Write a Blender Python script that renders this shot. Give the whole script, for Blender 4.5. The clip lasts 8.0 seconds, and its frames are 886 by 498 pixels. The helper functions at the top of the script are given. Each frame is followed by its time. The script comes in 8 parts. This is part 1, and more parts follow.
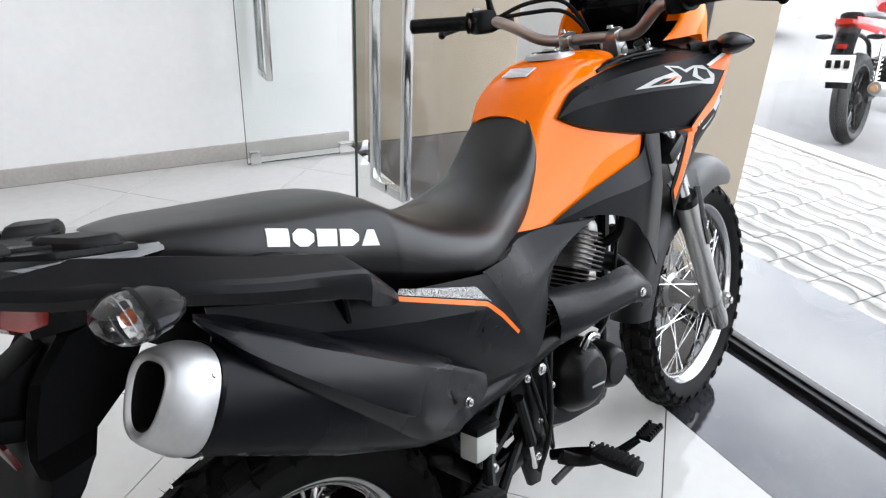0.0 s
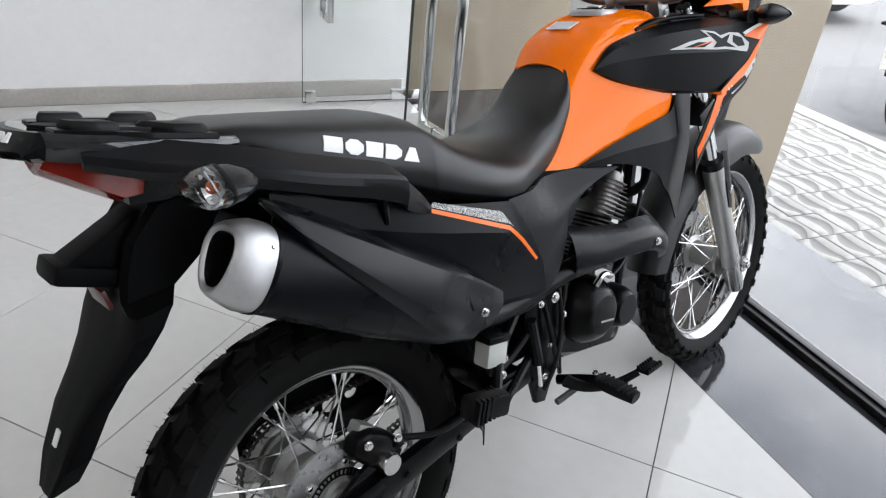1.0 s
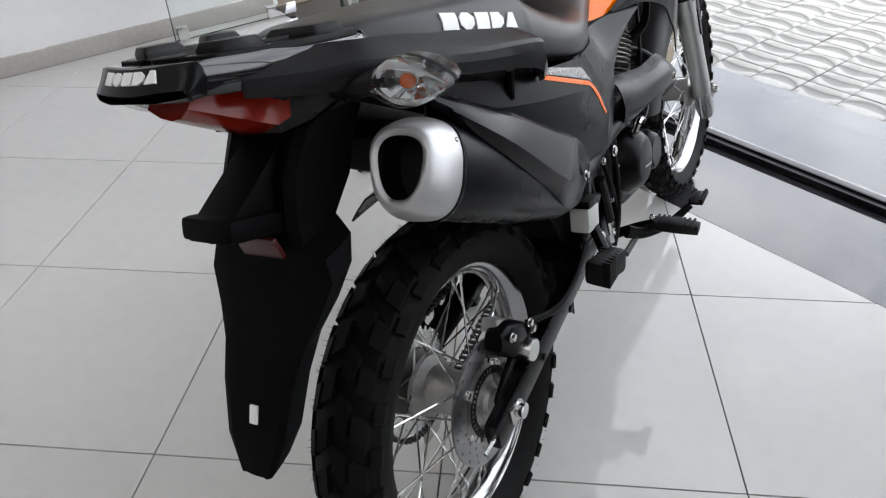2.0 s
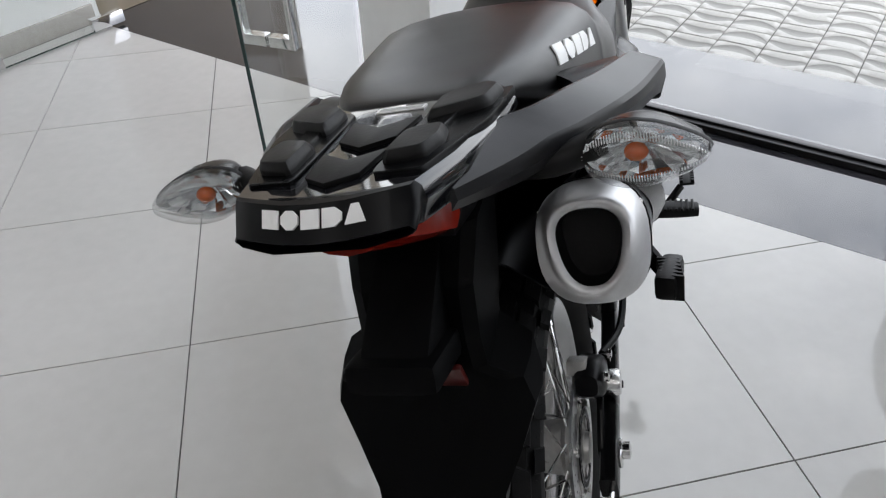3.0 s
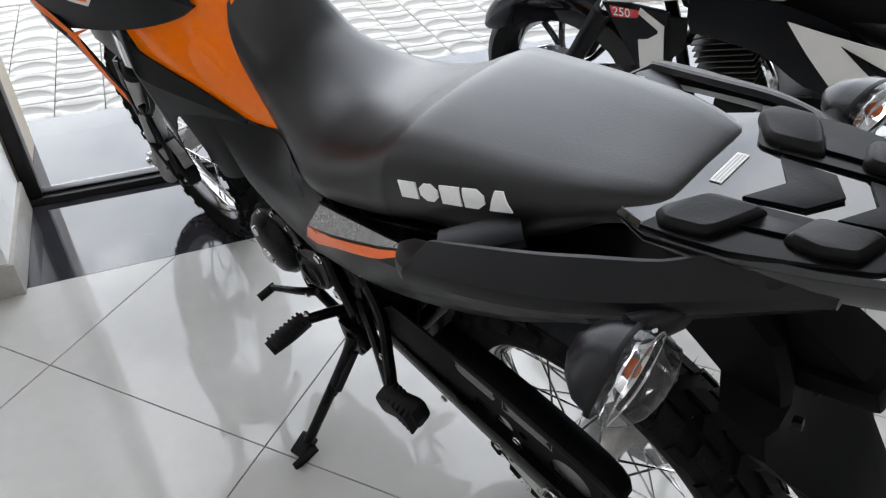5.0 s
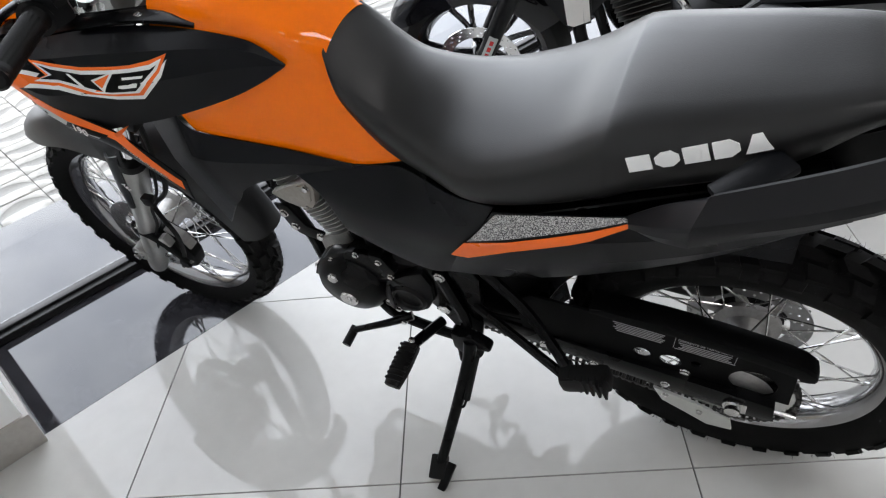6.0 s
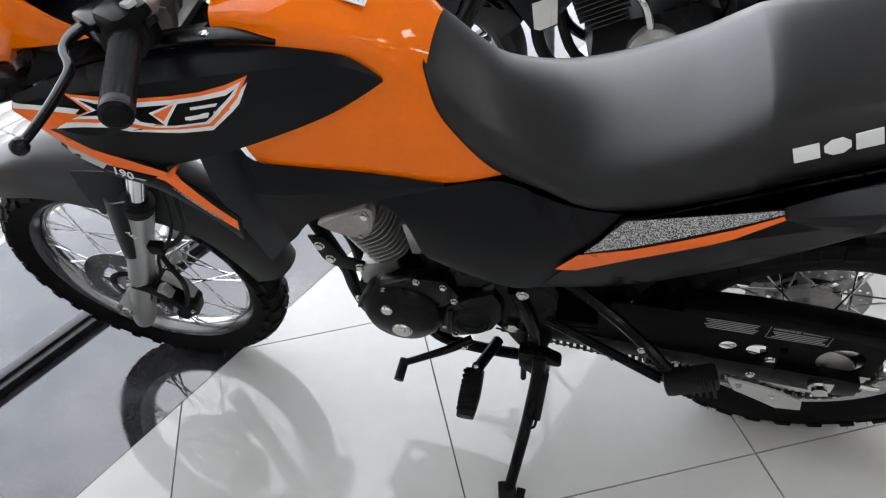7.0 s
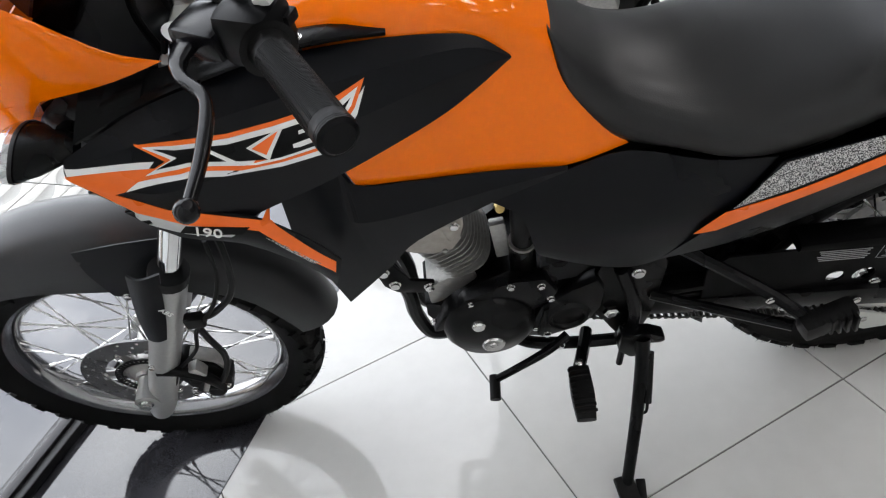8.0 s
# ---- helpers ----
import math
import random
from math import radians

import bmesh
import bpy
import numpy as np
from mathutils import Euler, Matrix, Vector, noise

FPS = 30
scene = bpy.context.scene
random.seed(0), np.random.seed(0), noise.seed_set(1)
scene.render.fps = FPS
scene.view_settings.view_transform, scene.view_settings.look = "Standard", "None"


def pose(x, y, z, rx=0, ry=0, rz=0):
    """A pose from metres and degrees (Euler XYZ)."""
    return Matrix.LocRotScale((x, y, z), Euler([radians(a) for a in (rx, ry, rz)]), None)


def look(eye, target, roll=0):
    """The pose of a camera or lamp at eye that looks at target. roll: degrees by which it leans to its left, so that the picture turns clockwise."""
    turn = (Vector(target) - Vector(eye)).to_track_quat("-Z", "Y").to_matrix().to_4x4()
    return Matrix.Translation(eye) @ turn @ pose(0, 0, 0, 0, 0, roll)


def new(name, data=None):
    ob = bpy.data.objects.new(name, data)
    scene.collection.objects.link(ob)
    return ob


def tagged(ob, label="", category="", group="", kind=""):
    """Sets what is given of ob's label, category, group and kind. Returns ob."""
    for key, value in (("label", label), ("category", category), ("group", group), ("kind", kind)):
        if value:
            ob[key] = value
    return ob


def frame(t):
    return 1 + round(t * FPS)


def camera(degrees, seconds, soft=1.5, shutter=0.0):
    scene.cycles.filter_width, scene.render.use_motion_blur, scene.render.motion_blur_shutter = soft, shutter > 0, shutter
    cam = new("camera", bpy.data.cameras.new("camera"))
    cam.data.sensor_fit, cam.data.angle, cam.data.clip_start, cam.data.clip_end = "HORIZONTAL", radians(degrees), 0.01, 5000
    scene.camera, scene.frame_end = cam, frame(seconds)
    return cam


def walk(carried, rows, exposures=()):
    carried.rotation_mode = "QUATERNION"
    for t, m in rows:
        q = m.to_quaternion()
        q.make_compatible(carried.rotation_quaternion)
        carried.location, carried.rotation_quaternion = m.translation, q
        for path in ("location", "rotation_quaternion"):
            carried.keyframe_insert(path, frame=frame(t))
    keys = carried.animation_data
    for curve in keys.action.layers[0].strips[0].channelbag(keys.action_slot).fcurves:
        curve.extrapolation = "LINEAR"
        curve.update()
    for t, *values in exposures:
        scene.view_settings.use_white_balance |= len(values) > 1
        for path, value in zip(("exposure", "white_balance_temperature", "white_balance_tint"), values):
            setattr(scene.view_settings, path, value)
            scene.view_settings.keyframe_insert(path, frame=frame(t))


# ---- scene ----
EXPOSURES = [(0.0, 2.0, 6400, 14), (0.6, 1.76, 6400, 14), (1.5, 1.65, 6450, 14), (3.0, 1.45, 6450, 14), (4.2, 1.51, 6450, 14), (5.3, 1.85, 6450, 14), (6.5, 1.91, 6450, 14), (7.5, 1.98, 6480, 14), (8.0, 2.07, 6500, 14)]
# PATH>
cam = camera(63.51, 8.0, soft=1.2)
walk(cam, [
    (0, pose(-0.4053, -0.5345, 1.2886, 63.324, -2.259, -48.587)),
    (0.3, pose(-0.4226, -0.5828, 1.2978, 62.276, -5.378, -46.061)),
    (0.5, pose(-0.4490, -0.6161, 1.3053, 63.290, -5.675, -44.701)),
    (0.8, pose(-0.4763, -0.6368, 1.3077, 61.695, -5.386, -41.985)),
    (1, pose(-0.5028, -0.6483, 1.2971, 59.898, -5.509, -43.211)),
    (1.2, pose(-0.5532, -0.6142, 1.2692, 58.524, -4.859, -45.793)),
    (1.5, pose(-0.6777, -0.4957, 1.2336, 55.612, -0.106, -51.708)),
    (1.7, pose(-0.7268, -0.4288, 1.2163, 54.455, 1.289, -56.451)),
    (2.8, pose(-0.6636, -0.0359, 1.2223, 51.852, 0.017, -70.759)),
    (3, pose(-0.6639, 0.0506, 1.2321, 50.778, 1.567, -77.651)),
    (3.5, pose(-0.6476, 0.2320, 1.2239, 51.387, -1.013, -91.105)),
    (4, pose(-0.5376, 0.4097, 1.2030, 51.441, -2.920, -105.049)),
    (4.2, pose(-0.5065, 0.4737, 1.2099, 53.015, -3.439, -112.431)),
    (5.3, pose(-0.2457, 0.8429, 1.2757, 52.167, 1.653, -140.622)),
    (5.5, pose(-0.1603, 0.8974, 1.2850, 52.171, 3.051, -145.803)),
    (5.8, pose(-0.0485, 1.0039, 1.2845, 51.599, 3.804, -151.600)),
    (6, pose(0.0137, 1.0487, 1.3017, 51.052, 6.524, -155.148)),
    (6.2, pose(0.0812, 1.0934, 1.3050, 52.505, 5.531, -157.296)),
    (6.5, pose(0.1727, 1.0843, 1.3147, 54.976, 6.050, -159.402)),
    (6.8, pose(0.2844, 1.0861, 1.3081, 53.436, 3.389, -162.620)),
    (7, pose(0.3634, 1.0963, 1.2952, 50.897, 4.954, -167.118)),
    (7.2, pose(0.4298, 1.1168, 1.2782, 49.959, 5.449, -170.986)),
    (7.5, pose(0.5314, 1.1247, 1.2728, 49.561, 5.261, -175.718)),
    (7.7, pose(0.5983, 1.1005, 1.2603, 50.118, 5.949, -178.259)),
    (8, pose(0.7189, 1.0175, 1.2479, 49.278, 8.601, -183.117)),
], exposures=EXPOSURES)
# <PATH

# ---- light ----
world = bpy.data.worlds.new("sky")
scene.world = world
world.use_nodes = True
_nt = world.node_tree
_sky = _nt.nodes.new("ShaderNodeTexSky")
_sky.sky_type = "NISHITA"
_sky.sun_disc = False
_sky.sun_elevation, _sky.sun_rotation = radians(55), radians(225)
_sky.air_density, _sky.dust_density = 1.0, 4.0
_tc, _map, _cn, _cr, _mx = (_nt.nodes.new(k) for k in ("ShaderNodeTexCoord", "ShaderNodeMapping", "ShaderNodeTexNoise", "ShaderNodeValToRGB", "ShaderNodeMix"))
_map.inputs["Scale"].default_value = (1.0, 1.0, 2.2)
_cn.inputs["Scale"].default_value, _cn.inputs["Detail"].default_value, _cn.inputs["Roughness"].default_value = 2.2, 7.0, 0.6
_cr.color_ramp.elements[0].position, _cr.color_ramp.elements[1].position = 0.38, 0.62
_cr.color_ramp.elements[0].color = (0.5, 0.5, 0.5, 1)
_mx.data_type = "RGBA"
_mx.inputs["B"].default_value = (10.6, 10.9, 11.2, 1)
_nt.links.new(_tc.outputs["Generated"], _map.inputs["Vector"])
_nt.links.new(_map.outputs["Vector"], _cn.inputs["Vector"])
_nt.links.new(_cn.outputs["Fac"], _cr.inputs["Fac"])
_nt.links.new(_cr.outputs["Color"], _mx.inputs["Factor"])
_nt.links.new(_sky.outputs["Color"], _mx.inputs["A"])
_nt.links.new(_mx.outputs["Result"], _nt.nodes["Background"].inputs["Color"])
_nt.nodes["Background"].inputs["Strength"].default_value = 0.15

sun_data = bpy.data.lights.new("sun", "SUN")
sun_data.energy, sun_data.angle, sun_data.color = 0.8, radians(22), (1.0, 0.98, 0.95)
sun = new("sun", sun_data)
sun.matrix_world = look((0, 0, 0), (0.5, 0.5, -1.0))

# ---- materials ----


def mat(name, base, rough=0.5, metal=0.0, vary=0.12, scale=40.0, bump=0.0, bump_scale=300.0, coat=0.0,
        coarse=4.0, spec=0.5, rough_vary=0.08, trans=0.0, ior=1.45, emit=None, emit_strength=0.0, detail=4.0, coat_ior=1.5):
    """A surface with two scales of variation in its colour, uneven gloss and a fine relief."""
    m = bpy.data.materials.new(name)
    m.use_nodes = True
    nt = m.node_tree
    b = nt.nodes["Principled BSDF"]
    tex = nt.nodes.new("ShaderNodeTexCoord")
    info = nt.nodes.new("ShaderNodeObjectInfo")

    def noise_tex(sc, det=detail):
        n = nt.nodes.new("ShaderNodeTexNoise")
        n.inputs["Scale"].default_value = sc
        n.inputs["Detail"].default_value = det
        nt.links.new(tex.outputs["Object"], n.inputs["Vector"])
        return n

    fine, big = noise_tex(scale), noise_tex(coarse)
    mixn = nt.nodes.new("ShaderNodeMath")
    mixn.operation = "ADD"
    nt.links.new(fine.outputs["Fac"], mixn.inputs[0])
    nt.links.new(big.outputs["Fac"], mixn.inputs[1])
    ramp = nt.nodes.new("ShaderNodeMapRange")
    ramp.inputs["From Min"].default_value, ramp.inputs["From Max"].default_value = 0.6, 1.4
    ramp.inputs["To Min"].default_value, ramp.inputs["To Max"].default_value = 1 - vary, 1 + vary
    nt.links.new(mixn.outputs[0], ramp.inputs["Value"])
    mul = nt.nodes.new("ShaderNodeVectorMath")
    mul.operation = "SCALE"
    mul.inputs[0].default_value = base
    nt.links.new(ramp.outputs["Result"], mul.inputs["Scale"])
    nt.links.new(mul.outputs["Vector"], b.inputs["Base Color"])
    rr = nt.nodes.new("ShaderNodeMapRange")
    rr.inputs["From Min"].default_value, rr.inputs["From Max"].default_value = 0.3, 0.7
    rr.inputs["To Min"].default_value, rr.inputs["To Max"].default_value = max(0.0, rough - rough_vary), min(1.0, rough + rough_vary)
    nt.links.new(big.outputs["Fac"], rr.inputs["Value"])
    nt.links.new(rr.outputs["Result"], b.inputs["Roughness"])
    b.inputs["Metallic"].default_value = metal
    b.inputs["Specular IOR Level"].default_value = spec
    b.inputs["Coat Weight"].default_value = coat
    b.inputs["Coat Roughness"].default_value = 0.02
    b.inputs["Coat IOR"].default_value = coat_ior
    b.inputs["Transmission Weight"].default_value = trans
    b.inputs["IOR"].default_value = ior
    if bump:
        bn = noise_tex(bump_scale, 2.0)
        bp = nt.nodes.new("ShaderNodeBump")
        bp.inputs["Strength"].default_value = bump
        bp.inputs["Distance"].default_value = 0.002
        nt.links.new(bn.outputs["Fac"], bp.inputs["Height"])
        nt.links.new(bp.outputs["Normal"], b.inputs["Normal"])
    if emit:
        b.inputs["Emission Color"].default_value = (*emit, 1)
        b.inputs["Emission Strength"].default_value = emit_strength
    return m

# ---- shape helpers ----
from mathutils.bvhtree import BVHTree


def V(*a):
    return Vector(a)


def mesh_of(bm, name, material, sharp=35.0):
    bmesh.ops.recalc_face_normals(bm, faces=bm.faces)
    me = bpy.data.meshes.new(name)
    bm.to_mesh(me)
    bm.free()
    me.polygons.foreach_set("use_smooth", [True] * len(me.polygons))
    me.set_sharp_from_angle(angle=radians(sharp))
    me.materials.append(material)
    return me


def part(name, bm, material, parent=None, label="", sharp=35.0):
    """Links a bmesh as one mesh object under a thing or a part."""
    ob = new(name, mesh_of(bm, name, material, sharp))
    ob.parent = parent
    return tagged(ob, label=label)


def piece(name, me, parent, m=None):
    """An object on a shared mesh."""
    ob = new(name, me)
    ob.parent = parent
    if m is not None:
        ob.matrix_basis = m
    return ob


def thing(name, m, label, category, group=""):
    ob = new(name)
    ob.empty_display_size = 0.1
    ob.matrix_world = m
    return tagged(ob, label=label, category=category, group=group)


def catmull(pts, n):
    """A smooth polyline through the points, n steps for each span."""
    p = [Vector(q) for q in pts]
    if n <= 1 or len(p) < 3:
        return p
    out = []
    for i in range(len(p) - 1):
        a, b, c, d = p[max(i - 1, 0)], p[i], p[i + 1], p[min(i + 2, len(p) - 1)]
        for k in range(n):
            t = k / n
            out.append(0.5 * ((2 * b) + (c - a) * t + (2 * a - 5 * b + 4 * c - d) * t * t + (3 * b - a - 3 * c + d) * t ** 3))
    out.append(p[-1])
    return out


def bridge(bm, ra, rb, closed=True):
    n = len(ra)
    for i in range(n if closed else n - 1):
        j = (i + 1) % n
        try:
            bm.faces.new((ra[i], ra[j], rb[j], rb[i]))
        except ValueError:
            pass


def loft(rings, cap=True, bm=None):
    """A closed skin over rings of points, one after another."""
    bm = bm or bmesh.new()
    vs = [[bm.verts.new(p) for p in r] for r in rings]
    for a, b in zip(vs, vs[1:]):
        bridge(bm, a, b)
    if cap:
        bm.faces.new(vs[0][::-1])
        bm.faces.new(vs[-1])
    return bm


def tube(pts, r, seg=10, n=5, bm=None, squash=1.0, cap=True):
    """A round bar along a smooth line; r is one radius or one for each point."""
    rr = r if isinstance(r, (list, tuple)) else [r] * len(pts)
    line = catmull(pts, n)
    rad = [q.x for q in catmull([V(x, 0, 0) for x in rr], n)] if len(rr) > 2 else [rr[0] + (rr[-1] - rr[0]) * i / max(1, len(line) - 1) for i in range(len(line))]
    t0 = (line[1] - line[0]).normalized()
    ref = V(0, 0, 1) if abs(t0.z) < 0.9 else V(1, 0, 0)
    u = t0.cross(ref).normalized()
    rings = []
    for i, p in enumerate(line):
        t = (line[min(i + 1, len(line) - 1)] - line[max(i - 1, 0)]).normalized()
        u = (u - t * u.dot(t)).normalized()
        w = t.cross(u)
        rings.append([p + rad[i] * (math.cos(a) * u + squash * math.sin(a) * w) for a in (2 * math.pi * k / seg for k in range(seg))])
    return loft(rings, cap, bm)


def blade(pts, ab, seg=14, n=5, power=2.6, bm=None):
    """A bar of rounded oblong section: ab holds half width (level) and half height for each point."""
    line = catmull(pts, n)
    sz = catmull([V(a, b, 0) for a, b in ab], n)
    rings = []
    for i, p in enumerate(line):
        t = (line[min(i + 1, len(line) - 1)] - line[max(i - 1, 0)]).normalized()
        s = t.cross(V(0, 0, 1)).normalized()
        w = s.cross(t)
        ring = []
        for k in range(seg):
            a = 2 * math.pi * k / seg
            c, d = math.cos(a), math.sin(a)
            ring.append(p + s * sz[i].x * math.copysign(abs(c) ** (2 / power), c) + w * sz[i].y * math.copysign(abs(d) ** (2 / power), d))
        rings.append(ring)
    return loft(rings, True, bm)


def skin(rows, thick=0.003, nu=3, nv=3, side=1, bm=None):
    """A curved panel over rows of points, with a thickness towards the inside. side -1 mirrors it in y."""
    rows = [[V(p[0], p[1] * side, p[2]) for p in r] for r in rows]
    fine = [catmull(r, nu) for r in rows]
    cols = [catmull([r[i] for r in fine], nv) for i in range(len(fine[0]))]
    nrm = []
    nx, ny = len(cols), len(cols[0])
    for i in range(nx):
        row = []
        for j in range(ny):
            du = cols[min(i + 1, nx - 1)][j] - cols[max(i - 1, 0)][j]
            dv = cols[i][min(j + 1, ny - 1)] - cols[i][max(j - 1, 0)]
            c = du.cross(dv)
            row.append(c.normalized() if c.length > 1e-9 else V(0, side, 0))
        nrm.append(row)
    mean = sum((n for r in nrm for n in r), V(0, 0, 0))
    centre = sum((p for r in cols for p in r), V(0, 0, 0)) / (nx * ny)
    sgn = 1.0 if mean.dot(V(0, centre.y, 0.15)) > 0 else -1.0
    bm = bm or bmesh.new()
    out = [[bm.verts.new(p) for p in r] for r in cols]
    inn = [[bm.verts.new(cols[i][j] - nrm[i][j] * thick * sgn) for j in range(ny)] for i in range(nx)]
    for i in range(nx - 1):
        for j in range(ny - 1):
            bm.faces.new((out[i][j], out[i + 1][j], out[i + 1][j + 1], out[i][j + 1]))
            bm.faces.new((inn[i][j], inn[i][j + 1], inn[i + 1][j + 1], inn[i + 1][j]))
    for i in range(nx - 1):
        for j in (0, ny - 1):
            bm.faces.new((out[i][j], out[i + 1][j], inn[i + 1][j], inn[i][j]))
    for j in range(ny - 1):
        for i in (0, nx - 1):
            bm.faces.new((out[i][j], out[i][j + 1], inn[i][j + 1], inn[i][j]))
    bmesh.ops.remove_doubles(bm, verts=bm.verts, dist=1e-5)
    return bm


def prism(outline, y0, y1, bevel=0.0, bm=None, plane="xz"):
    """A plate: an outline, drawn in one plane, pushed through from y0 to y1."""
    b = bmesh.new()

    def at(p, h):
        return V(p[0], h, p[1]) if plane == "xz" else (V(p[0], p[1], h) if plane == "xy" else V(h, p[0], p[1]))
    lo, hi = [b.verts.new(at(p, y0)) for p in outline], [b.verts.new(at(p, y1)) for p in outline]
    b.faces.new(lo)
    b.faces.new(hi[::-1])
    bridge(b, lo, hi)
    bmesh.ops.recalc_face_normals(b, faces=b.faces)
    if bevel:
        bmesh.ops.bevel(b, geom=b.edges[:], offset=bevel, segments=2, profile=0.6, affect="EDGES")
    return b if bm is None else merge(bm, b)


def merge(bm, other, m=None):
    """Adds another bmesh, moved by m, to bm."""
    if m is not None:
        bmesh.ops.transform(other, matrix=m, verts=other.verts)
    tmp = bpy.data.meshes.new("tmp")
    other.to_mesh(tmp)
    other.free()
    bm.from_mesh(tmp)
    bpy.data.meshes.remove(tmp)
    return bm


def box(sx, sy, sz, at=(0, 0, 0), bevel=0.004, rot=(0, 0, 0), bm=None, seg=2):
    b = bmesh.new()
    bmesh.ops.create_cube(b, size=1.0, matrix=Matrix.Diagonal((sx, sy, sz, 1)))
    if bevel:
        bmesh.ops.bevel(b, geom=b.edges[:], offset=bevel, segments=seg, profile=0.6, affect="EDGES")
    bmesh.ops.transform(b, matrix=pose(*at, *rot), verts=b.verts)
    return b if bm is None else merge(bm, b)


def lathe(profile, seg=32, m=None, bm=None, close=True):
    """A turned shape about the local y axis; profile holds (radius, y)."""
    b = bmesh.new()
    rings = []
    for r, y in profile:
        if r < 1e-6:
            rings.append([b.verts.new((0, y, 0))])
        else:
            rings.append([b.verts.new((r * math.cos(a), y, r * math.sin(a))) for a in (2 * math.pi * k / seg for k in range(seg))])
    for a, c in zip(rings, rings[1:]):
        if len(a) == 1 and len(c) == 1:
            continue
        if len(a) == 1 or len(c) == 1:
            one, many = (a[0], c) if len(a) == 1 else (c[0], a)
            for i in range(seg):
                b.faces.new((one, many[i], many[(i + 1) % seg]))
        else:
            bridge(b, a, c)
    if close and len(rings[0]) > 1 and len(rings[-1]) > 1:
        bridge(b, rings[-1], rings[0])
    bmesh.ops.recalc_face_normals(b, faces=b.faces)
    if m is not None:
        bmesh.ops.transform(b, matrix=m, verts=b.verts)
    return b if bm is None else merge(bm, b)


def bolt(at, r=0.007, h=0.005, axis="y", side=1, bm=None):
    """A hexagon head with a washer, its face towards +-axis."""
    b = bmesh.new()
    rings = []
    for rad, y in ((r * 1.35, 0), (r * 1.35, h * 0.25), (r, h * 0.25), (r, h), (r * 0.6, h * 1.12)):
        rings.append([V(rad * math.cos(a), y * side, rad * math.sin(a)) for a in (math.pi * k / 6 for k in range(12))])
    loft(rings, True, b)
    m = Matrix.Translation(at)
    if axis == "z":
        m = m @ pose(0, 0, 0, 90, 0, 0)
    if axis == "x":
        m = m @ pose(0, 0, 0, 0, 0, -90)
    return merge(bm if bm is not None else bmesh.new(), b, m)


def grid_fill(outline, step):
    """A flat outline (list of (a, b)) cut into small faces, as a bmesh in the xz plane."""
    b = bmesh.new()
    f = b.faces.new([b.verts.new((p[0], 0, p[1])) for p in outline])
    f.normal_update()
    bmesh.ops.triangulate(b, faces=[f])
    xs, zs = [p[0] for p in outline], [p[1] for p in outline]
    for axis, lo, hi in ((0, min(xs), max(xs)), (2, min(zs), max(zs))):
        k = lo + step
        while k < hi:
            n = [0, 0, 0]
            n[axis] = 1
            c = [0, 0, 0]
            c[axis] = k
            bmesh.ops.bisect_plane(b, geom=b.verts[:] + b.edges[:] + b.faces[:], plane_co=c, plane_no=n)
            k += step
    return b


def decal(outlines, target, side, lift=0.0012, step=0.012, far=0.6):
    """Flat figures, drawn in the xz plane, laid on a side of the target parts."""
    bm = bmesh.new()
    trees = []
    for ob in target:
        me = ob.data
        trees.append(BVHTree.FromPolygons([v.co[:] for v in me.vertices], [p.vertices[:] for p in me.polygons]))
    for o in outlines:
        b = grid_fill(o, step)
        for v in b.verts:
            best = None
            for t in trees:
                hit, nrm, _, _ = t.ray_cast(V(v.co.x, far * side, v.co.z), V(0, -side, 0))
                if hit and (best is None or hit.y * side > best[0].y * side):
                    best = (hit, nrm)
            if best is None:
                near = [t.find_nearest(V(v.co.x, 0.2 * side, v.co.z)) for t in trees]
                near = min(near, key=lambda r: r[3])
                best = (V(v.co.x, near[0].y, v.co.z), V(0, side, 0))
            v.co = best[0] + best[1] * (lift if best[1].y * side > 0 else -lift)
        merge(bm, b)
    bmesh.ops.remove_doubles(bm, verts=bm.verts, dist=1e-5)
    geo = bmesh.ops.extrude_face_region(bm, geom=bm.faces[:])
    for v in geo["geom"]:
        if isinstance(v, bmesh.types.BMVert):
            v.co.y -= lift * 0.8 * side
    return bm


# ---- the facade's own axes: x to the street, y along the front, z up ----
FRONT = pose(0, 0, 0, 0, 0, -20.87)
TILE = 0.598

M_TILE = mat("polished_porcelain", (0.52, 0.516, 0.497), 0.03, vary=0.05, scale=22, coarse=1.6, spec=0.5, rough_vary=0.015)
M_GROUT = mat("grey_grout", (0.10, 0.095, 0.09), 0.9, vary=0.3, scale=120)
M_GRANITE = mat("black_granite", (0.026, 0.026, 0.030), 0.06, vary=0.55, scale=420, coarse=9, spec=0.85, rough_vary=0.045, coat=0.15, coat_ior=1.5)
M_WALL = mat("white_wall_paint", (0.86, 0.865, 0.855), 0.55, vary=0.03, scale=30, bump=0.12, bump_scale=220)
M_BACKWALL = mat("unseen_wall_grey", (0.30, 0.30, 0.30), 0.6, vary=0.04, scale=30, bump=0.12, bump_scale=220)
M_SKIRT = mat("grey_stone_skirting", (0.42, 0.40, 0.37), 0.22, vary=0.12, scale=60)
M_BROWN = mat("brown_cladding", (0.27, 0.225, 0.165), 0.34, vary=0.08, scale=18, coarse=2.0, bump=0.05)
M_ALU = mat("dark_anodised_aluminium", (0.014, 0.014, 0.015), 0.42, metal=0.0, spec=0.35, vary=0.2, scale=90)
M_CHROME = mat("chrome", (0.82, 0.83, 0.84), 0.06, metal=1.0, vary=0.04, scale=60, rough_vary=0.03)
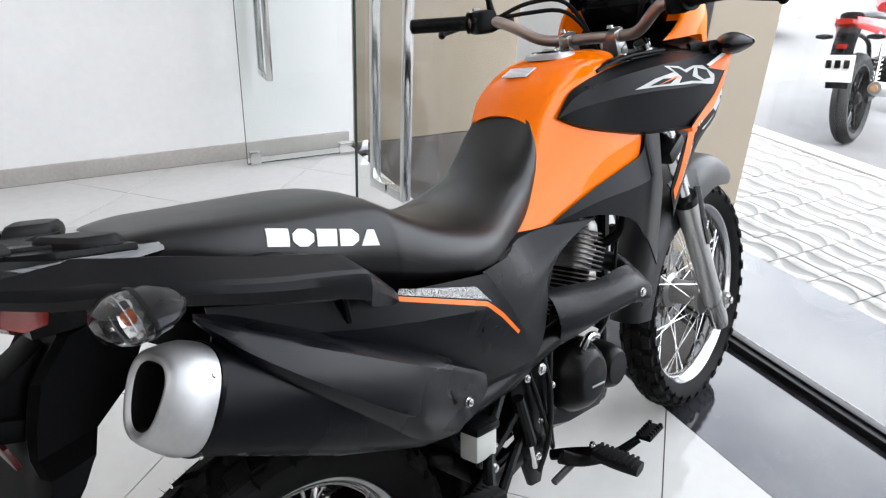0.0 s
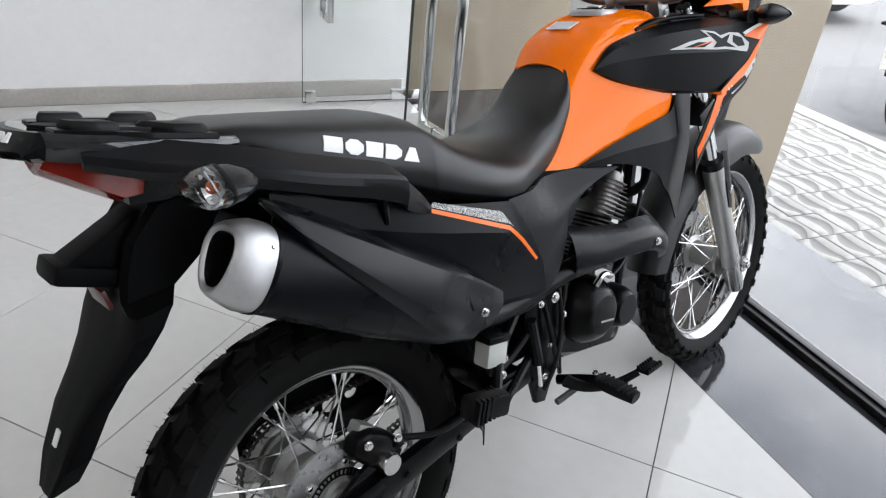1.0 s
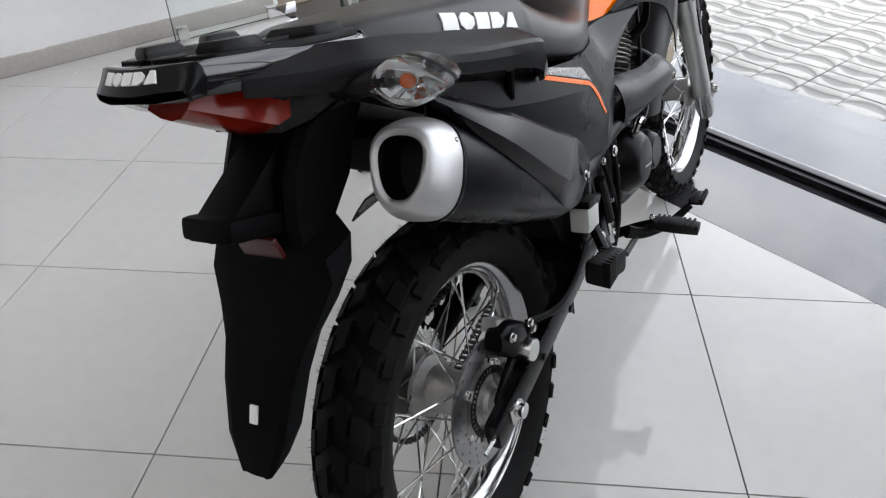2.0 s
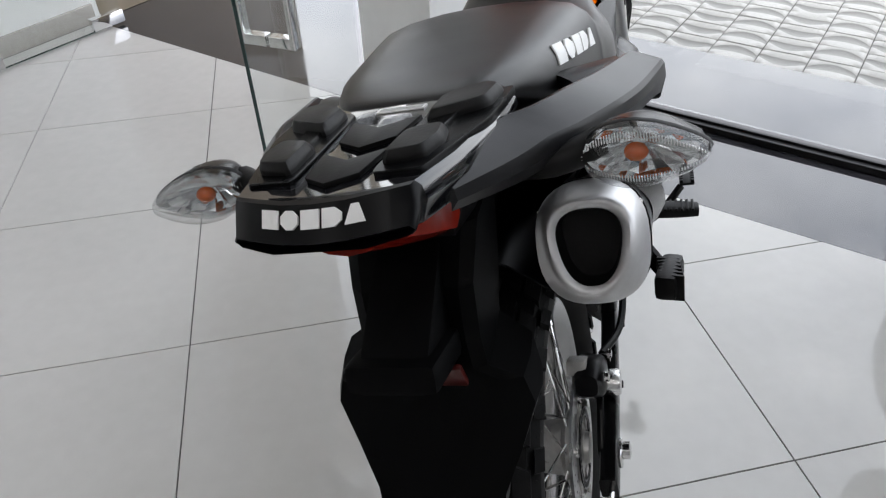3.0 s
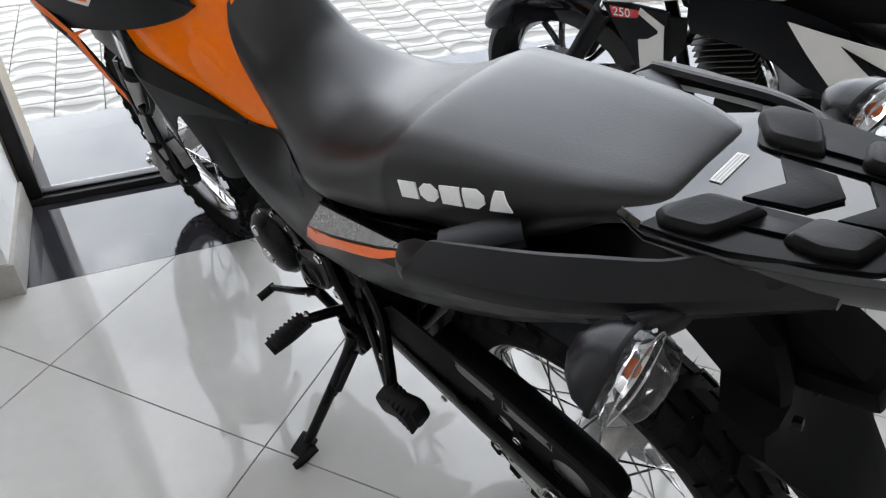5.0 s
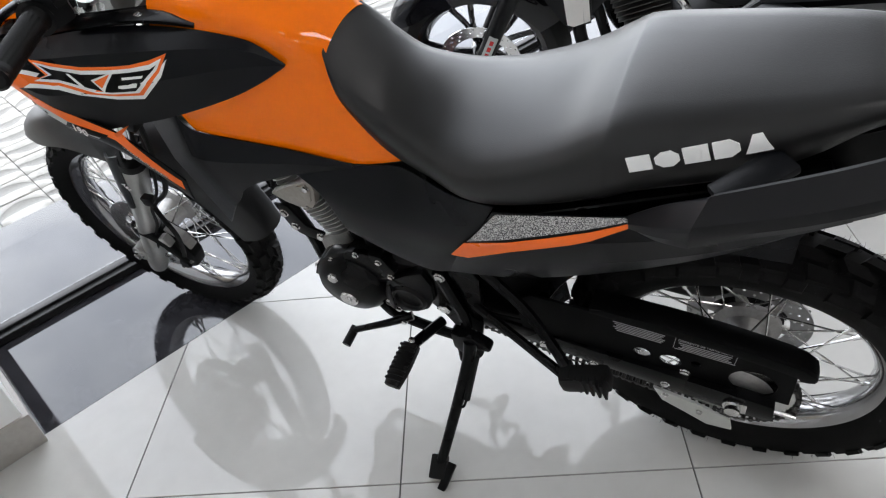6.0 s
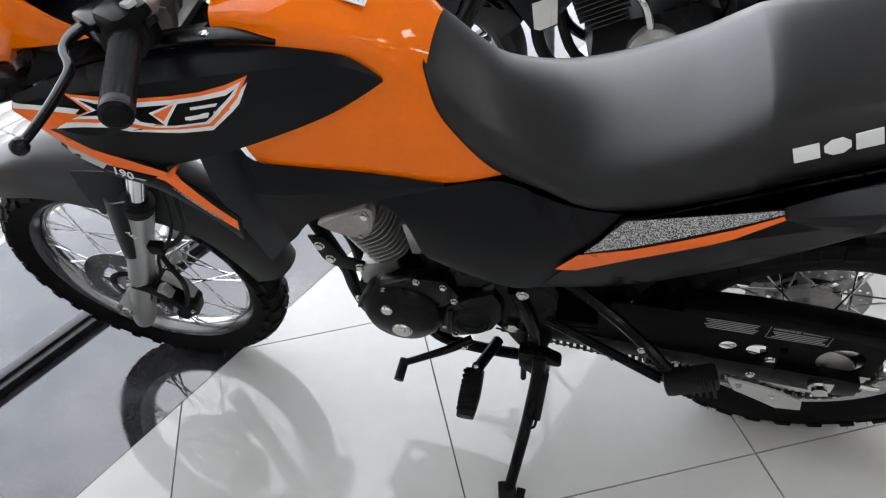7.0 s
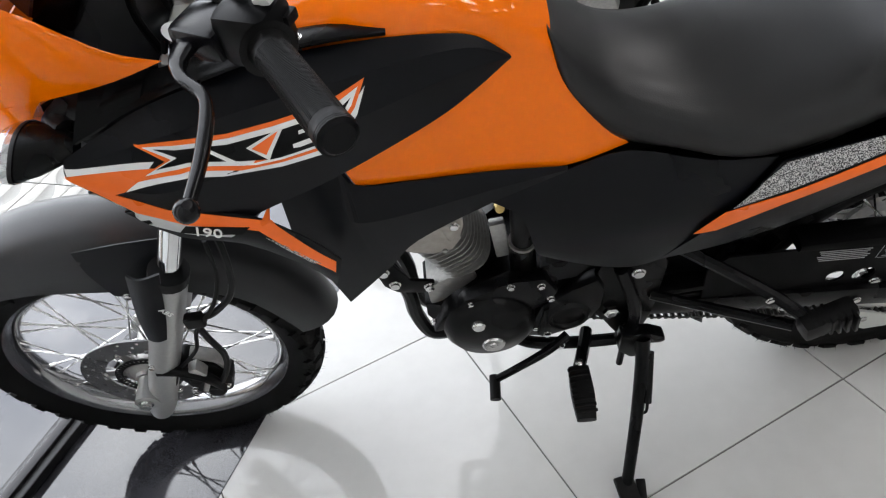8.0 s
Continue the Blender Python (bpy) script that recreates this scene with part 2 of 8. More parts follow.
M_STEEL = mat("polished_steel", (0.66, 0.66, 0.65), 0.16, metal=1.0, vary=0.08, scale=80)
M_PAVER = mat("pale_concrete_paver", (0.33, 0.326, 0.308), 0.8, vary=0.16, scale=70, bump=0.3, bump_scale=160)
M_KERB = mat("granite_kerb", (0.45, 0.44, 0.42), 0.8, vary=0.2, scale=90, bump=0.3)
M_ROAD = mat("worn_asphalt", (0.15, 0.15, 0.15), 0.85, vary=0.25, scale=160, bump=0.5, bump_scale=240)
M_CEIL = mat("white_ceiling", (0.8, 0.8, 0.79), 0.7, vary=0.03)
M_LAMP = mat("lamp_glow", (0.9, 0.9, 0.9), 0.4, emit=(1.0, 0.99, 0.96), emit_strength=2.2)


def glass_material():
    m = bpy.data.materials.new("clear_glass")
    m.use_nodes = True
    nt = m.node_tree
    nt.nodes.remove(nt.nodes["Principled BSDF"])
    gl, tr, mix, fr, pw = (nt.nodes.new(k) for k in ("ShaderNodeBsdfGlossy", "ShaderNodeBsdfTransparent", "ShaderNodeMixShader", "ShaderNodeLayerWeight", "ShaderNodeMath"))
    gl.inputs["Roughness"].default_value = 0.01
    tr.inputs["Color"].default_value = (0.972, 0.985, 0.98, 1)
    fr.inputs["Blend"].default_value = 0.5
    pw.operation, pw.use_clamp = "MULTIPLY_ADD", True
    cube = nt.nodes.new("ShaderNodeMath")
    cube.operation = "POWER"
    cube.inputs[1].default_value = 5.0
    nt.links.new(fr.outputs["Facing"], cube.inputs[0])
    nt.links.new(cube.outputs[0], pw.inputs[0])
    pw.inputs[1].default_value, pw.inputs[2].default_value = 0.8, 0.035
    nt.links.new(pw.outputs[0], mix.inputs["Fac"])
    nt.links.new(tr.outputs["BSDF"], mix.inputs[1])
    nt.links.new(gl.outputs["BSDF"], mix.inputs[2])
    nt.links.new(mix.outputs["Shader"], nt.nodes["Material Output"].inputs["Surface"])
    return m


M_GLASS = glass_material()
M_GLASS_EDGE = mat("green_glass_edge", (0.018, 0.045, 0.04), 0.2, vary=0.1)


def structure(name, bm, material, label, category, m=FRONT, sharp=8.0):
    ob = new(name, mesh_of(bm, name, material, sharp))
    ob.matrix_world = m
    return tagged(ob, label=label, category=category, kind="structure")


EDGE, RAIL0, RAIL1, STEP, KERB = 1.165, 1.578, 1.646, 2.20, 3.78
BACK, RIGHT, LEFT, CEIL = -5.2, -6.0, 2.95, 4.4

# floor bed, under the tiles
floor = structure("floor", box(EDGE - BACK, LEFT - RIGHT, 0.1, ((EDGE + BACK) / 2, (LEFT + RIGHT) / 2, -0.0535), 0), M_GROUT, "showroom floor of large polished pale porcelain tiles", "floor")
granite = structure("granite_threshold", box(STEP - EDGE, 16, 0.1, ((STEP + EDGE) / 2, -1.0, -0.0505), 0.001), M_GRANITE, "polished black granite threshold strip along the shop front", "floor")
rail = structure("threshold_rail", box(RAIL1 - RAIL0, 9.045, 0.022, ((RAIL0 + RAIL1) / 2, 1.05 - 4.5225, 0.0115), 0.003), M_ALU, "black aluminium bottom rail on the granite", "rail")
for k in (0.5,):
    part("rail_lip", box(0.024, 9.04, 0.010, (RAIL0 + k * (RAIL1 - RAIL0), 1.05 - 4.5225, 0.026), 0.002), M_ALU, rail)
pavement = structure("pavement", box(KERB - STEP - 0.14, 16, 0.1, ((STEP + KERB - 0.14) / 2, -1.0, -0.064), 0), M_GROUT, "pavement of pale concrete pavers with raised wave lines", "pavement")
kerb = structure("kerb", box(0.14, 40, 0.26, (KERB - 0.07, -1.0, -0.135), 0.012), M_KERB, "pale stone kerb beside the road", "kerb")

# walls: the left one is plain and white inside, clad in brown outside
wall_left = structure("wall_left", box(EDGE + 0.03 - BACK, 0.2, CEIL, ((EDGE + 0.03 + BACK) / 2, LEFT + 0.1, CEIL / 2), 0), M_WALL, "plain white painted wall with a grey skirting", "wall")
part("skirting", box(EDGE - BACK, 0.014, 0.084, ((EDGE + BACK) / 2, LEFT - 0.0065, 0.042), 0.003), M_SKIRT, wall_left, "grey polished stone skirting")
structure("wall_outside_left", box(STEP + 0.25 - EDGE - 0.03, 0.2, 5.0, ((STEP + 0.28 + EDGE) / 2, LEFT + 0.1, 2.5), 0.004), M_BROWN, "brown clad outer wall beside the entrance", "wall")
# unseen back and end walls, added in plain grey to close the room
wall_back = structure("wall_back", box(0.2, LEFT - RIGHT + 0.4, CEIL, (BACK - 0.1, (LEFT + RIGHT) / 2, CEIL / 2), 0), M_BACKWALL, "plain grey back wall, added out of view", "wall")
wall_right = structure("wall_right", box(RAIL1 - BACK, 0.2, CEIL, ((RAIL1 + BACK) / 2, RIGHT - 0.1, CEIL / 2), 0), M_BACKWALL, "plain grey end wall, added out of view", "wall")
ceiling = structure("ceiling", box(RAIL1 - BACK + 0.2, LEFT - RIGHT + 0.6, 0.12, ((RAIL1 + BACK) / 2, (LEFT + RIGHT) / 2, CEIL + 0.06), 0), M_CEIL, "flat white showroom ceiling", "ceiling")
lintel = structure("lintel", box(0.22, LEFT - RIGHT, 0.3, (RAIL0 + 0.06, (LEFT + RIGHT) / 2, CEIL - 0.151), 0), M_WALL, "white lintel over the shop window", "wall")

# the column between door and shop window, with its brown outer pier
COL0, COL1 = 1.055, 1.34
column = structure("column", box(1.57 - 1.145, COL1 - COL0, CEIL, ((1.57 + 1.145) / 2, (COL0 + COL1) / 2, CEIL / 2), 0.002), M_WALL, "square white painted column with a grey skirting", "column")
part("skirting", box(0.43, COL1 - COL0 + 0.024, 0.100, (1.352, (COL0 + COL1) / 2, 0.050), 0.003), M_SKIRT, column, "grey polished stone skirting")
pier = structure("pier", box(0.44, 0.29, 5.0, (1.57 + 0.222, (COL0 + COL1) / 2, 2.5), 0.004), M_BROWN, "brown clad pier outside the column", "pier")

# shop window: black frame and panes between column and end wall
window_1 = structure("window_1", box(0.05, 0.045, 4.07, (1.615, COL0 - 0.0245, 2.058), 0.003), M_ALU, "frameless shop window in a slim black aluminium frame", "window")
for s in (-2.1, -4.2):
    part("window_post", box(0.05, 0.05, 4.07, (1.615, s, 2.058), 0.003), M_ALU, window_1)
part("window_head", box(0.05, 7.0, 0.05, (1.615, COL0 - 0.05 - 3.5, 4.07), 0.003), M_ALU, window_1)
for a, b in ((COL0 - 0.05, -2.07), (-2.13, -4.17), (-4.23, -5.95)):
    g = part("pane", box(0.008, a - b, 4.0, (1.615, (a + b) / 2, 2.042), 0), M_GLASS, window_1, "clear glass pane")
    g.visible_shadow = False


def handle_mesh(z0, z1):
    """A pair of square pulls, one on each side of the leaf, joined through the glass."""
    out = []
    for s in (-1, 1):
        b = bmesh.new()
        box(0.03, 0.016, z1 - z0, (0, s * 0.078, (z0 + z1) / 2), 0.002, bm=b)
        for z in (z0 + 0.015, z1 - 0.015):
            box(0.03, 0.066, 0.03, (0, s * 0.038, z), 0.002, bm=b)
        out.append(b)
    return out


def door_leaf(name, hinge, turn, width, label):
    """A frameless glass leaf from its hinge along +x, with patch fittings, pulls and a bottom lock."""
    d = structure(name, box(width, 0.01, 2.3, (width / 2, 0, 1.162), 0.001), M_GLASS, label, "door", FRONT @ pose(*hinge, 0, 0, turn))
    d.visible_shadow = False
    part("glass_edge", box(0.0025, 0.0105, 2.3, (width + 0.0015, 0, 1.162), 0), M_GLASS_EDGE, d, "dark green polished glass edge")
    part("bottom_edge", box(width, 0.0105, 0.0025, (width / 2, 0, 0.0105), 0), M_GLASS_EDGE, d)
    part("patch_fitting", box(0.16, 0.032, 0.055, (0.075, 0, 0.041), 0.004), M_CHROME, d, "chrome patch fitting at the floor pivot")
    part("top_fitting", box(0.16, 0.032, 0.055, (0.075, 0, 2.28), 0.004), M_CHROME, d)
    lock = part("floor_lock", box(0.055, 0.034, 0.062, (width - 0.04, 0, 0.043), 0.006), M_STEEL, d, "small brushed steel bottom lock")
    part("lock_bolt", lathe([(0, 0.004), (0.006, 0.004), (0.006, 0.03), (0, 0.03)], 10, pose(width - 0.04, 0, 0.0, 90, 0, 0)), M_STEEL, lock)
    for b in handle_mesh(0.44, 1.85):
        bmesh.ops.transform(b, matrix=pose(width - 0.12, 0, 0), verts=b.verts)
        part("pull_handle", b, M_STEEL, d, "long square polished steel pull")
    return d


door_1 = door_leaf("door_1", (1.125, COL1 + 0.005, 0), 180 + 12.0, 0.60, "frameless clear glass door leaf standing open beside the column")
door_2 = door_leaf("door_2", (1.215, 2.815, 0), 180 - 0.5, 0.64, "frameless clear glass door leaf standing open against the white wall")

# ground outside, to the horizon
road = structure("road", box(300, 300, 0.2, (KERB + 150 - 0.01, 0, -0.25), 0), M_ROAD, "sunlit worn grey asphalt road", "road")

# ---- motorcycle materials ----
M_ORANGE = mat("orange_gloss_paint", (0.93, 0.176, 0.0), 0.30, vary=0.03, scale=200, coarse=5, coat=0.52, rough_vary=0.03, spec=0.0)
M_BLACK = mat("matt_black_plastic", (0.0026, 0.0030, 0.0042), 0.31, vary=0.12, scale=260, bump=0.10, bump_scale=900, spec=0.16)
M_RAIL = mat("grained_black_moulding", (0.0034, 0.0036, 0.0046), 0.34, vary=0.12, scale=260, bump=0.06, bump_scale=900, spec=0.28)
M_SHIELD = mat("satin_black_shield", (0.0026, 0.0030, 0.0044), 0.26, vary=0.12, scale=260, bump=0.05, bump_scale=900, spec=0.25)
M_SATIN = mat("satin_black_plastic", (0.0024, 0.0026, 0.0030), 0.28, vary=0.12, scale=200, spec=0.13)
M_GUARD = mat("dull_black_plastic", (0.0022, 0.0023, 0.0025), 0.5, vary=0.15, scale=200, bump=0.08, bump_scale=900, spec=0.05)
M_GLOSS = mat("gloss_black_paint", (0.0045, 0.0048, 0.006), 0.07, vary=0.1, scale=200, coat=0.55, rough_vary=0.04)
M_SEAT = mat("black_grained_vinyl", (0.0032, 0.0032, 0.0036), 0.36, vary=0.14, scale=300, bump=0.11, bump_scale=650, spec=0.48)
M_TYRE = mat("tyre_rubber", (0.0028, 0.0028, 0.0028), 0.66, vary=0.25, scale=120, bump=0.2, bump_scale=500, spec=0.16)
M_RUBBER = mat("black_rubber", (0.0032, 0.0032, 0.0034), 0.5, vary=0.15, scale=200, bump=0.1, spec=0.22)
M_SILVER = mat("silver_painted_alloy", (0.42, 0.42, 0.41), 0.34, metal=0.85, vary=0.08, scale=150, bump=0.05)
M_CAST = mat("raw_cast_alloy", (0.40, 0.392, 0.378), 0.42, metal=0.8, vary=0.2, scale=120, bump=0.25, bump_scale=700)
M_FIN = mat("cast_fin_alloy", (0.38, 0.375, 0.36), 0.42, metal=0.65, vary=0.2, scale=120, bump=0.2, bump_scale=700)
M_BRUSH = mat("brushed_aluminium", (0.62, 0.62, 0.61), 0.26, metal=1.0, vary=0.1, scale=240)
M_LEVER = mat("dark_silver_paint", (0.004, 0.004, 0.005), 0.16, metal=0.0, vary=0.08, scale=150, spec=0.26)
M_MUDGUARD = mat("sheened_grey_moulding", (0.011, 0.0115, 0.0125), 0.40, vary=0.12, scale=240, bump=0.08, bump_scale=900, spec=0.42)
M_COVERCAST = mat("warm_sand_cast_alloy", (0.36, 0.335, 0.30), 0.5, metal=0.45, vary=0.16, scale=110, bump=0.2, bump_scale=600)
M_DISC = mat("ground_disc_steel", (0.34, 0.34, 0.34), 0.3, metal=1.0, vary=0.12, scale=120)
M_RIM = mat("polished_rim_alloy", (0.36, 0.36, 0.365), 0.13, metal=1.0, vary=0.06, scale=80, rough_vary=0.05)
M_FAINT = mat("faint_grey_print", (0.34, 0.34, 0.34), 0.5, vary=0.1, scale=100)
M_CAPMETAL = mat("satin_silver_metal", (0.50, 0.50, 0.505), 0.46, metal=0.9, vary=0.06, scale=160, rough_vary=0.05)
M_ENGINE = mat("satin_black_engine_paint", (0.0030, 0.0030, 0.0034), 0.32, vary=0.2, scale=140, bump=0.12, spec=0.16)
M_BAR = mat("bronze_grey_bar_paint", (0.36, 0.29, 0.26), 0.36, metal=0.7, vary=0.08, scale=120)
M_WHITE = mat("white_print", (0.80, 0.80, 0.79), 0.5, vary=0.04, scale=100)
M_GREYP = mat("silver_grey_print", (0.45, 0.46, 0.45), 0.45, vary=0.08, scale=100)
M_ORANGEP = mat("orange_print", (0.90, 0.15, 0.006), 0.3, vary=0.05, scale=100)
M_RED_LENS = mat("red_lens", (0.20, 0.010, 0.004), 0.16, vary=0.15, scale=90, spec=0.3)
M_REDDIM = mat("dull_red_reflector", (0.050, 0.005, 0.004), 0.3, vary=0.2, scale=300)
M_AMBER = mat("amber_bulb", (0.40, 0.075, 0.006), 0.2, vary=0.1, scale=80)
M_REFLECT = mat("lamp_reflector", (0.74, 0.75, 0.76), 0.06, metal=0.97, vary=0.1, scale=160)
M_GREASE = mat("dark_chain_steel", (0.055, 0.054, 0.052), 0.4, metal=0.7, vary=0.3, scale=200)
M_MILK = mat("milky_reservoir_plastic", (0.46, 0.47, 0.44), 0.35, vary=0.06, scale=60)
M_DARKSCREEN = mat("smoked_screen", (0.008, 0.008, 0.009), 0.08, vary=0.1, scale=40, coat=0.5)


def speckle():
    m = bpy.data.materials.new("speckled_grey_print")
    m.use_nodes = True
    nt = m.node_tree
    b = nt.nodes["Principled BSDF"]
    tex, no, ra = nt.nodes.new("ShaderNodeTexCoord"), nt.nodes.new("ShaderNodeTexNoise"), nt.nodes.new("ShaderNodeValToRGB")
    no.inputs["Scale"].default_value, no.inputs["Detail"].default_value = 620, 3
    ra.color_ramp.elements[0].position, ra.color_ramp.elements[1].position = 0.47, 0.55
    ra.color_ramp.elements[0].color, ra.color_ramp.elements[1].color = (0.02, 0.02, 0.022, 1), (0.58, 0.58, 0.57, 1)
    nt.links.new(tex.outputs["Object"], no.inputs["Vector"])
    nt.links.new(no.outputs["Fac"], ra.inputs["Fac"])
    nt.links.new(ra.outputs["Color"], b.inputs["Base Color"])
    b.inputs["Roughness"].default_value = 0.4
    return m


M_SPECKLE = speckle()


def lens_material():
    m = bpy.data.materials.new("clear_lens")
    m.use_nodes = True
    nt = m.node_tree
    nt.nodes.remove(nt.nodes["Principled BSDF"])
    gl, tr, mix, fr, pw = (nt.nodes.new(k) for k in ("ShaderNodeBsdfGlossy", "ShaderNodeBsdfTransparent", "ShaderNodeMixShader", "ShaderNodeLayerWeight", "ShaderNodeMath"))
    gl.inputs["Roughness"].default_value = 0.06
    tr.inputs["Color"].default_value = (0.95, 0.955, 0.955, 1)
    fr.inputs["Blend"].default_value = 0.5
    pw.operation, pw.use_clamp = "MULTIPLY_ADD", True
    cube = nt.nodes.new("ShaderNodeMath")
    cube.operation = "POWER"
    cube.inputs[1].default_value = 4.0
    nt.links.new(fr.outputs["Facing"], cube.inputs[0])
    nt.links.new(cube.outputs[0], pw.inputs[0])
    pw.inputs[1].default_value, pw.inputs[2].default_value = 0.8, 0.05
    nt.links.new(pw.outputs[0], mix.inputs["Fac"])
    nt.links.new(tr.outputs["BSDF"], mix.inputs[1])
    nt.links.new(gl.outputs["BSDF"], mix.inputs[2])
    nt.links.new(mix.outputs["Shader"], nt.nodes["Material Output"].inputs["Surface"])
    return m


M_LENS = lens_material()

LEAN = 12.8
bike = thing("motorcycle", pose(0, 0, 0.0015, -LEAN, 0, 0), "orange and matt black trail motorcycle leaning on its side stand", "motorcycle")


# ---- wheels ----
def tyre_mesh(R, w, rim, blocks, name, seed):
    """A trail tyre: a round carcass with staggered tread blocks and shoulder lugs."""
    rnd = random.Random(seed)
    base = R - 0.009
    prof = [(rim - 0.004, -w * 0.27), (rim + 0.012, -w * 0.42), (rim + 0.035, -w * 0.5), (base - 0.030, -w * 0.49), (base - 0.012, -w * 0.38),
            (base - 0.003, -w * 0.2), (base, 0), (base - 0.003, w * 0.2), (base - 0.012, w * 0.38), (base - 0.030, w * 0.49),
            (rim + 0.035, w * 0.5), (rim + 0.012, w * 0.42), (rim - 0.004, w * 0.27)]
    bm = lathe(prof, 96)

    def surf(a, y, up):
        f = abs(y) / (w * 0.5)
        drop = 0.030 * f ** 2.6
        tilt = min(1.0, f ** 2.2) * 0.85
        r = base - drop + up * (1 - tilt * 0.45)
        yy = y + math.copysign(up * tilt * 0.75, y)
        return V(r * math.cos(a), yy, r * math.sin(a))

    def lug(a0, a1, y0, y1, h, skew):
        b = bmesh.new()
        lo, hi = [], []
        for a, y in ((a0, y0), (a1, y0), (a1 + skew, y1), (a0 + skew, y1)):
            lo.append(b.verts.new(surf(a, y, -0.004)))
        ca, cy = (a0 + a1 + skew) / 2, (y0 + y1) / 2
        for a, y in ((a0, y0), (a1, y0), (a1 + skew, y1), (a0 + skew, y1)):
            hi.append(b.verts.new(surf(ca + (a - ca) * 0.88, cy + (y - cy) * 0.9, h)))
        b.faces.new(hi)
        bridge(b, lo, hi)
        bmesh.ops.recalc_face_normals(b, faces=b.faces)
        return mesh_of(b, "tread_block", M_TYRE)
    d = 2 * math.pi / blocks
    lugs = []
    for s in (-1, 1):
        o = 0 if s > 0 else d * 0.5
        lugs.append(lug(o, o + d * 0.66, s * w * 0.03, s * w * 0.21, 0.009, d * 0.22))
        lugs.append(lug(o + d * 0.36, o + d * 0.98, s * w * 0.245, s * w * 0.40, 0.009, d * 0.12))
        lugs.append(lug(o + d * 0.10, o + d * 0.58, s * w * 0.425, s * w * 0.505, 0.008, -d * 0.05))
    return bm, lugs, surf, rnd


def whiskers(R, w, surf, rnd, count, sides):
    """The fine rubber hairs of a new tyre."""
    bm = bmesh.new()
    for _ in range(count):
        a, y = rnd.uniform(0, 2 * math.pi), rnd.choice(sides) * w * rnd.uniform(0.1, 0.5)
        p = surf(a, y, 0.006)
        q = surf(a, y, 0.006 + rnd.uniform(0.006, 0.012)) + V(rnd.uniform(-1, 1), rnd.uniform(-1, 1), rnd.uniform(-1, 1)) * 0.003
        t = (q - p).normalized()
        u = t.cross(V(0.3, 1, 0.2)).normalized() * 0.0006
        v = t.cross(u)
        ring = [bm.verts.new(p + x) for x in (u, -u * 0.5 + v * 0.87, -u * 0.5 - v * 0.87)]
        top = bm.verts.new(q)
        for i in range(3):
            bm.faces.new((ring[i], ring[(i + 1) % 3], top))
    return bm


def spoked_wheel(name, parent, m, R, w, rim, hub_r, hub_w, blocks, seed, label):
    hub = part(name, lathe([(0, -hub_w), (0.022, -hub_w), (0.024, -hub_w * 0.9), (hub_r, -hub_w * 0.75), (hub_r, -hub_w * 0.62), (hub_r * 0.72, -hub_w * 0.5),
                            (hub_r * 0.66, 0), (hub_r * 0.72, hub_w * 0.5), (hub_r, hub_w * 0.62), (hub_r, hub_w * 0.75), (0.024, hub_w * 0.9), (0.022, hub_w), (0, hub_w)], 36, close=False),
               M_CAST, parent, label)
    hub.matrix_basis = m
    tb, lugs, surf, rnd = tyre_mesh(R, w, rim, blocks, name, seed)
    part("tyre", tb, M_TYRE, hub, "new black knobbly trail tyre", 30)
    for me in lugs:
        for k in range(blocks):
            piece("tread_block", me, hub, pose(0, 0, 0, 0, 360 / blocks * k, 0))
    tagged(part("tyre_hairs", whiskers(R, w, surf, rnd, 900, (-1, 1)), M_TYRE, hub), kind="stuff")
    rw = w * 0.27
    prof = [(rim + 0.002, -rw - 0.004), (rim + 0.004, -rw + 0.0005), (rim - 0.004, -rw + 0.004), (rim - 0.012, -rw + 0.007), (rim - 0.018, -rw * 0.35), (rim - 0.0195, 0), (rim - 0.018, rw * 0.35),
            (rim - 0.012, rw - 0.007), (rim - 0.004, rw - 0.004), (rim + 0.004, rw - 0.0005), (rim + 0.002, rw + 0.004), (rim - 0.007, rw + 0.001), (rim - 0.016, rw - 0.008), (rim - 0.0225, rw * 0.4),
            (rim - 0.024, 0), (rim - 0.0225, -rw * 0.4), (rim - 0.016, -rw + 0.008), (rim - 0.007, -rw - 0.001)]
    part("rim", lathe(prof, 96), M_RIM, hub, "polished silver rim")
    # spokes: four kinds that share their meshes
    n = 9
    kinds = []
    for s in (-1, 1):
        for way in (-1, 1):
            a = way * 0.95
            p = V(hub_r * 0.93, s * hub_w * 0.66, 0)
            q = V((rim - 0.022) * math.cos(a * 0.62), s * rw * 0.28, (rim - 0.022) * math.sin(a * 0.62))
            b = tube([p, q], 0.0019, 6, 1)
            d = (q - p).normalized()
            tube([q - d * 0.014, q + d * 0.002], 0.0035, 6, 1, bm=b)
            kinds.append((mesh_of(b, "spoke", M_STEEL), (0 if way > 0 else 0.5) + (0.25 if s > 0 else 0)))
    for me, off in kinds:
        for k in range(n):
            piece("spoke", me, hub, pose(0, 0, 0, 0, 360 / n * (k + off), 0))
    return hub


def sprocket_ring(R, r, y, n=40):
    """A thin slotted ring."""
    bm = bmesh.new()
    lathe([(R - 0.003, y - 0.001), (R, y - 0.001), (R, y + 0.001), (R - 0.003, y + 0.001)], 48, bm=bm)
    lathe([(r, y - 0.001), (r + 0.003, y - 0.001), (r + 0.003, y + 0.001), (r, y + 0.001)], 48, bm=bm)
    for k in range(n):
        a = 2 * math.pi * k / n
        m = (R + r) / 2
        box(R - r - 0.003, 0.002, 0.004, (m * math.cos(a), y, m * math.sin(a)), 0, (0, -math.degrees(a), 0), bm=bm)
    return bm


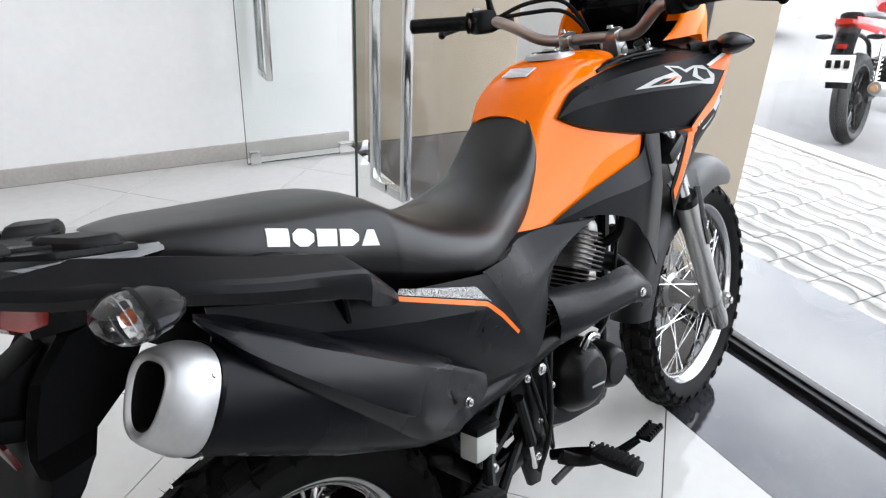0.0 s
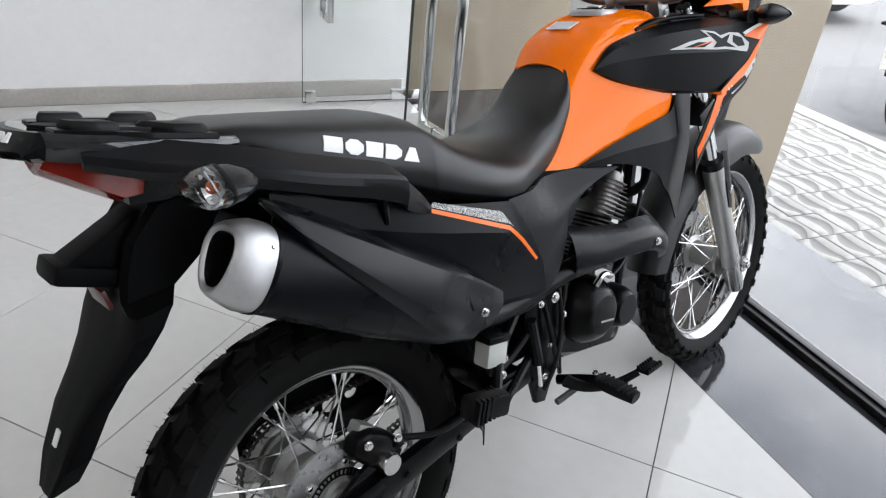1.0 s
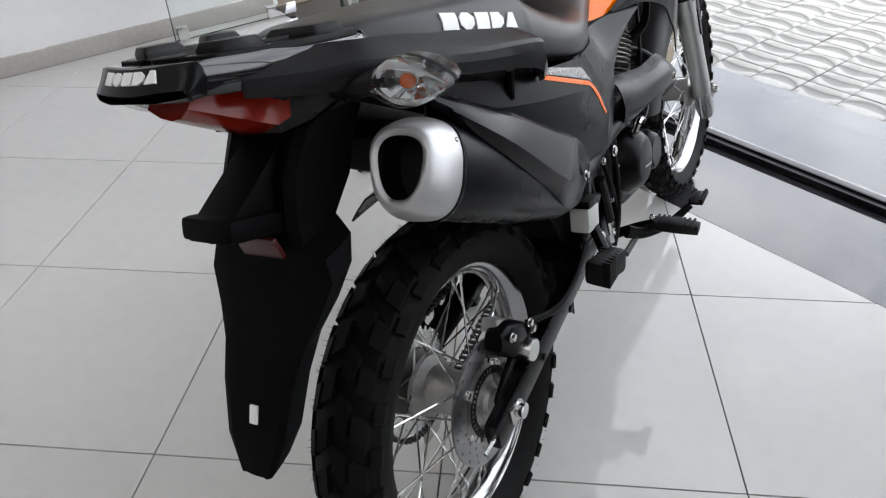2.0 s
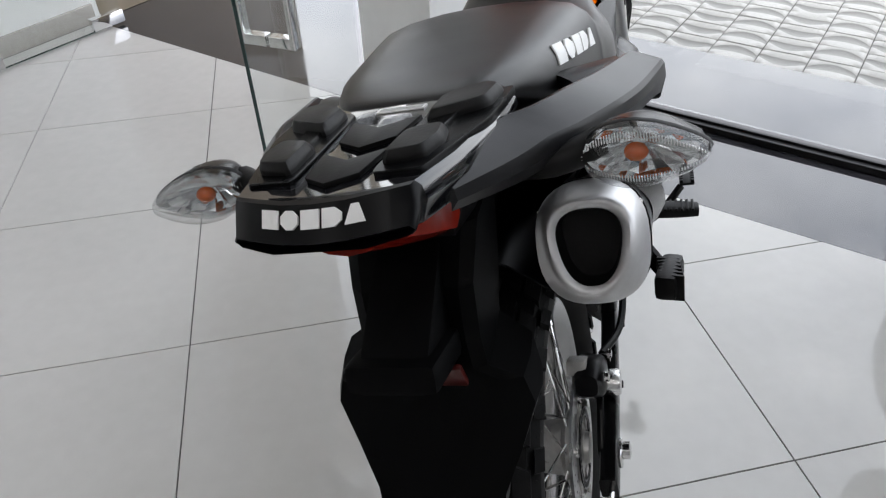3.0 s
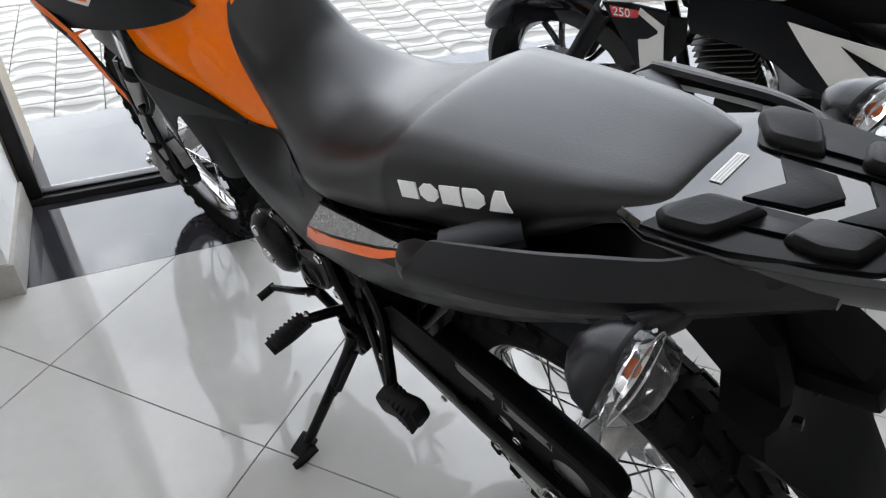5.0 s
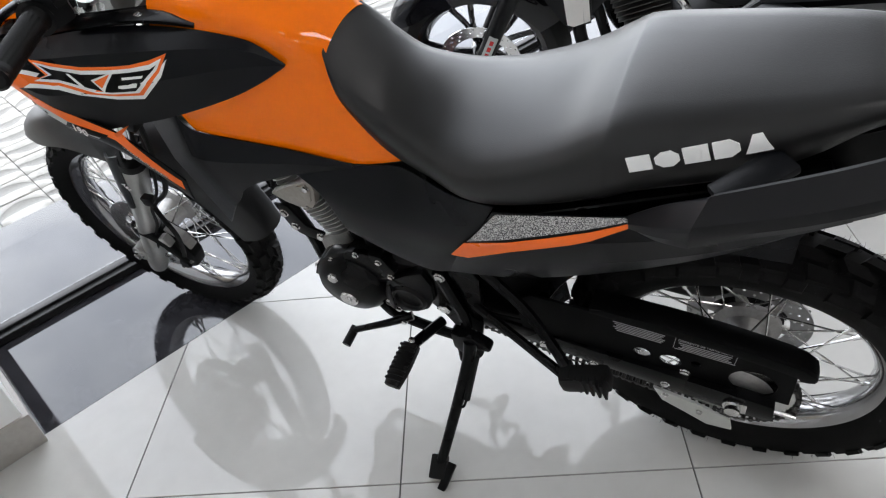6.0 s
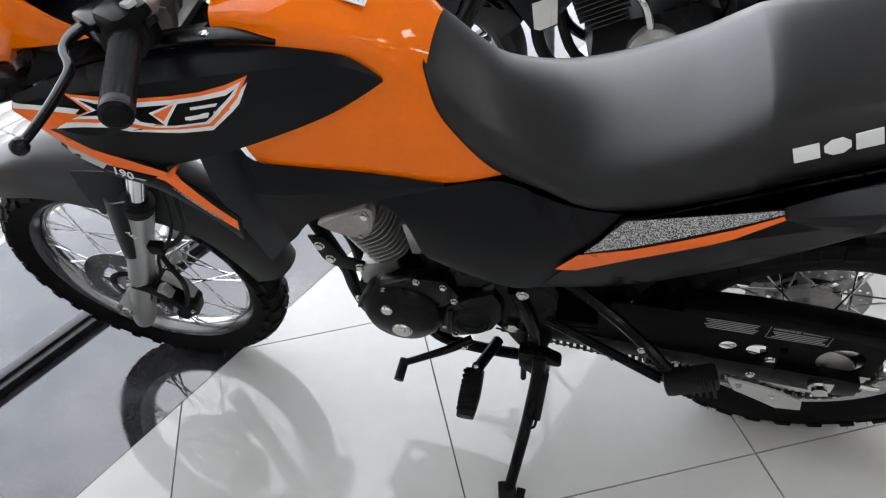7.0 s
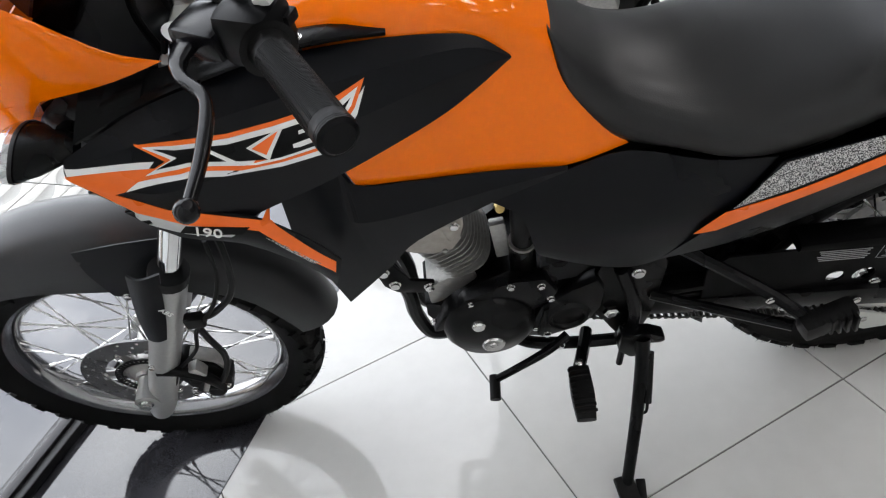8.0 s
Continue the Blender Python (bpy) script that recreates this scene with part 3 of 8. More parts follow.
def disc_mesh(R, r, y):
    """A drilled brake disc."""
    bm = bmesh.new()
    n, th = 120, 0.002
    rings = []
    for k in (0, 0.14, 0.26, 0.44, 0.56, 0.74, 0.86, 1):
        rad = r + (R - r) * k
        rings.append([[bm.verts.new((rad * math.cos(2 * math.pi * k / n), y + s * th, rad * math.sin(2 * math.pi * k / n))) for k in range(n)] for s in (-1, 1)])
    for i, (a, b) in enumerate(zip(rings, rings[1:])):
        for k in range(n):
            hole = (i in (1, 3, 5) and k % 6 == i - 1)
            j = (k + 1) % n
            if hole:
                for u, v in ((a, a), (b, b)):
                    bm.faces.new((u[0][k], u[0][j], u[1][j], u[1][k]))
                for x in (k, j):
                    bm.faces.new((a[0][x], b[0][x], b[1][x], a[1][x]))
                continue
            bm.faces.new((a[0][k], a[0][j], b[0][j], b[0][k]))
            bm.faces.new((a[1][k], b[1][k], b[1][j], a[1][j]))
    for e in (rings[0], rings[-1]):
        bridge(bm, e[0], e[1])
    return bm


RW, FW = (0.0, 0.0, 0.316), (1.363, 0.0, 0.320)
rear_wheel = spoked_wheel("rear_wheel", bike, pose(*RW), 0.316, 0.112, 0.226, 0.058, 0.075, 30, 3, "cast alloy rear hub")
front_wheel = spoked_wheel("front_wheel", bike, pose(*FW), 0.320, 0.092, 0.250, 0.050, 0.070, 34, 5, "cast alloy front hub")
for wheel, R, r, y, f in ((rear_wheel, 0.108, 0.070, -0.062, -1), (front_wheel, 0.118, 0.076, 0.056, 1)):
    part("brake_disc", disc_mesh(R, r, y), M_DISC, wheel, "drilled steel brake disc")
    carrier = part("disc_carrier", lathe([(0.026, y + 0.002 * f), (0.040, y + 0.002 * f), (0.040, y - 0.006 * f), (0.026, y - 0.006 * f)], 30), M_CAST, wheel)
    for k in range(6):
        a = radians(60 * k + 12)
        arm = prism([(0.034, -0.012), (r + 0.006, -0.007), (r + 0.006, 0.007), (0.034, 0.012)], y - 0.005, y - 0.001 if f > 0 else y + 0.003, 0.001)
        bmesh.ops.transform(arm, matrix=Matrix.Rotation(-a, 4, "Y"), verts=arm.verts)
        part("carrier_arm", arm, M_CAST, carrier)
        part("disc_bolt", bolt(((r + 0.002) * math.cos(a), y + 0.002 * f, (r + 0.002) * math.sin(a)), 0.005, 0.004, "y", f), M_STEEL, wheel)
    part("tone_ring", sprocket_ring(0.060, 0.046, y + 0.005 * f), M_ENGINE, wheel, "black slotted sensor ring")



def sprocket(R, teeth, y, th, holes=6):
    bm = bmesh.new()
    pts = []
    for k in range(teeth * 4):
        a = 2 * math.pi * k / (teeth * 4)
        pts.append((R + (0.004 if k % 4 in (1, 2) else -0.003), a))
    rings = [[V(r * math.cos(a), yy, r * math.sin(a)) for r, a in pts] for yy in (y - th, y + th)]
    inner = [[V(R * 0.62 * math.cos(a), yy, R * 0.62 * math.sin(a)) for r, a in pts] for yy in (y - th, y + th)]
    vo = [[bm.verts.new(p) for p in r] for r in rings]
    vi = [[bm.verts.new(p) for p in r] for r in inner]
    bridge(bm, vo[0], vo[1])
    bridge(bm, vi[0], vi[1])
    bridge(bm, vo[0], vi[0])
    bridge(bm, vo[1], vi[1])
    return bm


part("sprocket", sprocket(0.098, 40, 0.082, 0.003), M_STEEL, rear_wheel, "steel chain sprocket")
part("sprocket_carrier", lathe([(0.03, 0.074), (0.064, 0.074), (0.066, 0.084), (0.045, 0.09), (0.03, 0.09)], 30), M_CAST, rear_wheel)

# ---- seat ----
SEAT = [(0.614, 0.930, 0.9480, 0.065), (0.601, 0.876, 0.9310, 0.083), (0.572, 0.824, 0.9030, 0.090), (0.530, 0.780, 0.8720, 0.098), (0.46, 0.766, 0.8470, 0.119),
        (0.40, 0.758, 0.8430, 0.1405), (0.34, 0.764, 0.8540, 0.148), (0.27, 0.783, 0.8803, 0.1475), (0.225, 0.797, 0.9074, 0.1445), (0.200, 0.806, 0.9219, 0.1435), (0.188, 0.810, 0.9277, 0.141), (0.155, 0.823, 0.9338, 0.1365), (0.054, 0.853, 0.9452, 0.124),
        (-0.020, 0.887, 0.9521, 0.108), (-0.072, 0.922, 0.9574, 0.0885), (-0.112, 0.932, 0.9575, 0.071), (-0.122, 0.936, 0.950, 0.061)]


def seat_mesh():
    fine = catmull([V(x, zb, zt) for x, zb, zt, w in SEAT], 4)
    wid = catmull([V(w, 0, 0) for x, zb, zt, w in SEAT], 4)
    rings = []
    for p, q in zip(fine, wid):
        x, zb, zt, w = p.x, p.y, p.z, q.x
        h = zt - zb
        # the shoulders slope more towards the front
        k = float(np.interp(x, (-0.12, 0.05, 0.19, 0.40, 0.614), (-0.6, 0.19, 0.39, 1.40, 0.75)))
        half = [(w * 0.55, zb), (w * 0.93, zb + 0.002), (w, zb + h * 0.14), (w * 0.995, zb + h * (0.42 - 0.03 * k)), (w * 0.965, zb + h * (0.66 - 0.07 * k)), (w * 0.905, zb + h * (0.83 - 0.12 * k)), (w * 0.80, zb + h * (0.935 - 0.13 * k)), (w * 0.60, zb + h * (0.985 - 0.09 * k)), (w * 0.30, zb + h * (1 - 0.03 * k))]
        rings.append([V(x, y, z) for y, z in half] + [V(x, 0, zt)] + [V(x, -y, z) for y, z in reversed(half)])
    return loft(rings)


seat = part("seat", seat_mesh(), M_SEAT, bike, "long stepped seat in black grained vinyl", 60)

# ---- tank ----
TANK = [[(0.608, 0, 0.953), (0.66, 0, 0.994), (0.73, 0, 1.024), (0.80, 0, 1.036), (0.885, 0, 1.034)],
        [(0.609, 0.045, 0.945), (0.66, 0.056, 0.987), (0.73, 0.064, 1.018), (0.80, 0.068, 1.030), (0.88, 0.068, 1.028)],
        [(0.610, 0.066, 0.928), (0.655, 0.083, 0.970), (0.72, 0.092, 0.996), (0.79, 0.098, 1.008), (0.872, 0.098, 1.004)],
        [(0.600, 0.078, 0.892), (0.64, 0.086, 0.918), (0.70, 0.100, 0.930), (0.78, 0.121, 0.930), (0.87, 0.134, 0.930)],
        [(0.568, 0.087, 0.833), (0.62, 0.098, 0.846), (0.69, 0.115, 0.858), (0.78, 0.134, 0.868), (0.866, 0.145, 0.876)],
        [(0.519, 0.089, 0.770), (0.60, 0.105, 0.764), (0.70, 0.121, 0.791), (0.80, 0.137, 0.813), (0.856, 0.143, 0.827)]]
tank = part("fuel_tank", skin([[(x, -y, z) for x, y, z in r] for r in reversed(TANK)] + TANK[1:], 0.003, 4, 4), M_ORANGE, bike, "glossy orange fuel tank with side panels", 50)
cap_m = pose(0.79, 0, 1.0315, -90, 0, 0) @ pose(0, 0, 0, 0, 0, 4)
cap = part("filler_cap", lathe([(0, -0.010), (0.030, -0.010), (0.032, -0.009), (0.045, -0.007), (0.048, -0.004), (0.048, 0.004), (0, 0.004)], 40, cap_m, close=False), M_CAPMETAL, bike, "satin metal filler cap with a dark centre")
part("cap_centre", lathe([(0, -0.0120), (0.034, -0.0112), (0.036, -0.0095), (0.036, -0.007), (0, -0.007)], 32, cap_m, close=False), M_LEVER, cap)
part("key_flap", box(0.012, 0.03, 0.004, (0.79, 0, 1.0445), 0.0015), M_STEEL, cap)
for k in range(5):
    a = 2 * math.pi * k / 5 + 0.4
    part("cap_screw", lathe([(0, -0.002), (0.003, -0.002), (0.0035, 0.0), (0, 0.0)], 8, cap_m @ Matrix.Translation((0.039 * math.cos(a), -0.0075, 0.039 * math.sin(a))), close=False), M_STEEL, cap)

# upper side shrouds
SHROUD = [[(0.6605, 0.094, 0.9410), (0.695, 0.097, 0.974), (0.738, 0.101, 0.988), (0.80, 0.108, 0.999), (0.87, 0.118, 1.006), (0.935, 0.133, 1.008), (0.985, 0.150, 1.008), (1.035, 0.170, 1.006), (1.095, 0.218, 1.003)],
          [(0.6590, 0.0965, 0.9395), (0.695, 0.108, 0.967), (0.738, 0.121, 0.979), (0.80, 0.143, 0.988), (0.87, 0.163, 0.992), (0.935, 0.178, 0.993), (0.985, 0.191, 0.993), (1.035, 0.205, 0.995), (1.095, 0.228, 0.998)],
          [(0.6590, 0.097, 0.9380), (0.695, 0.113, 0.947), (0.738, 0.132, 0.951), (0.80, 0.160, 0.953), (0.87, 0.185, 0.950), (0.935, 0.203, 0.945), (0.985, 0.215, 0.943), (1.035, 0.225, 0.948), (1.095, 0.232, 0.992)],
          [(0.6610, 0.096, 0.9360), (0.695, 0.110, 0.919), (0.738, 0.128, 0.903), (0.80, 0.147, 0.886), (0.87, 0.171, 0.874), (0.935, 0.191, 0.868), (0.985, 0.206, 0.864), (1.032, 0.216, 0.872), (1.095, 0.230, 0.986)],
          [(0.6640, 0.085, 0.9350), (0.697, 0.098, 0.914), (0.740, 0.114, 0.898), (0.80, 0.131, 0.881), (0.87, 0.154, 0.867), (0.935, 0.172, 0.860), (0.985, 0.188, 0.856), (1.030, 0.198, 0.864), (1.090, 0.218, 0.982)]]
LEG = [[(1.074, 0.222, 0.925), (1.040, 0.218, 0.870), (0.985, 0.206, 0.828), (0.935, 0.193, 0.752), (0.914, 0.182, 0.690)],
       [(1.050, 0.222, 0.922), (1.005, 0.217, 0.868), (0.965, 0.209, 0.835), (0.922, 0.198, 0.770), (0.905, 0.187, 0.712)],
       [(1.010, 0.215, 0.905), (0.962, 0.207, 0.872), (0.936, 0.202, 0.840), (0.908, 0.195, 0.790), (0.893, 0.188, 0.748)]]
COWL = [[(0.600, 0.110, 0.768), (0.70, 0.126, 0.797), (0.80, 0.142, 0.819), (0.857, 0.149, 0.834), (0.876, 0.153, 0.882), (0.945, 0.142, 0.872)],
        [(0.600, 0.114, 0.765), (0.70, 0.139, 0.777), (0.80, 0.156, 0.777), (0.855, 0.162, 0.779), (0.882, 0.163, 0.787), (0.955, 0.142, 0.745)],
        [(0.600, 0.113, 0.761), (0.70, 0.138, 0.752), (0.80, 0.151, 0.716), (0.842, 0.152, 0.672), (0.868, 0.151, 0.645), (0.922, 0.138, 0.578)]]
COVER = [[(0.352, 0.146, 0.766), (0.43, 0.132, 0.762), (0.52, 0.101, 0.768), (0.60, 0.112, 0.762), (0.70, 0.134, 0.748)],
         [(0.395, 0.151, 0.690), (0.46, 0.146, 0.682), (0.53, 0.137, 0.690), (0.60, 0.136, 0.700), (0.665, 0.138, 0.715)],
         [(0.435, 0.145, 0.622), (0.48, 0.139, 0.612), (0.54, 0.136, 0.612), (0.60, 0.136, 0.618), (0.650, 0.135, 0.640)],
         [(0.470, 0.128, 0.556), (0.50, 0.127, 0.546), (0.54, 0.126, 0.552), (0.59, 0.128, 0.578), (0.645, 0.130, 0.614)]]
# the side with the exhaust leaves the barrel open to view
COVER_RIGHT = [[(0.352, 0.146, 0.766), (0.43, 0.132, 0.762), (0.50, 0.104, 0.767), (0.60, 0.112, 0.762), (0.70, 0.134, 0.748)],
               [(0.395, 0.151, 0.690), (0.45, 0.146, 0.690), (0.50, 0.140, 0.702), (0.55, 0.135, 0.718), (0.61, 0.134, 0.733)],
               [(0.435, 0.145, 0.622), (0.46, 0.141, 0.622), (0.49, 0.137, 0.638), (0.515, 0.134, 0.664), (0.540, 0.132, 0.696)],
               [(0.470, 0.128, 0.556), (0.485, 0.127, 0.556), (0.505, 0.127, 0.572), (0.522, 0.128, 0.604), (0.534, 0.129, 0.644)]]
SIDE = [[(0.350, 0.155, 0.766), (0.26, 0.157, 0.785), (0.16, 0.158, 0.808), (0.05, 0.152, 0.838), (-0.08, 0.136, 0.880)],
        [(0.390, 0.161, 0.700), (0.28, 0.166, 0.732), (0.17, 0.164, 0.762), (0.05, 0.155, 0.800), (-0.08, 0.136, 0.850)],
        [(0.435, 0.151, 0.630), (0.31, 0.156, 0.662), (0.18, 0.151, 0.700), (0.05, 0.139, 0.750), (-0.08, 0.122, 0.820)],
        [(0.470, 0.128, 0.556), (0.34, 0.126, 0.578), (0.19, 0.116, 0.630), (0.05, 0.105, 0.700), (-0.08, 0.095, 0.795)]]
shroud, side_panel, leg_panel = {}, {}, {}
for s in (1, -1):
    shroud[s] = part("tank_shroud", skin(SHROUD, 0.003, 4, 1, s), M_BLACK, bike, "matt black tank shroud with a white and orange emblem", 16)
    leg_panel[s] = part("shroud_leg", skin(LEG, 0.003, 3, 2, s), M_BLACK, bike, "slim black shroud leg with an orange stripe", 28)
    part("lower_cowl", skin(COWL, 0.003, 4, 1, s), M_BLACK, bike, "matt black lower cowl", 16)
    if s < 0:
        part("cover_flap", skin([[(0.475, 0.128, 0.562), (0.40, 0.130, 0.590), (0.325, 0.126, 0.612)], [(0.484, 0.125, 0.548), (0.440, 0.124, 0.540), (0.330, 0.122, 0.580)], [(0.478, 0.118, 0.530), (0.405, 0.116, 0.520), (0.338, 0.114, 0.548)]], 0.003, 3, 2, s), M_BLACK, bike, "matt black lower side cover", 40)
    part("side_cover", skin(COVER if s > 0 else COVER_RIGHT, 0.003, 3, 3, s), M_BLACK, bike, "matt black side cover", 40)
    side_panel[s] = part("tail_side_panel", skin(SIDE, 0.003, 5, 1, s), M_BLACK, bike, "matt black tail panel with an orange stripe", 16)


def logo(p0, p1, height, count=5, gap=0.14):
    """Plain slab-ended bars, a row from p0 to p1 in the xz plane."""
    d = V(p1[0] - p0[0], 0, p1[1] - p0[1])
    L = d.length
    d.normalize()
    u = V(-d.z, 0, d.x)
    if u.z < 0:
        u = -u
    o = V(p0[0], 0, p0[1])
    out = []
    w = L / count
    for k in range(count):
        a, b = w * (k + gap / 2), w * (k + 1 - gap / 2)
        c, h = (b - a), height
        figures = ([(0, 0), (1, 0), (1, 1), (0, 1)], [(0.3, 0), (0.7, 0), (1, 0.3), (1, 0.7), (0.7, 1), (0.3, 1), (0, 0.7), (0, 0.3)],
                   [(0, 0), (1, 0), (1, 1), (0, 1)], [(0, 0), (0.65, 0), (1, 0.3), (1, 0.7), (0.65, 1), (0, 1)], [(0, 0), (1, 0), (0.68, 1), (0.32, 1)])
        for q in ([(a + c * x, h * y) for x, y in figures[k % 5]],):
            out.append([((o + d * x + u * y).x, (o + d * x + u * y).z) for x, y in q])
    return out


for s in (1, -1):
    ends = ((0.166, 0.866), (0.012, 0.911)) if s > 0 else ((0.018, 0.912), (0.170, 0.867))
    part("seat_mark", decal(logo(*ends, 0.020), [seat], s, 0.002, 0.006), M_WHITE, seat, "row of plain white printed bars")
STRIPE = [(0.439, 0.643), (0.406, 0.689), (0.333, 0.716), (0.211, 0.770), (0.155, 0.800), (0.153, 0.795), (0.209, 0.756), (0.331, 0.692), (0.409, 0.645)]
part("side_stripe", decal([STRIPE], [side_panel[1]], 1), M_ORANGEP, side_panel[1], "orange printed stripe")
part("speckled_patch", decal([[(0.398, 0.697), (0.345, 0.764), (0.26, 0.784), (0.165, 0.806), (0.157, 0.803), (0.211, 0.776), (0.333, 0.722)]], [side_panel[1]], 1), M_SPECKLE, side_panel[1], "speckled silver grey print")
part("side_stripe", decal([[(0.166, 0.801), (0.335, 0.728), (0.372, 0.694), (0.416, 0.644), (0.411, 0.641), (0.367, 0.689), (0.332, 0.7215), (0.166, 0.7945)]], [side_panel[-1]], -1), M_ORANGEP, side_panel[-1], "thin orange printed stripe")
part("speckled_patch", decal([[(0.318, 0.757), (0.25, 0.781), (0.170, 0.810), (0.166, 0.803), (0.337, 0.730), (0.345, 0.724)]], [side_panel[-1]], -1), M_SPECKLE, side_panel[-1], "speckled silver grey print")

# emblem: a silver plate, an orange keyline and dark slanted bars
def text_bars(string, size, depth=0.0006):
    """Raised figures from the built-in font, as a bmesh in the xz plane from the origin."""
    cu = bpy.data.curves.new("figures", "FONT")
    cu.body, cu.size, cu.extrude, cu.resolution_u = string, size, depth, 3
    tmp = bpy.data.objects.new("figures", cu)
    scene.collection.objects.link(tmp)
    me = bpy.data.meshes.new_from_object(tmp.evaluated_get(bpy.context.evaluated_depsgraph_get()))
    b = bmesh.new()
    b.from_mesh(me)
    bpy.data.objects.remove(tmp)
    bpy.data.curves.remove(cu)
    bpy.data.meshes.remove(me)
    bmesh.ops.transform(b, matrix=pose(0, 0, 0, 90, 0, 0), verts=b.verts)
    return b


# emblem: nested plain shapes, orange round white round black, and a band that runs down the leg
EM_ORANGE = [(1.033, 0.995), (0.999, 0.987), (0.975, 0.982), (0.95, 0.978), (0.907, 0.976), (0.87, 0.976), (0.839, 0.979), (0.811, 0.985), (0.826, 0.963), (0.867, 0.930), (0.908, 0.934), (0.946, 0.943), (0.994, 0.957), (1.003, 0.957), (1.044, 0.964), (1.012, 0.972)]
EM_LOW = [(0.812, 0.978), (0.825, 0.956), (0.870, 0.922), (0.910, 0.927), (0.947, 0.938), (0.996, 0.951), (1.006, 0.952), (1.054, 0.959), (1.038, 0.966), (1.002, 0.961), (0.945, 0.947), (0.907, 0.938), (0.869, 0.934)]
EM_WHITE = [(1.027, 0.991), (1.000, 0.983), (0.976, 0.978), (0.95, 0.974), (0.908, 0.972), (0.87, 0.972), (0.839, 0.974), (0.819, 0.980), (0.829, 0.966), (0.869, 0.936), (0.908, 0.939), (0.944, 0.947), (0.992, 0.961), (1.005, 0.962), (1.033, 0.966), (1.006, 0.972)]
EM_BLACK = [(1.018, 0.986), (1.000, 0.979), (0.976, 0.974), (0.952, 0.969), (0.909, 0.967), (0.871, 0.967), (0.839, 0.968), (0.828, 0.973), (0.834, 0.967), (0.871, 0.941), (0.907, 0.943), (0.943, 0.951), (0.992, 0.965), (1.005, 0.966), (1.022, 0.968), (1.000, 0.972)]
EM_STROKES = [[(0.936, 0.961), (0.896, 0.970), (0.918, 0.945)], [(0.884, 0.9615), (0.850, 0.9615), (0.853, 0.9585), (0.884, 0.9585)], [(0.892, 0.9515), (0.862, 0.9515), (0.865, 0.9485), (0.892, 0.9485)],
              [(0.976, 0.972), (0.971, 0.971), (0.944, 0.9485), (0.951, 0.9495)]]
WEDGE = [(1.096, 0.994), (1.023, 0.969), (1.053, 0.960), (1.066, 0.958), (1.050, 0.941), (1.061, 0.923), (1.074, 0.950)]
BAND = [(1.050, 0.941), (1.031, 0.918), (1.005, 0.898), (0.966, 0.872), (0.946, 0.858), (0.923, 0.803), (0.900, 0.749), (0.906, 0.727), (0.912, 0.742), (0.936, 0.793), (0.961, 0.850), (0.975, 0.860), (1.025, 0.890), (1.061, 0.923)]
part("emblem_edge", decal([EM_LOW], [shroud[1]], 1, 0.0008, 0.008), M_WHITE, shroud[1], "white emblem edge")
part("emblem_ground", decal([EM_ORANGE], [shroud[1]], 1, 0.0012, 0.008), M_ORANGEP, shroud[1], "orange emblem outline")
part("emblem_key", decal([EM_WHITE], [shroud[1]], 1, 0.0017, 0.008), M_WHITE, shroud[1], "white emblem outline")
part("emblem_field", decal([EM_BLACK], [shroud[1]], 1, 0.0022, 0.008), M_SATIN, shroud[1], "dark emblem field")
for o in EM_STROKES:
    part("emblem_stroke", decal([o], [shroud[1]], 1, 0.0027, 0.008), M_WHITE, shroud[1])
part("emblem_chip", decal([[(0.931, 0.959), (0.903, 0.967), (0.919, 0.950)]], [shroud[1]], 1, 0.0031, 0.008), M_ORANGEP, shroud[1])
R_WHITE = [(0.815, 0.960), (0.870, 0.971), (0.926, 0.975), (0.908, 0.990), (0.945, 0.984), (0.957, 0.975), (0.985, 0.979), (1.010, 0.976), (1.030, 0.955), (1.020, 0.938), (0.985, 0.944), (0.960, 0.948), (0.930, 0.950), (0.875, 0.956)]
R_FIELD = [(0.922, 0.985), (0.944, 0.979), (0.957, 0.969), (0.984, 0.975), (0.968, 0.961), (0.988, 0.948), (0.959, 0.953), (0.925, 0.954), (0.941, 0.963)]
part("emblem_key", decal([R_WHITE], [shroud[-1]], -1, 0.0012, 0.008), M_GREYP, shroud[-1], "white spiked emblem outline")
part("emblem_field", decal([R_FIELD], [shroud[-1]], -1, 0.0018, 0.008), M_SATIN, shroud[-1], "dark emblem field")
part("emblem_chip", decal([[(0.850, 0.961), (0.890, 0.968), (0.925, 0.964), (0.900, 0.957)]], [shroud[-1]], -1, 0.0018, 0.008), M_SATIN, shroud[-1])
part("emblem_line", decal([[(0.868, 0.9585), (0.925, 0.967), (0.933, 0.963), (0.925, 0.9645)]], [shroud[-1]], -1, 0.0024, 0.008), M_ORANGEP, shroud[-1])
part("emblem_chip", decal([[(0.992, 0.973), (1.014, 0.966), (1.016, 0.950), (0.996, 0.950), (0.985, 0.960)]], [shroud[-1]], -1, 0.0018, 0.008), M_SATIN, shroud[-1])
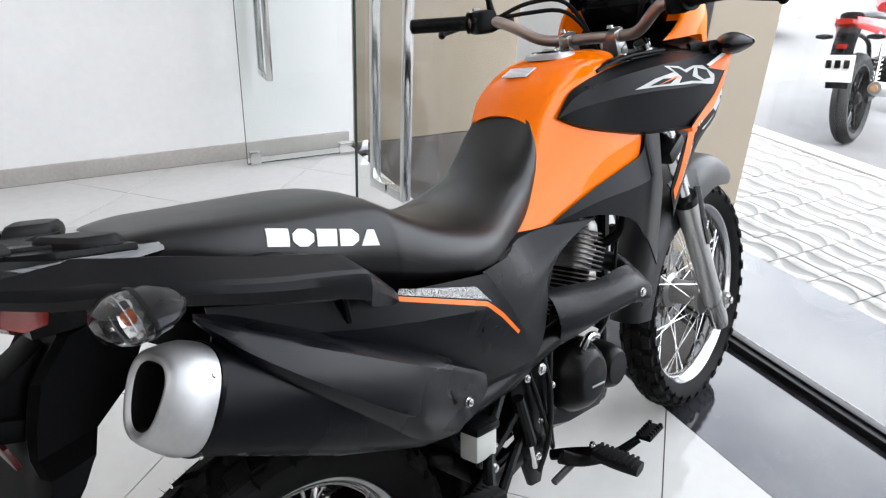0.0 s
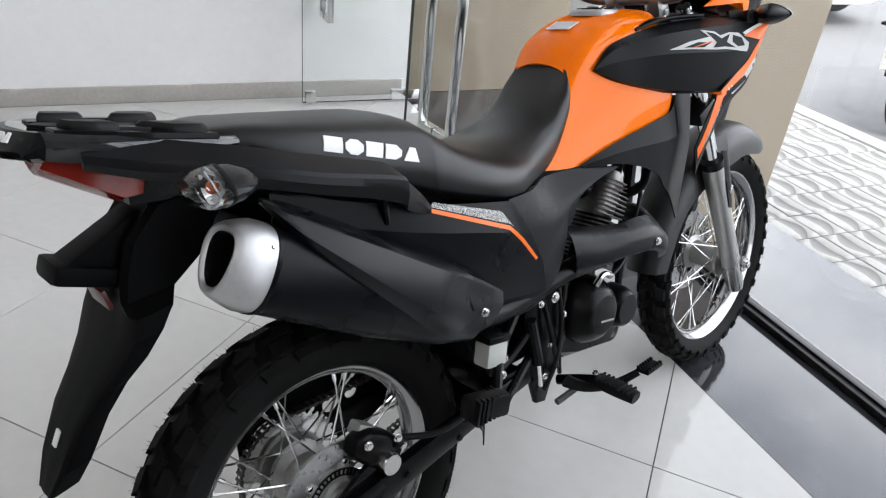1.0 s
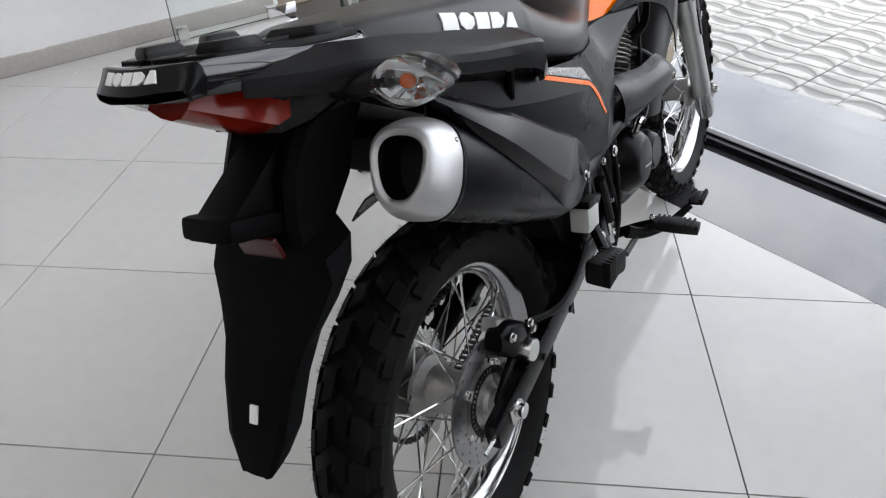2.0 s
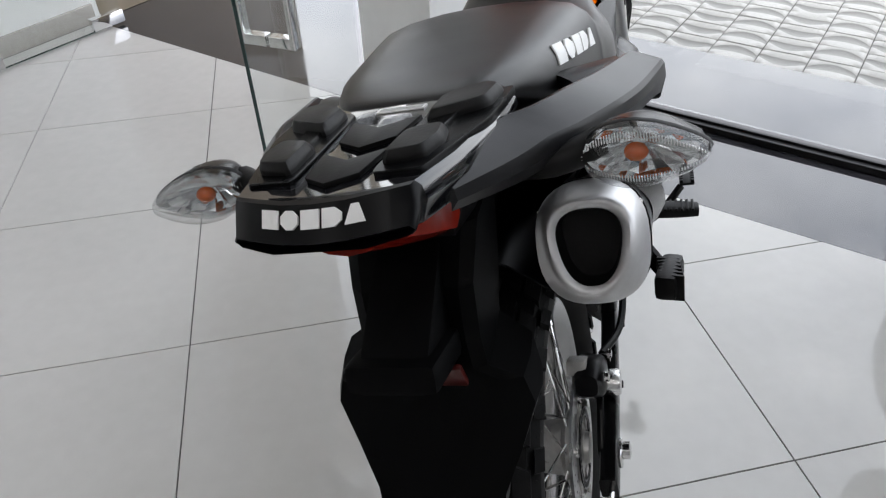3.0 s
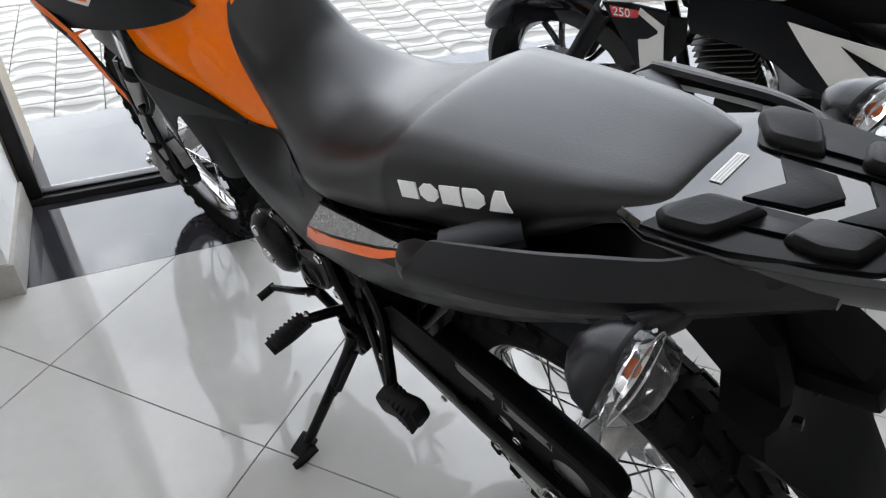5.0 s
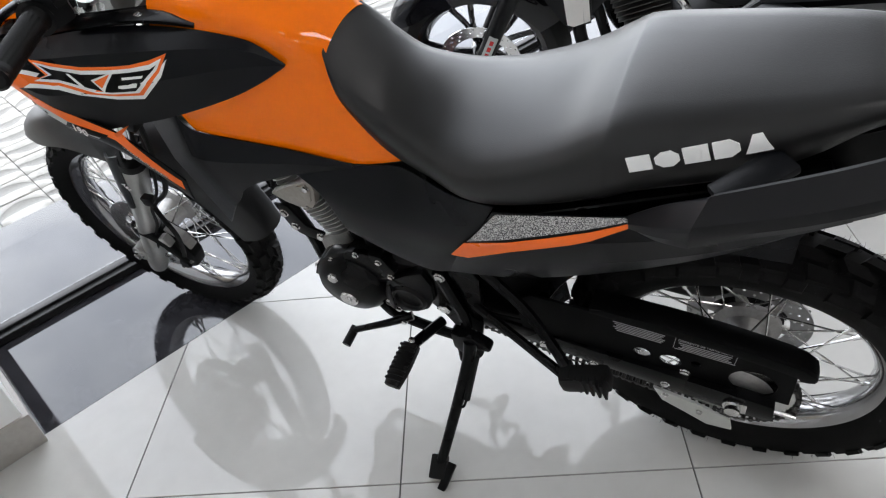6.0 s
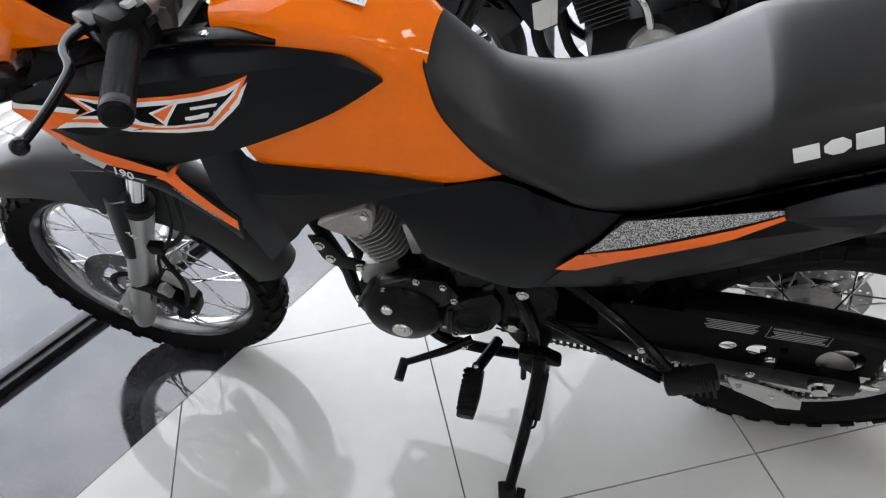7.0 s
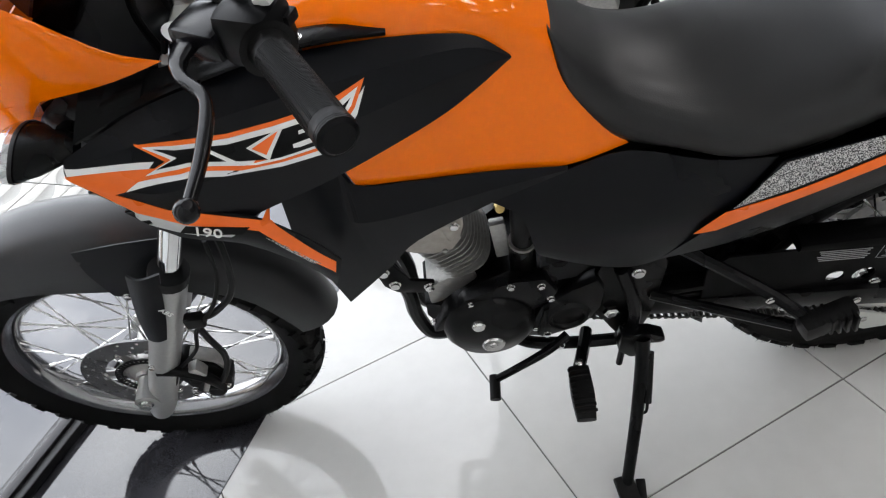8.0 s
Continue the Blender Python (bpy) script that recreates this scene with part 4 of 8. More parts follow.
for s in (1, -1):
    part("front_wedge", decal([WEDGE], [leg_panel[s], shroud[s]], s, 0.0010, 0.008), M_ORANGEP, shroud[s], "orange printed wedge")
    part("wedge_line", decal([[(1.096, 0.999), (1.022, 0.975), (1.028, 0.971), (1.096, 0.994)]], [shroud[s]], s, 0.0012, 0.008), M_WHITE, shroud[s])
    part("leg_stripe", decal([BAND], [leg_panel[s], shroud[s]], s, 0.0010, 0.008), M_ORANGEP, leg_panel[s], "orange printed stripe")
    part("leg_key", decal([[(1.074, 0.950), (1.061, 0.923), (1.025, 0.890), (0.975, 0.860), (0.990, 0.853), (1.031, 0.876), (1.063, 0.904)]], [leg_panel[s], shroud[s]], s, 0.0010, 0.008), M_GREYP, leg_panel[s], "silver printed stripe")
    part("figure_field", decal([[(1.036, 0.880), (1.026, 0.889), (0.968, 0.860), (0.978, 0.853)]], [leg_panel[s], shroud[s]], s, 0.0015, 0.008), M_SATIN, leg_panel[s])
    b = text_bars("190", 0.021)
    bmesh.ops.transform(b, matrix=(pose(1.024, 0.2215, 0.874, 0, 0, 180) if s > 0 else pose(0.975, -0.2120, 0.853)) @ pose(0, 0, 0, 0, 18 if s > 0 else -18, -4 if s > 0 else -8), verts=b.verts)
    part("capacity_figures", b, M_WHITE, leg_panel[s], "printed figures 190")
    part("leg_speckle", decal([[(0.958, 0.835), (0.944, 0.815), (0.916, 0.757), (0.925, 0.762)]], [leg_panel[s], shroud[s]], s, 0.0010, 0.008), M_SPECKLE, leg_panel[s])

for s in (1, -1):
    trim = part("shroud_trim", blade([(0.785, 0.100 * s, 1.000), (0.84, 0.105 * s, 1.012), (0.90, 0.116 * s, 1.016), (0.97, 0.138 * s, 1.014)], [(0.005, 0.003), (0.013, 0.004), (0.015, 0.004), (0.014, 0.004)], 12, 4, 4.0), M_SATIN, bike, "black trim strip beside the tank")
    part("trim_bolt", bolt((0.872, 0.112 * s, 1.018), 0.005, 0.003, "z"), M_STEEL, trim)

# ---- grab rails and tail ----
# each station: the low outer edge, the crest beside the seat, and the depth below them
RAIL = [((0.158, 0.169, 0.804), (0.162, 0.157, 0.810), 0.009), ((0.122, 0.195, 0.835), (0.115, 0.168, 0.855), 0.024), ((0.084, 0.213, 0.863), (0.070, 0.181, 0.890), 0.034), ((0.076, 0.214, 0.868), (0.061, 0.179, 0.896), 0.034),
        ((0.030, 0.207, 0.880), (0.015, 0.167, 0.909), 0.028), ((-0.030, 0.194, 0.893), (-0.045, 0.151, 0.926), 0.024), ((-0.090, 0.176, 0.909), (-0.100, 0.134, 0.943), 0.022), ((-0.145, 0.150, 0.922), (-0.150, 0.114, 0.955), 0.020),
        ((-0.175, 0.133, 0.930), (-0.180, 0.088, 0.961), 0.020), ((-0.210, 0.112, 0.940), (-0.214, 0.083, 0.964), 0.018), ((-0.268, 0.077, 0.955), (-0.270, 0.070, 0.968), 0.014)]


def rail_mesh(s):
    """A moulded blade that leans outwards, flat on top with eased edges."""
    rings = []
    for o, c, d in RAIL:
        o, c = V(*o), V(*c)
        if s < 0 and -0.2 < o.x < 0.08:
            o, c = o + V(0, 0.002, 0.006), c + V(0, 0.001, 0.001)
        ring = [o, o.lerp(c, 0.10) + V(0, 0.001, 0.003), o.lerp(c, 0.5) + V(0, 0.001, 0.0035), o.lerp(c, 0.9) + V(0, 0.0005, 0.003), c, c + V(0, -0.003, -0.006), c + V(0, -0.001, -0.6 * d), o.lerp(c, 0.6) - V(0, 0, d), o + V(0, -0.006, -d), o + V(0, 0.0005, -0.4 * d)]
        rings.append([V(p.x, p.y * s, p.z) for p in ring])
    rings = [catmull([r[k] for r in rings], 3) for k in range(10)]
    return loft([[rings[k][i] for k in range(10)] for i in range(len(rings[0]))])


for s in (1, -1):
    rail_part = part("grab_rail", rail_mesh(s), M_RAIL, bike, "matt black moulded grab rail", 24)
    part("rail_arm", blade([(0.060, 0.176 * s, 0.884), (0.030, 0.150 * s, 0.893), (0.000, 0.118 * s, 0.900)], [(0.020, 0.008), (0.021, 0.008), (0.022, 0.008)], 12, 3, 4.0), M_BLACK, rail_part)
    part("rail_stay", tube([(0.075, 0.165 * s, 0.842), (0.085, 0.155 * s, 0.80)], 0.006, 8, 1), M_SATIN, bike)

# (x at the side edge, half width, z of the top, height, how far the middle bows to the rear)
TAIL = [(-0.075, 0.080, 0.948, 0.020, 0.0), (-0.12, 0.098, 0.957, 0.026, 0.0), (-0.19, 0.094, 0.969, 0.034, 0.0), (-0.25, 0.083, 0.980, 0.038, 0.008), (-0.299, 0.0685, 0.9905, 0.036, 0.0155),
        (-0.304, 0.0675, 0.9910, 0.032, 0.0165), (-0.312, 0.068, 0.981, 0.020, 0.0190), (-0.323, 0.066, 0.9725, 0.009, 0.016), (-0.314, 0.058, 0.963, 0.004, 0.012)]


def tail_mesh():
    rings = []
    for x, w, z, h, bow in TAIL:
        half = [(0, 0), (w * 0.35, 0), (w * 0.7, 0), (w * 0.95, 0.001), (w, 0.006), (w * 1.01, h * 0.5), (w * 0.92, h * 0.92), (w * 0.5, h)]
        ring = [V(x - bow * (1 - (y / w) ** 2), y, z - d) for y, d in half]
        rings.append(ring + [V(p.x, -p.y, p.z) for p in reversed(ring[1:])])
    return loft(rings[:5]), loft(rings[4:])


top, lip = tail_mesh()
tail = part("tail_rack", top, M_GLOSS, bike, "glossy black luggage rack with rubber pads", 40)
part("rack_lip", lip, M_SATIN, tail, "matt black rear edge of the rack", 40)


def lifted(outline, side, steps):
    """A moulded pad on the sloping rack: the outline grown or shrunk about its middle at each height over the rack."""
    n = len(outline)
    mx, my = sum(p[0] for p in outline) / n, sum(p[1] for p in outline) / n
    rings = []
    for k, h in steps:
        ring = []
        for x, y in outline:
            u, v = mx + (x - mx) * k, my + (y - my) * k
            ring.append(V(u, v * side, 0.9356 - 0.178 * u + h))
        rings.append(ring)
    return loft(rings)


def eased(outline, cut=0.22):
    """An outline with its corners cut off."""
    out = []
    n = len(outline)
    for i in range(n):
        (ax, ay), (bx, by), (cx, cy) = outline[i - 1], outline[i], outline[(i + 1) % n]
        out += [(bx + (ax - bx) * cut, by + (ay - by) * cut), (bx + (ax - bx) * cut * 0.3 + (cx - bx) * cut * 0.3, by + (ay - by) * cut * 0.3 + (cy - by) * cut * 0.3), (bx + (cx - bx) * cut, by + (cy - by) * cut)]
    return out


PAD_STEPS = ((1.07, 0.0), (1.06, 0.0055), (1.03, 0.0080), (0.90, 0.0125), (0.87, 0.0129))
for s in (1, -1):
    well = part("pad_well", lifted(eased([(-0.112, 0.0975), (-0.140, 0.037), (-0.286, 0.029), (-0.286, 0.066), (-0.19, 0.0935), (-0.150, 0.0965)], 0.08), s, ((1.0, -0.004), (1.0, 0.0020), (0.985, 0.0030))), M_SATIN, tail, "glossy black well round the pads", 30)
    part("rack_pad", lifted(eased([(-0.130, 0.091), (-0.119, 0.078), (-0.145, 0.044), (-0.194, 0.043), (-0.168, 0.087)], 0.16), s, PAD_STEPS), M_RUBBER, well, "raised black rubber pad", 28)
    part("rack_pad", lifted(eased([(-0.217, 0.066), (-0.226, 0.038), (-0.275, 0.035), (-0.268, 0.063), (-0.243, 0.070)], 0.16), s, PAD_STEPS), M_RUBBER, well, "raised black rubber pad", 28)
    part("pad_bridge", lifted([(-0.180, 0.066), (-0.186, 0.048), (-0.232, 0.044), (-0.226, 0.060)], s, ((1.0, 0.001), (1.0, 0.0055), (0.93, 0.0065))), M_SATIN, well)
CHEVRONS = ([(-0.165, 0.030), (-0.186, 0.0), (-0.165, -0.030), (-0.213, -0.024), (-0.231, 0.0), (-0.213, 0.024)],
            [(-0.237, 0.0265), (-0.2545, 0.0), (-0.237, -0.0265), (-0.283, -0.0205), (-0.297, 0.0), (-0.283, 0.0205)])
for o in CHEVRONS:
    b = prism(o, -0.002, 0.0022, 0.0008, plane="xy")
    for v in b.verts:
        v.co.z += 0.9356 + 0.0008 - 0.178 * v.co.x
    part("centre_pad", b, M_RUBBER, tail, "flat chevron rubber pad")
lb = box(0.011, 0.044, 0.0012, (-0.1355, -0.002, 0.9605), 0, (0, 10.1, 0))
part("paper_label", lb, M_WHITE, tail, "small white label with a row of plain bars")
for k in range(3):
    part("label_bar", box(0.0014, 0.040, 0.0006, (-0.1325 - k * 0.0030, -0.002, 0.9607 + k * 0.00053), 0, (0, 10.1, 0)), M_GREYP, tail)
for k, o in enumerate(logo((-0.038, 0.0), (0.038, 0.0), 0.0125)):
    b = prism(o, -0.0010, 0.0008)
    bmesh.ops.transform(b, matrix=pose(0, 0, 0, 0, 0, -90) @ pose(0, 0, 0, -43, 0, 0), verts=b.verts)
    for v in b.verts:
        v.co += V(-0.3325 + 0.0165 * (v.co.y / 0.0675) ** 2, 0, 0.9800)
    part("tail_mark", b, M_WHITE, tail, "plain white printed bar")

# tail lamp, rear mudguard with number plate bracket
lamp = part("tail_lamp", loft([[V(x, y * w, z + (y * y) * 0.012) for y in (1, 0.5, 0, -0.5, -1)] + [V(x + 0.02, y * w, z + 0.03) for y in (-1, 0, 1)] for x, w, z in ((-0.185, 0.052, 0.884), (-0.225, 0.055, 0.884), (-0.265, 0.046, 0.909), (-0.302, 0.030, 0.933))]), M_RED_LENS, bike, "dark red tail lamp lens")
GUARD = [(-0.10, 0.898, 0.075), (-0.19, 0.880, 0.064), (-0.226, 0.840, 0.058), (-0.243, 0.795, 0.057), (-0.250, 0.766, 0.059), (-0.253, 0.754, 0.090), (-0.262, 0.730, 0.098), (-0.283, 0.694, 0.082), (-0.308, 0.662, 0.064), (-0.336, 0.625, 0.056), (-0.366, 0.570, 0.046), (-0.383, 0.533, 0.026)]
rows = []
for f in (-1, -0.96, -0.5, 0, 0.5, 0.96, 1):
    rows.append([(x + (0.034 + 0.075 * min(1.0, max(0.0, (z - 0.745) / 0.06)) if abs(f) == 1 else 0.004 * (1 - f * f) * -1), w * f, z + (0.008 if abs(f) == 1 else 0)) for x, z, w in GUARD])
rear_guard = part("rear_mudguard", skin(rows, 0.004, 1, 2), M_GUARD, bike, "long matt black rear mudguard with a number plate bracket", 16)
part("lamp_bracket", prism([(-0.205, 0.872), (-0.245, 0.852), (-0.318, 0.818), (-0.322, 0.806), (-0.262, 0.792), (-0.235, 0.790), (-0.215, 0.82)], -0.030, 0.030, 0.005), M_GUARD, rear_guard)
part("plate_lamp", box(0.078, 0.078, 0.026, (-0.281, 0.0, 0.806), 0.007, (0, 20, 0)), M_GUARD, rear_guard, "black number plate lamp hood")
part("rear_reflector", box(0.006, 0.062, 0.028, (-0.268, -0.01, 0.772), 0.002, (0, -12, 0)), M_REDDIM, rear_guard, "dark red reflector")
part("guard_slot", box(0.003, 0.012, 0.022, (-0.3560, -0.002, 0.600), 0.001, (0, 28, 0)), M_WHITE, rear_guard, "small white slot near the lower edge")
part("wrapped_bolt", box(0.010, 0.013, 0.010, (-0.270, 0.066, 0.775), 0.003, (20, 10, 15)), M_ENGINE, rear_guard, "small black bolt")
# inner guard over the wheel, and the dark under-tray
part("inner_mudguard", skin([[(RW[0] + r * math.cos(radians(a)), y, RW[2] + r * math.sin(radians(a))) for a in (-12, 5, 20, 35, 50, 65, 80, 96)] for y, r in ((-0.072, 0.350), (-0.03, 0.392), (0, 0.402), (0.03, 0.392), (0.072, 0.350))], 0.003, 3, 2), M_BLACK, bike, "black inner mudguard", 40)
part("under_tray", loft([[V(x, w, z0), V(x, w, z1), V(x, -w, z1), V(x, -w, z0)] for x, w, z0, z1 in ((0.50, 0.085, 0.56, 0.75), (0.40, 0.11, 0.58, 0.75), (0.22, 0.10, 0.70, 0.80), (0.02, 0.085, 0.80, 0.87), (-0.12, 0.07, 0.88, 0.93), (-0.22, 0.05, 0.885, 0.95))]), M_SATIN, bike, "black under-tray and battery box")
part("shock_cover", prism([(0.53, 0.375), (0.53, 0.585), (0.36, 0.605), (0.272, 0.562), (0.335, 0.465), (0.362, 0.405), (0.385, 0.375)], -0.058, 0.066, 0.006), M_GUARD, bike, "dull black splash cover ahead of the wheel")


def turn_signal(name, root, tip, s, parent, rear=True):
    """A faceted lamp on a stalk: dark shell, clear lens, reflector and amber bulb."""
    d = V(tip[0] - root[0], (tip[1] - root[1]) * s, tip[2] - root[2])
    a = V(root[0], root[1] * s, root[2])
    stalk = part(name, tube([a, a + d * 0.35, a + d * 0.72 + V(0.028 if rear else -0.028, 0, 0)], [0.014, 0.012, 0.014], 12, 3), M_RUBBER, parent, "turn signal on a short rubber stalk")
    c = a + d
    f = -1.0 if rear else 1.0

    def rings(ks, grow, sgn):
        out = []
        for k, x in ks:
            ring = []
            for t in (2 * math.pi * i / 24 for i in range(24)):
                c, q = math.cos(t), math.sin(t)
                y = (0.053 if c > 0 else 0.040) * c * (1.0 if rear else 0.80)
                ring.append(V(x * sgn, y * s * k * grow, (0.0235 if rear else 0.0215) * k * grow * math.copysign(abs(q) ** 0.85, q) * (1 - 0.5 * max(0.0, c) ** 1.5)))
            out.append(ring)
        return out
    m = Matrix.Translation(c) @ pose(0, 0, 0, 0, 0, -8 * s * f)
    sh = loft(rings(((0.25, -0.060), (0.58, -0.052), (0.88, -0.036), (1.0, -0.019)) if rear else ((0.25, -0.052), (0.55, -0.042), (0.85, -0.022), (1.0, 0.0)), 1.0, f), False)
    sh.verts.ensure_lookup_table()
    sh.faces.new(sh.verts[:24])
    bmesh.ops.transform(sh, matrix=m, verts=sh.verts)
    part("signal_shell", sh, M_SHIELD if rear else M_SATIN, stalk, "dark grey shell")
    back = 0.018 if rear else 0.0
    bowl = rings(((0.985, 0.008 - back), (0.88, 0.001 - back), (0.64, -0.006 - back), (0.36, -0.010 - back), (0.12, -0.011 - back)), 1.0, f)
    for k, ring in enumerate(bowl):
        for q in range(0, 24, 2):
            ring[q].x += (0.0, 0.004, 0.0055, 0.003, 0.0)[k] * f
    rf = loft(bowl, False)
    rf.verts.ensure_lookup_table()
    rf.faces.new(rf.verts[-24:])
    bmesh.ops.transform(rf, matrix=m, verts=rf.verts)
    part("signal_reflector", rf, M_REFLECT, stalk, "", 4)
    bl = bmesh.new()
    bmesh.ops.create_uvsphere(bl, u_segments=12, v_segments=8, radius=0.0075)
    bmesh.ops.transform(bl, matrix=m @ Matrix.Translation(((-0.003 - 0.5 * back) * f, 0, 0)) @ Matrix.Diagonal((1, 1.25, 1, 1)), verts=bl.verts)
    part("signal_bulb", bl, M_AMBER, stalk, "amber bulb")
    ln = loft(rings(((1.01, -0.001 - back), (1.02, 0.003 - 0.7 * back), (0.99, 0.010 - 0.7 * back), (0.88, 0.019 - 0.7 * back), (0.61, 0.027 - 0.6 * back), (0.25, 0.031 - 0.6 * back)), 1.0, f), True)
    bmesh.ops.transform(ln, matrix=m, verts=ln.verts)
    part("signal_lens", ln, M_LENS, stalk, "clear ribbed lens", 25).visible_shadow = False
    rb = bmesh.new()
    for k in range(-19, 25):
        y = k * (0.0021 if rear else 0.00168)
        w = (0.053 if y > 0 else 0.040) * (1.0 if rear else 0.80)
        h = (0.0235 if rear else 0.0215) * math.sqrt(max(0.0, 1 - (y / w) ** 2)) * (1 - 0.5 * max(0.0, y / w) ** 1.5)
        for z0, z1 in ((h * 0.62, h * 0.93), (-h * 0.93, -h * 0.70)):
            box(0.0010, 0.0008, abs(z1 - z0), ((0.0105 - 0.8 * back) * f, y * s, (z0 + z1) / 2), 0, bm=rb)
    bmesh.ops.transform(rb, matrix=m, verts=rb.verts)
    gk = loft(rings(((1.02, -0.004 - back), (1.035, -0.0015 - back), (1.02, 0.001 - back)), 1.0, f), False)
    bmesh.ops.transform(gk, matrix=m, verts=gk.verts)
    part("lens_gasket", gk, M_RUBBER, stalk)
    part("lens_ribs", rb, M_REFLECT, stalk)
    return stalk


for s in (1, -1):
    turn_signal("turn_signal", (-0.165, 0.095, 0.913), (-0.190, 0.192, 0.921), s, bike, True)
    turn_signal("turn_signal", *(((1.105, 0.145, 1.006), (1.140, 0.190, 0.999)) if s > 0 else ((1.040, 0.165, 1.004), (1.096, 0.232, 1.007))), s, bike, False)

# ---- exhaust ----
AX0, AX1 = V(-0.168, -0.146, 0.823), V(0.285, -0.125, 0.566)


def muffler_ring(p, t, rw, rh, seg=36, power=2.5, flare=0.0):
    side = t.cross(V(0, 0, 1)).normalized()
    up = side.cross(t)
    out = []
    for k in range(seg):
        a = 2 * math.pi * k / seg
        c, d = math.cos(a), math.sin(a)
        v = math.copysign(abs(d) ** (2 / power), d)
        out.append(p + side * rw * (1 + flare * v) * math.copysign(abs(c) ** (2 / power), c) + up * rh * v)
    return out


mt = (AX1 - AX0).normalized()
ml = (AX1 - AX0).length
muffler = part("muffler", loft([muffler_ring(AX0 + mt * (ml * f), mt, a, b) for f, a, b in ((0.088, 0.048, 0.054), (0.105, 0.051, 0.057), (0.5, 0.055, 0.063), (0.8, 0.050, 0.057), (0.95, 0.036, 0.042), (1.0, 0.022, 0.022))]), M_BLACK, bike, "matt black muffler with a silver end cap", 40)
cap_part = part("end_cap", loft([muffler_ring(AX0 + mt * (ml * f), mt, a, b, 36, 2.5, k) for f, a, b, k in ((0.096, 0.0515, 0.0575, 0), (0.065, 0.0515, 0.0575, 0), (0.040, 0.0475, 0.0535, 0.05), (0.014, 0.0415, 0.0480, 0.12), (0.004, 0.0380, 0.0450, 0.16), (-0.002, 0.0345, 0.0415, 0.18), (-0.001, 0.0310, 0.0380, 0.2), (0.006, 0.0275, 0.0345, 0.22))], False), M_CAPMETAL, muffler, "satin silver end cap", 50)
part("outlet_liner", loft([muffler_ring(AX0 + mt * (ml * f), mt, a, b, 36, 2.8, 0.22) for f, a, b in ((0.006, 0.0275, 0.0345), (0.02, 0.0255, 0.0325), (0.10, 0.0255, 0.0325))], False), M_RUBBER, muffler)
part("outlet", loft([muffler_ring(AX0 + mt * (ml * f), mt, 0.0255, 0.0325, 36, 2.8, 0.22) for f in (0.085, 0.11)]), M_RUBBER, muffler, "dark outlet")
part("cap_band", loft([muffler_ring(AX0 + mt * (ml * f), mt, a, b) for f, a, b in ((0.094, 0.0500, 0.0560), (0.097, 0.0530, 0.0590), (0.108, 0.0530, 0.0590), (0.111, 0.0500, 0.0560))], False), M_SATIN, muffler, "black band behind the end cap")
for a in (35, 150, 265):
    c, d = math.cos(radians(a)), math.sin(radians(a))
    q = muffler_ring(AX0 + mt * (ml * 0.080), mt, 0.0515, 0.0575)[int(a / 10) % 36]
    part("cap_rivet", lathe([(0, 0.0018), (0.0022, 0.0015), (0.0032, 0.0), (0, -0.002)], 10, Matrix.Translation(q) @ (q - (AX0 + mt * (ml * 0.080))).to_track_quat("Y", "Z").to_matrix().to_4x4(), close=False), M_STEEL, cap_part)
SHIELD = [[(-0.092, 0.130, 0.877), (-0.052, 0.140, 0.860), (0.040, 0.142, 0.806), (0.156, 0.142, 0.736), (0.230, 0.142, 0.690), (0.275, 0.138, 0.655), (0.331, 0.128, 0.610)],
          [(-0.098, 0.150, 0.880), (-0.060, 0.172, 0.855), (0.022, 0.184, 0.806), (0.132, 0.184, 0.736), (0.205, 0.180, 0.692), (0.262, 0.168, 0.654), (0.334, 0.142, 0.606)],
          [(-0.101, 0.153, 0.878), (-0.069, 0.180, 0.846), (0.003, 0.196, 0.799), (0.112, 0.197, 0.729), (0.180, 0.192, 0.685), (0.250, 0.170, 0.645), (0.330, 0.147, 0.596)],
          [(-0.101, 0.152, 0.876), (-0.070, 0.186, 0.835), (-0.011, 0.205, 0.778), (0.083, 0.206, 0.693), (0.150, 0.200, 0.643), (0.240, 0.170, 0.604), (0.324, 0.150, 0.580)],
          [(-0.099, 0.140, 0.874), (-0.075, 0.176, 0.829), (-0.018, 0.192, 0.766), (0.078, 0.190, 0.672), (0.147, 0.178, 0.604), (0.225, 0.162, 0.562), (0.300, 0.148, 0.556)]]
shield = part("heat_shield", skin(SHIELD, 0.004, 3, 2, -1), M_SHIELD, bike, "satin black exhaust heat shield", 24)
part("shield_bolt", bolt((0.262, -0.167, 0.598), 0.006, 0.006, "y", -1), M_STEEL, shield)
part("shield_slot", box(0.034, 0.005, 0.007, (0.224, -0.1765, 0.630), 0.002, (0, 60, 16)), M_RUBBER, shield, "dark slot in the shield")
part("exhaust_pipe", tube([(0.835, -0.02, 0.600), (0.880, -0.06, 0.585), (0.86, -0.115, 0.55), (0.76, -0.125, 0.56), (0.62, -0.115, 0.565), (0.48, -0.105, 0.55), (0.36, -0.11, 0.545), (0.28, -0.125, 0.566)], 0.021, 14), M_ENGINE, bike, "black exhaust pipe")
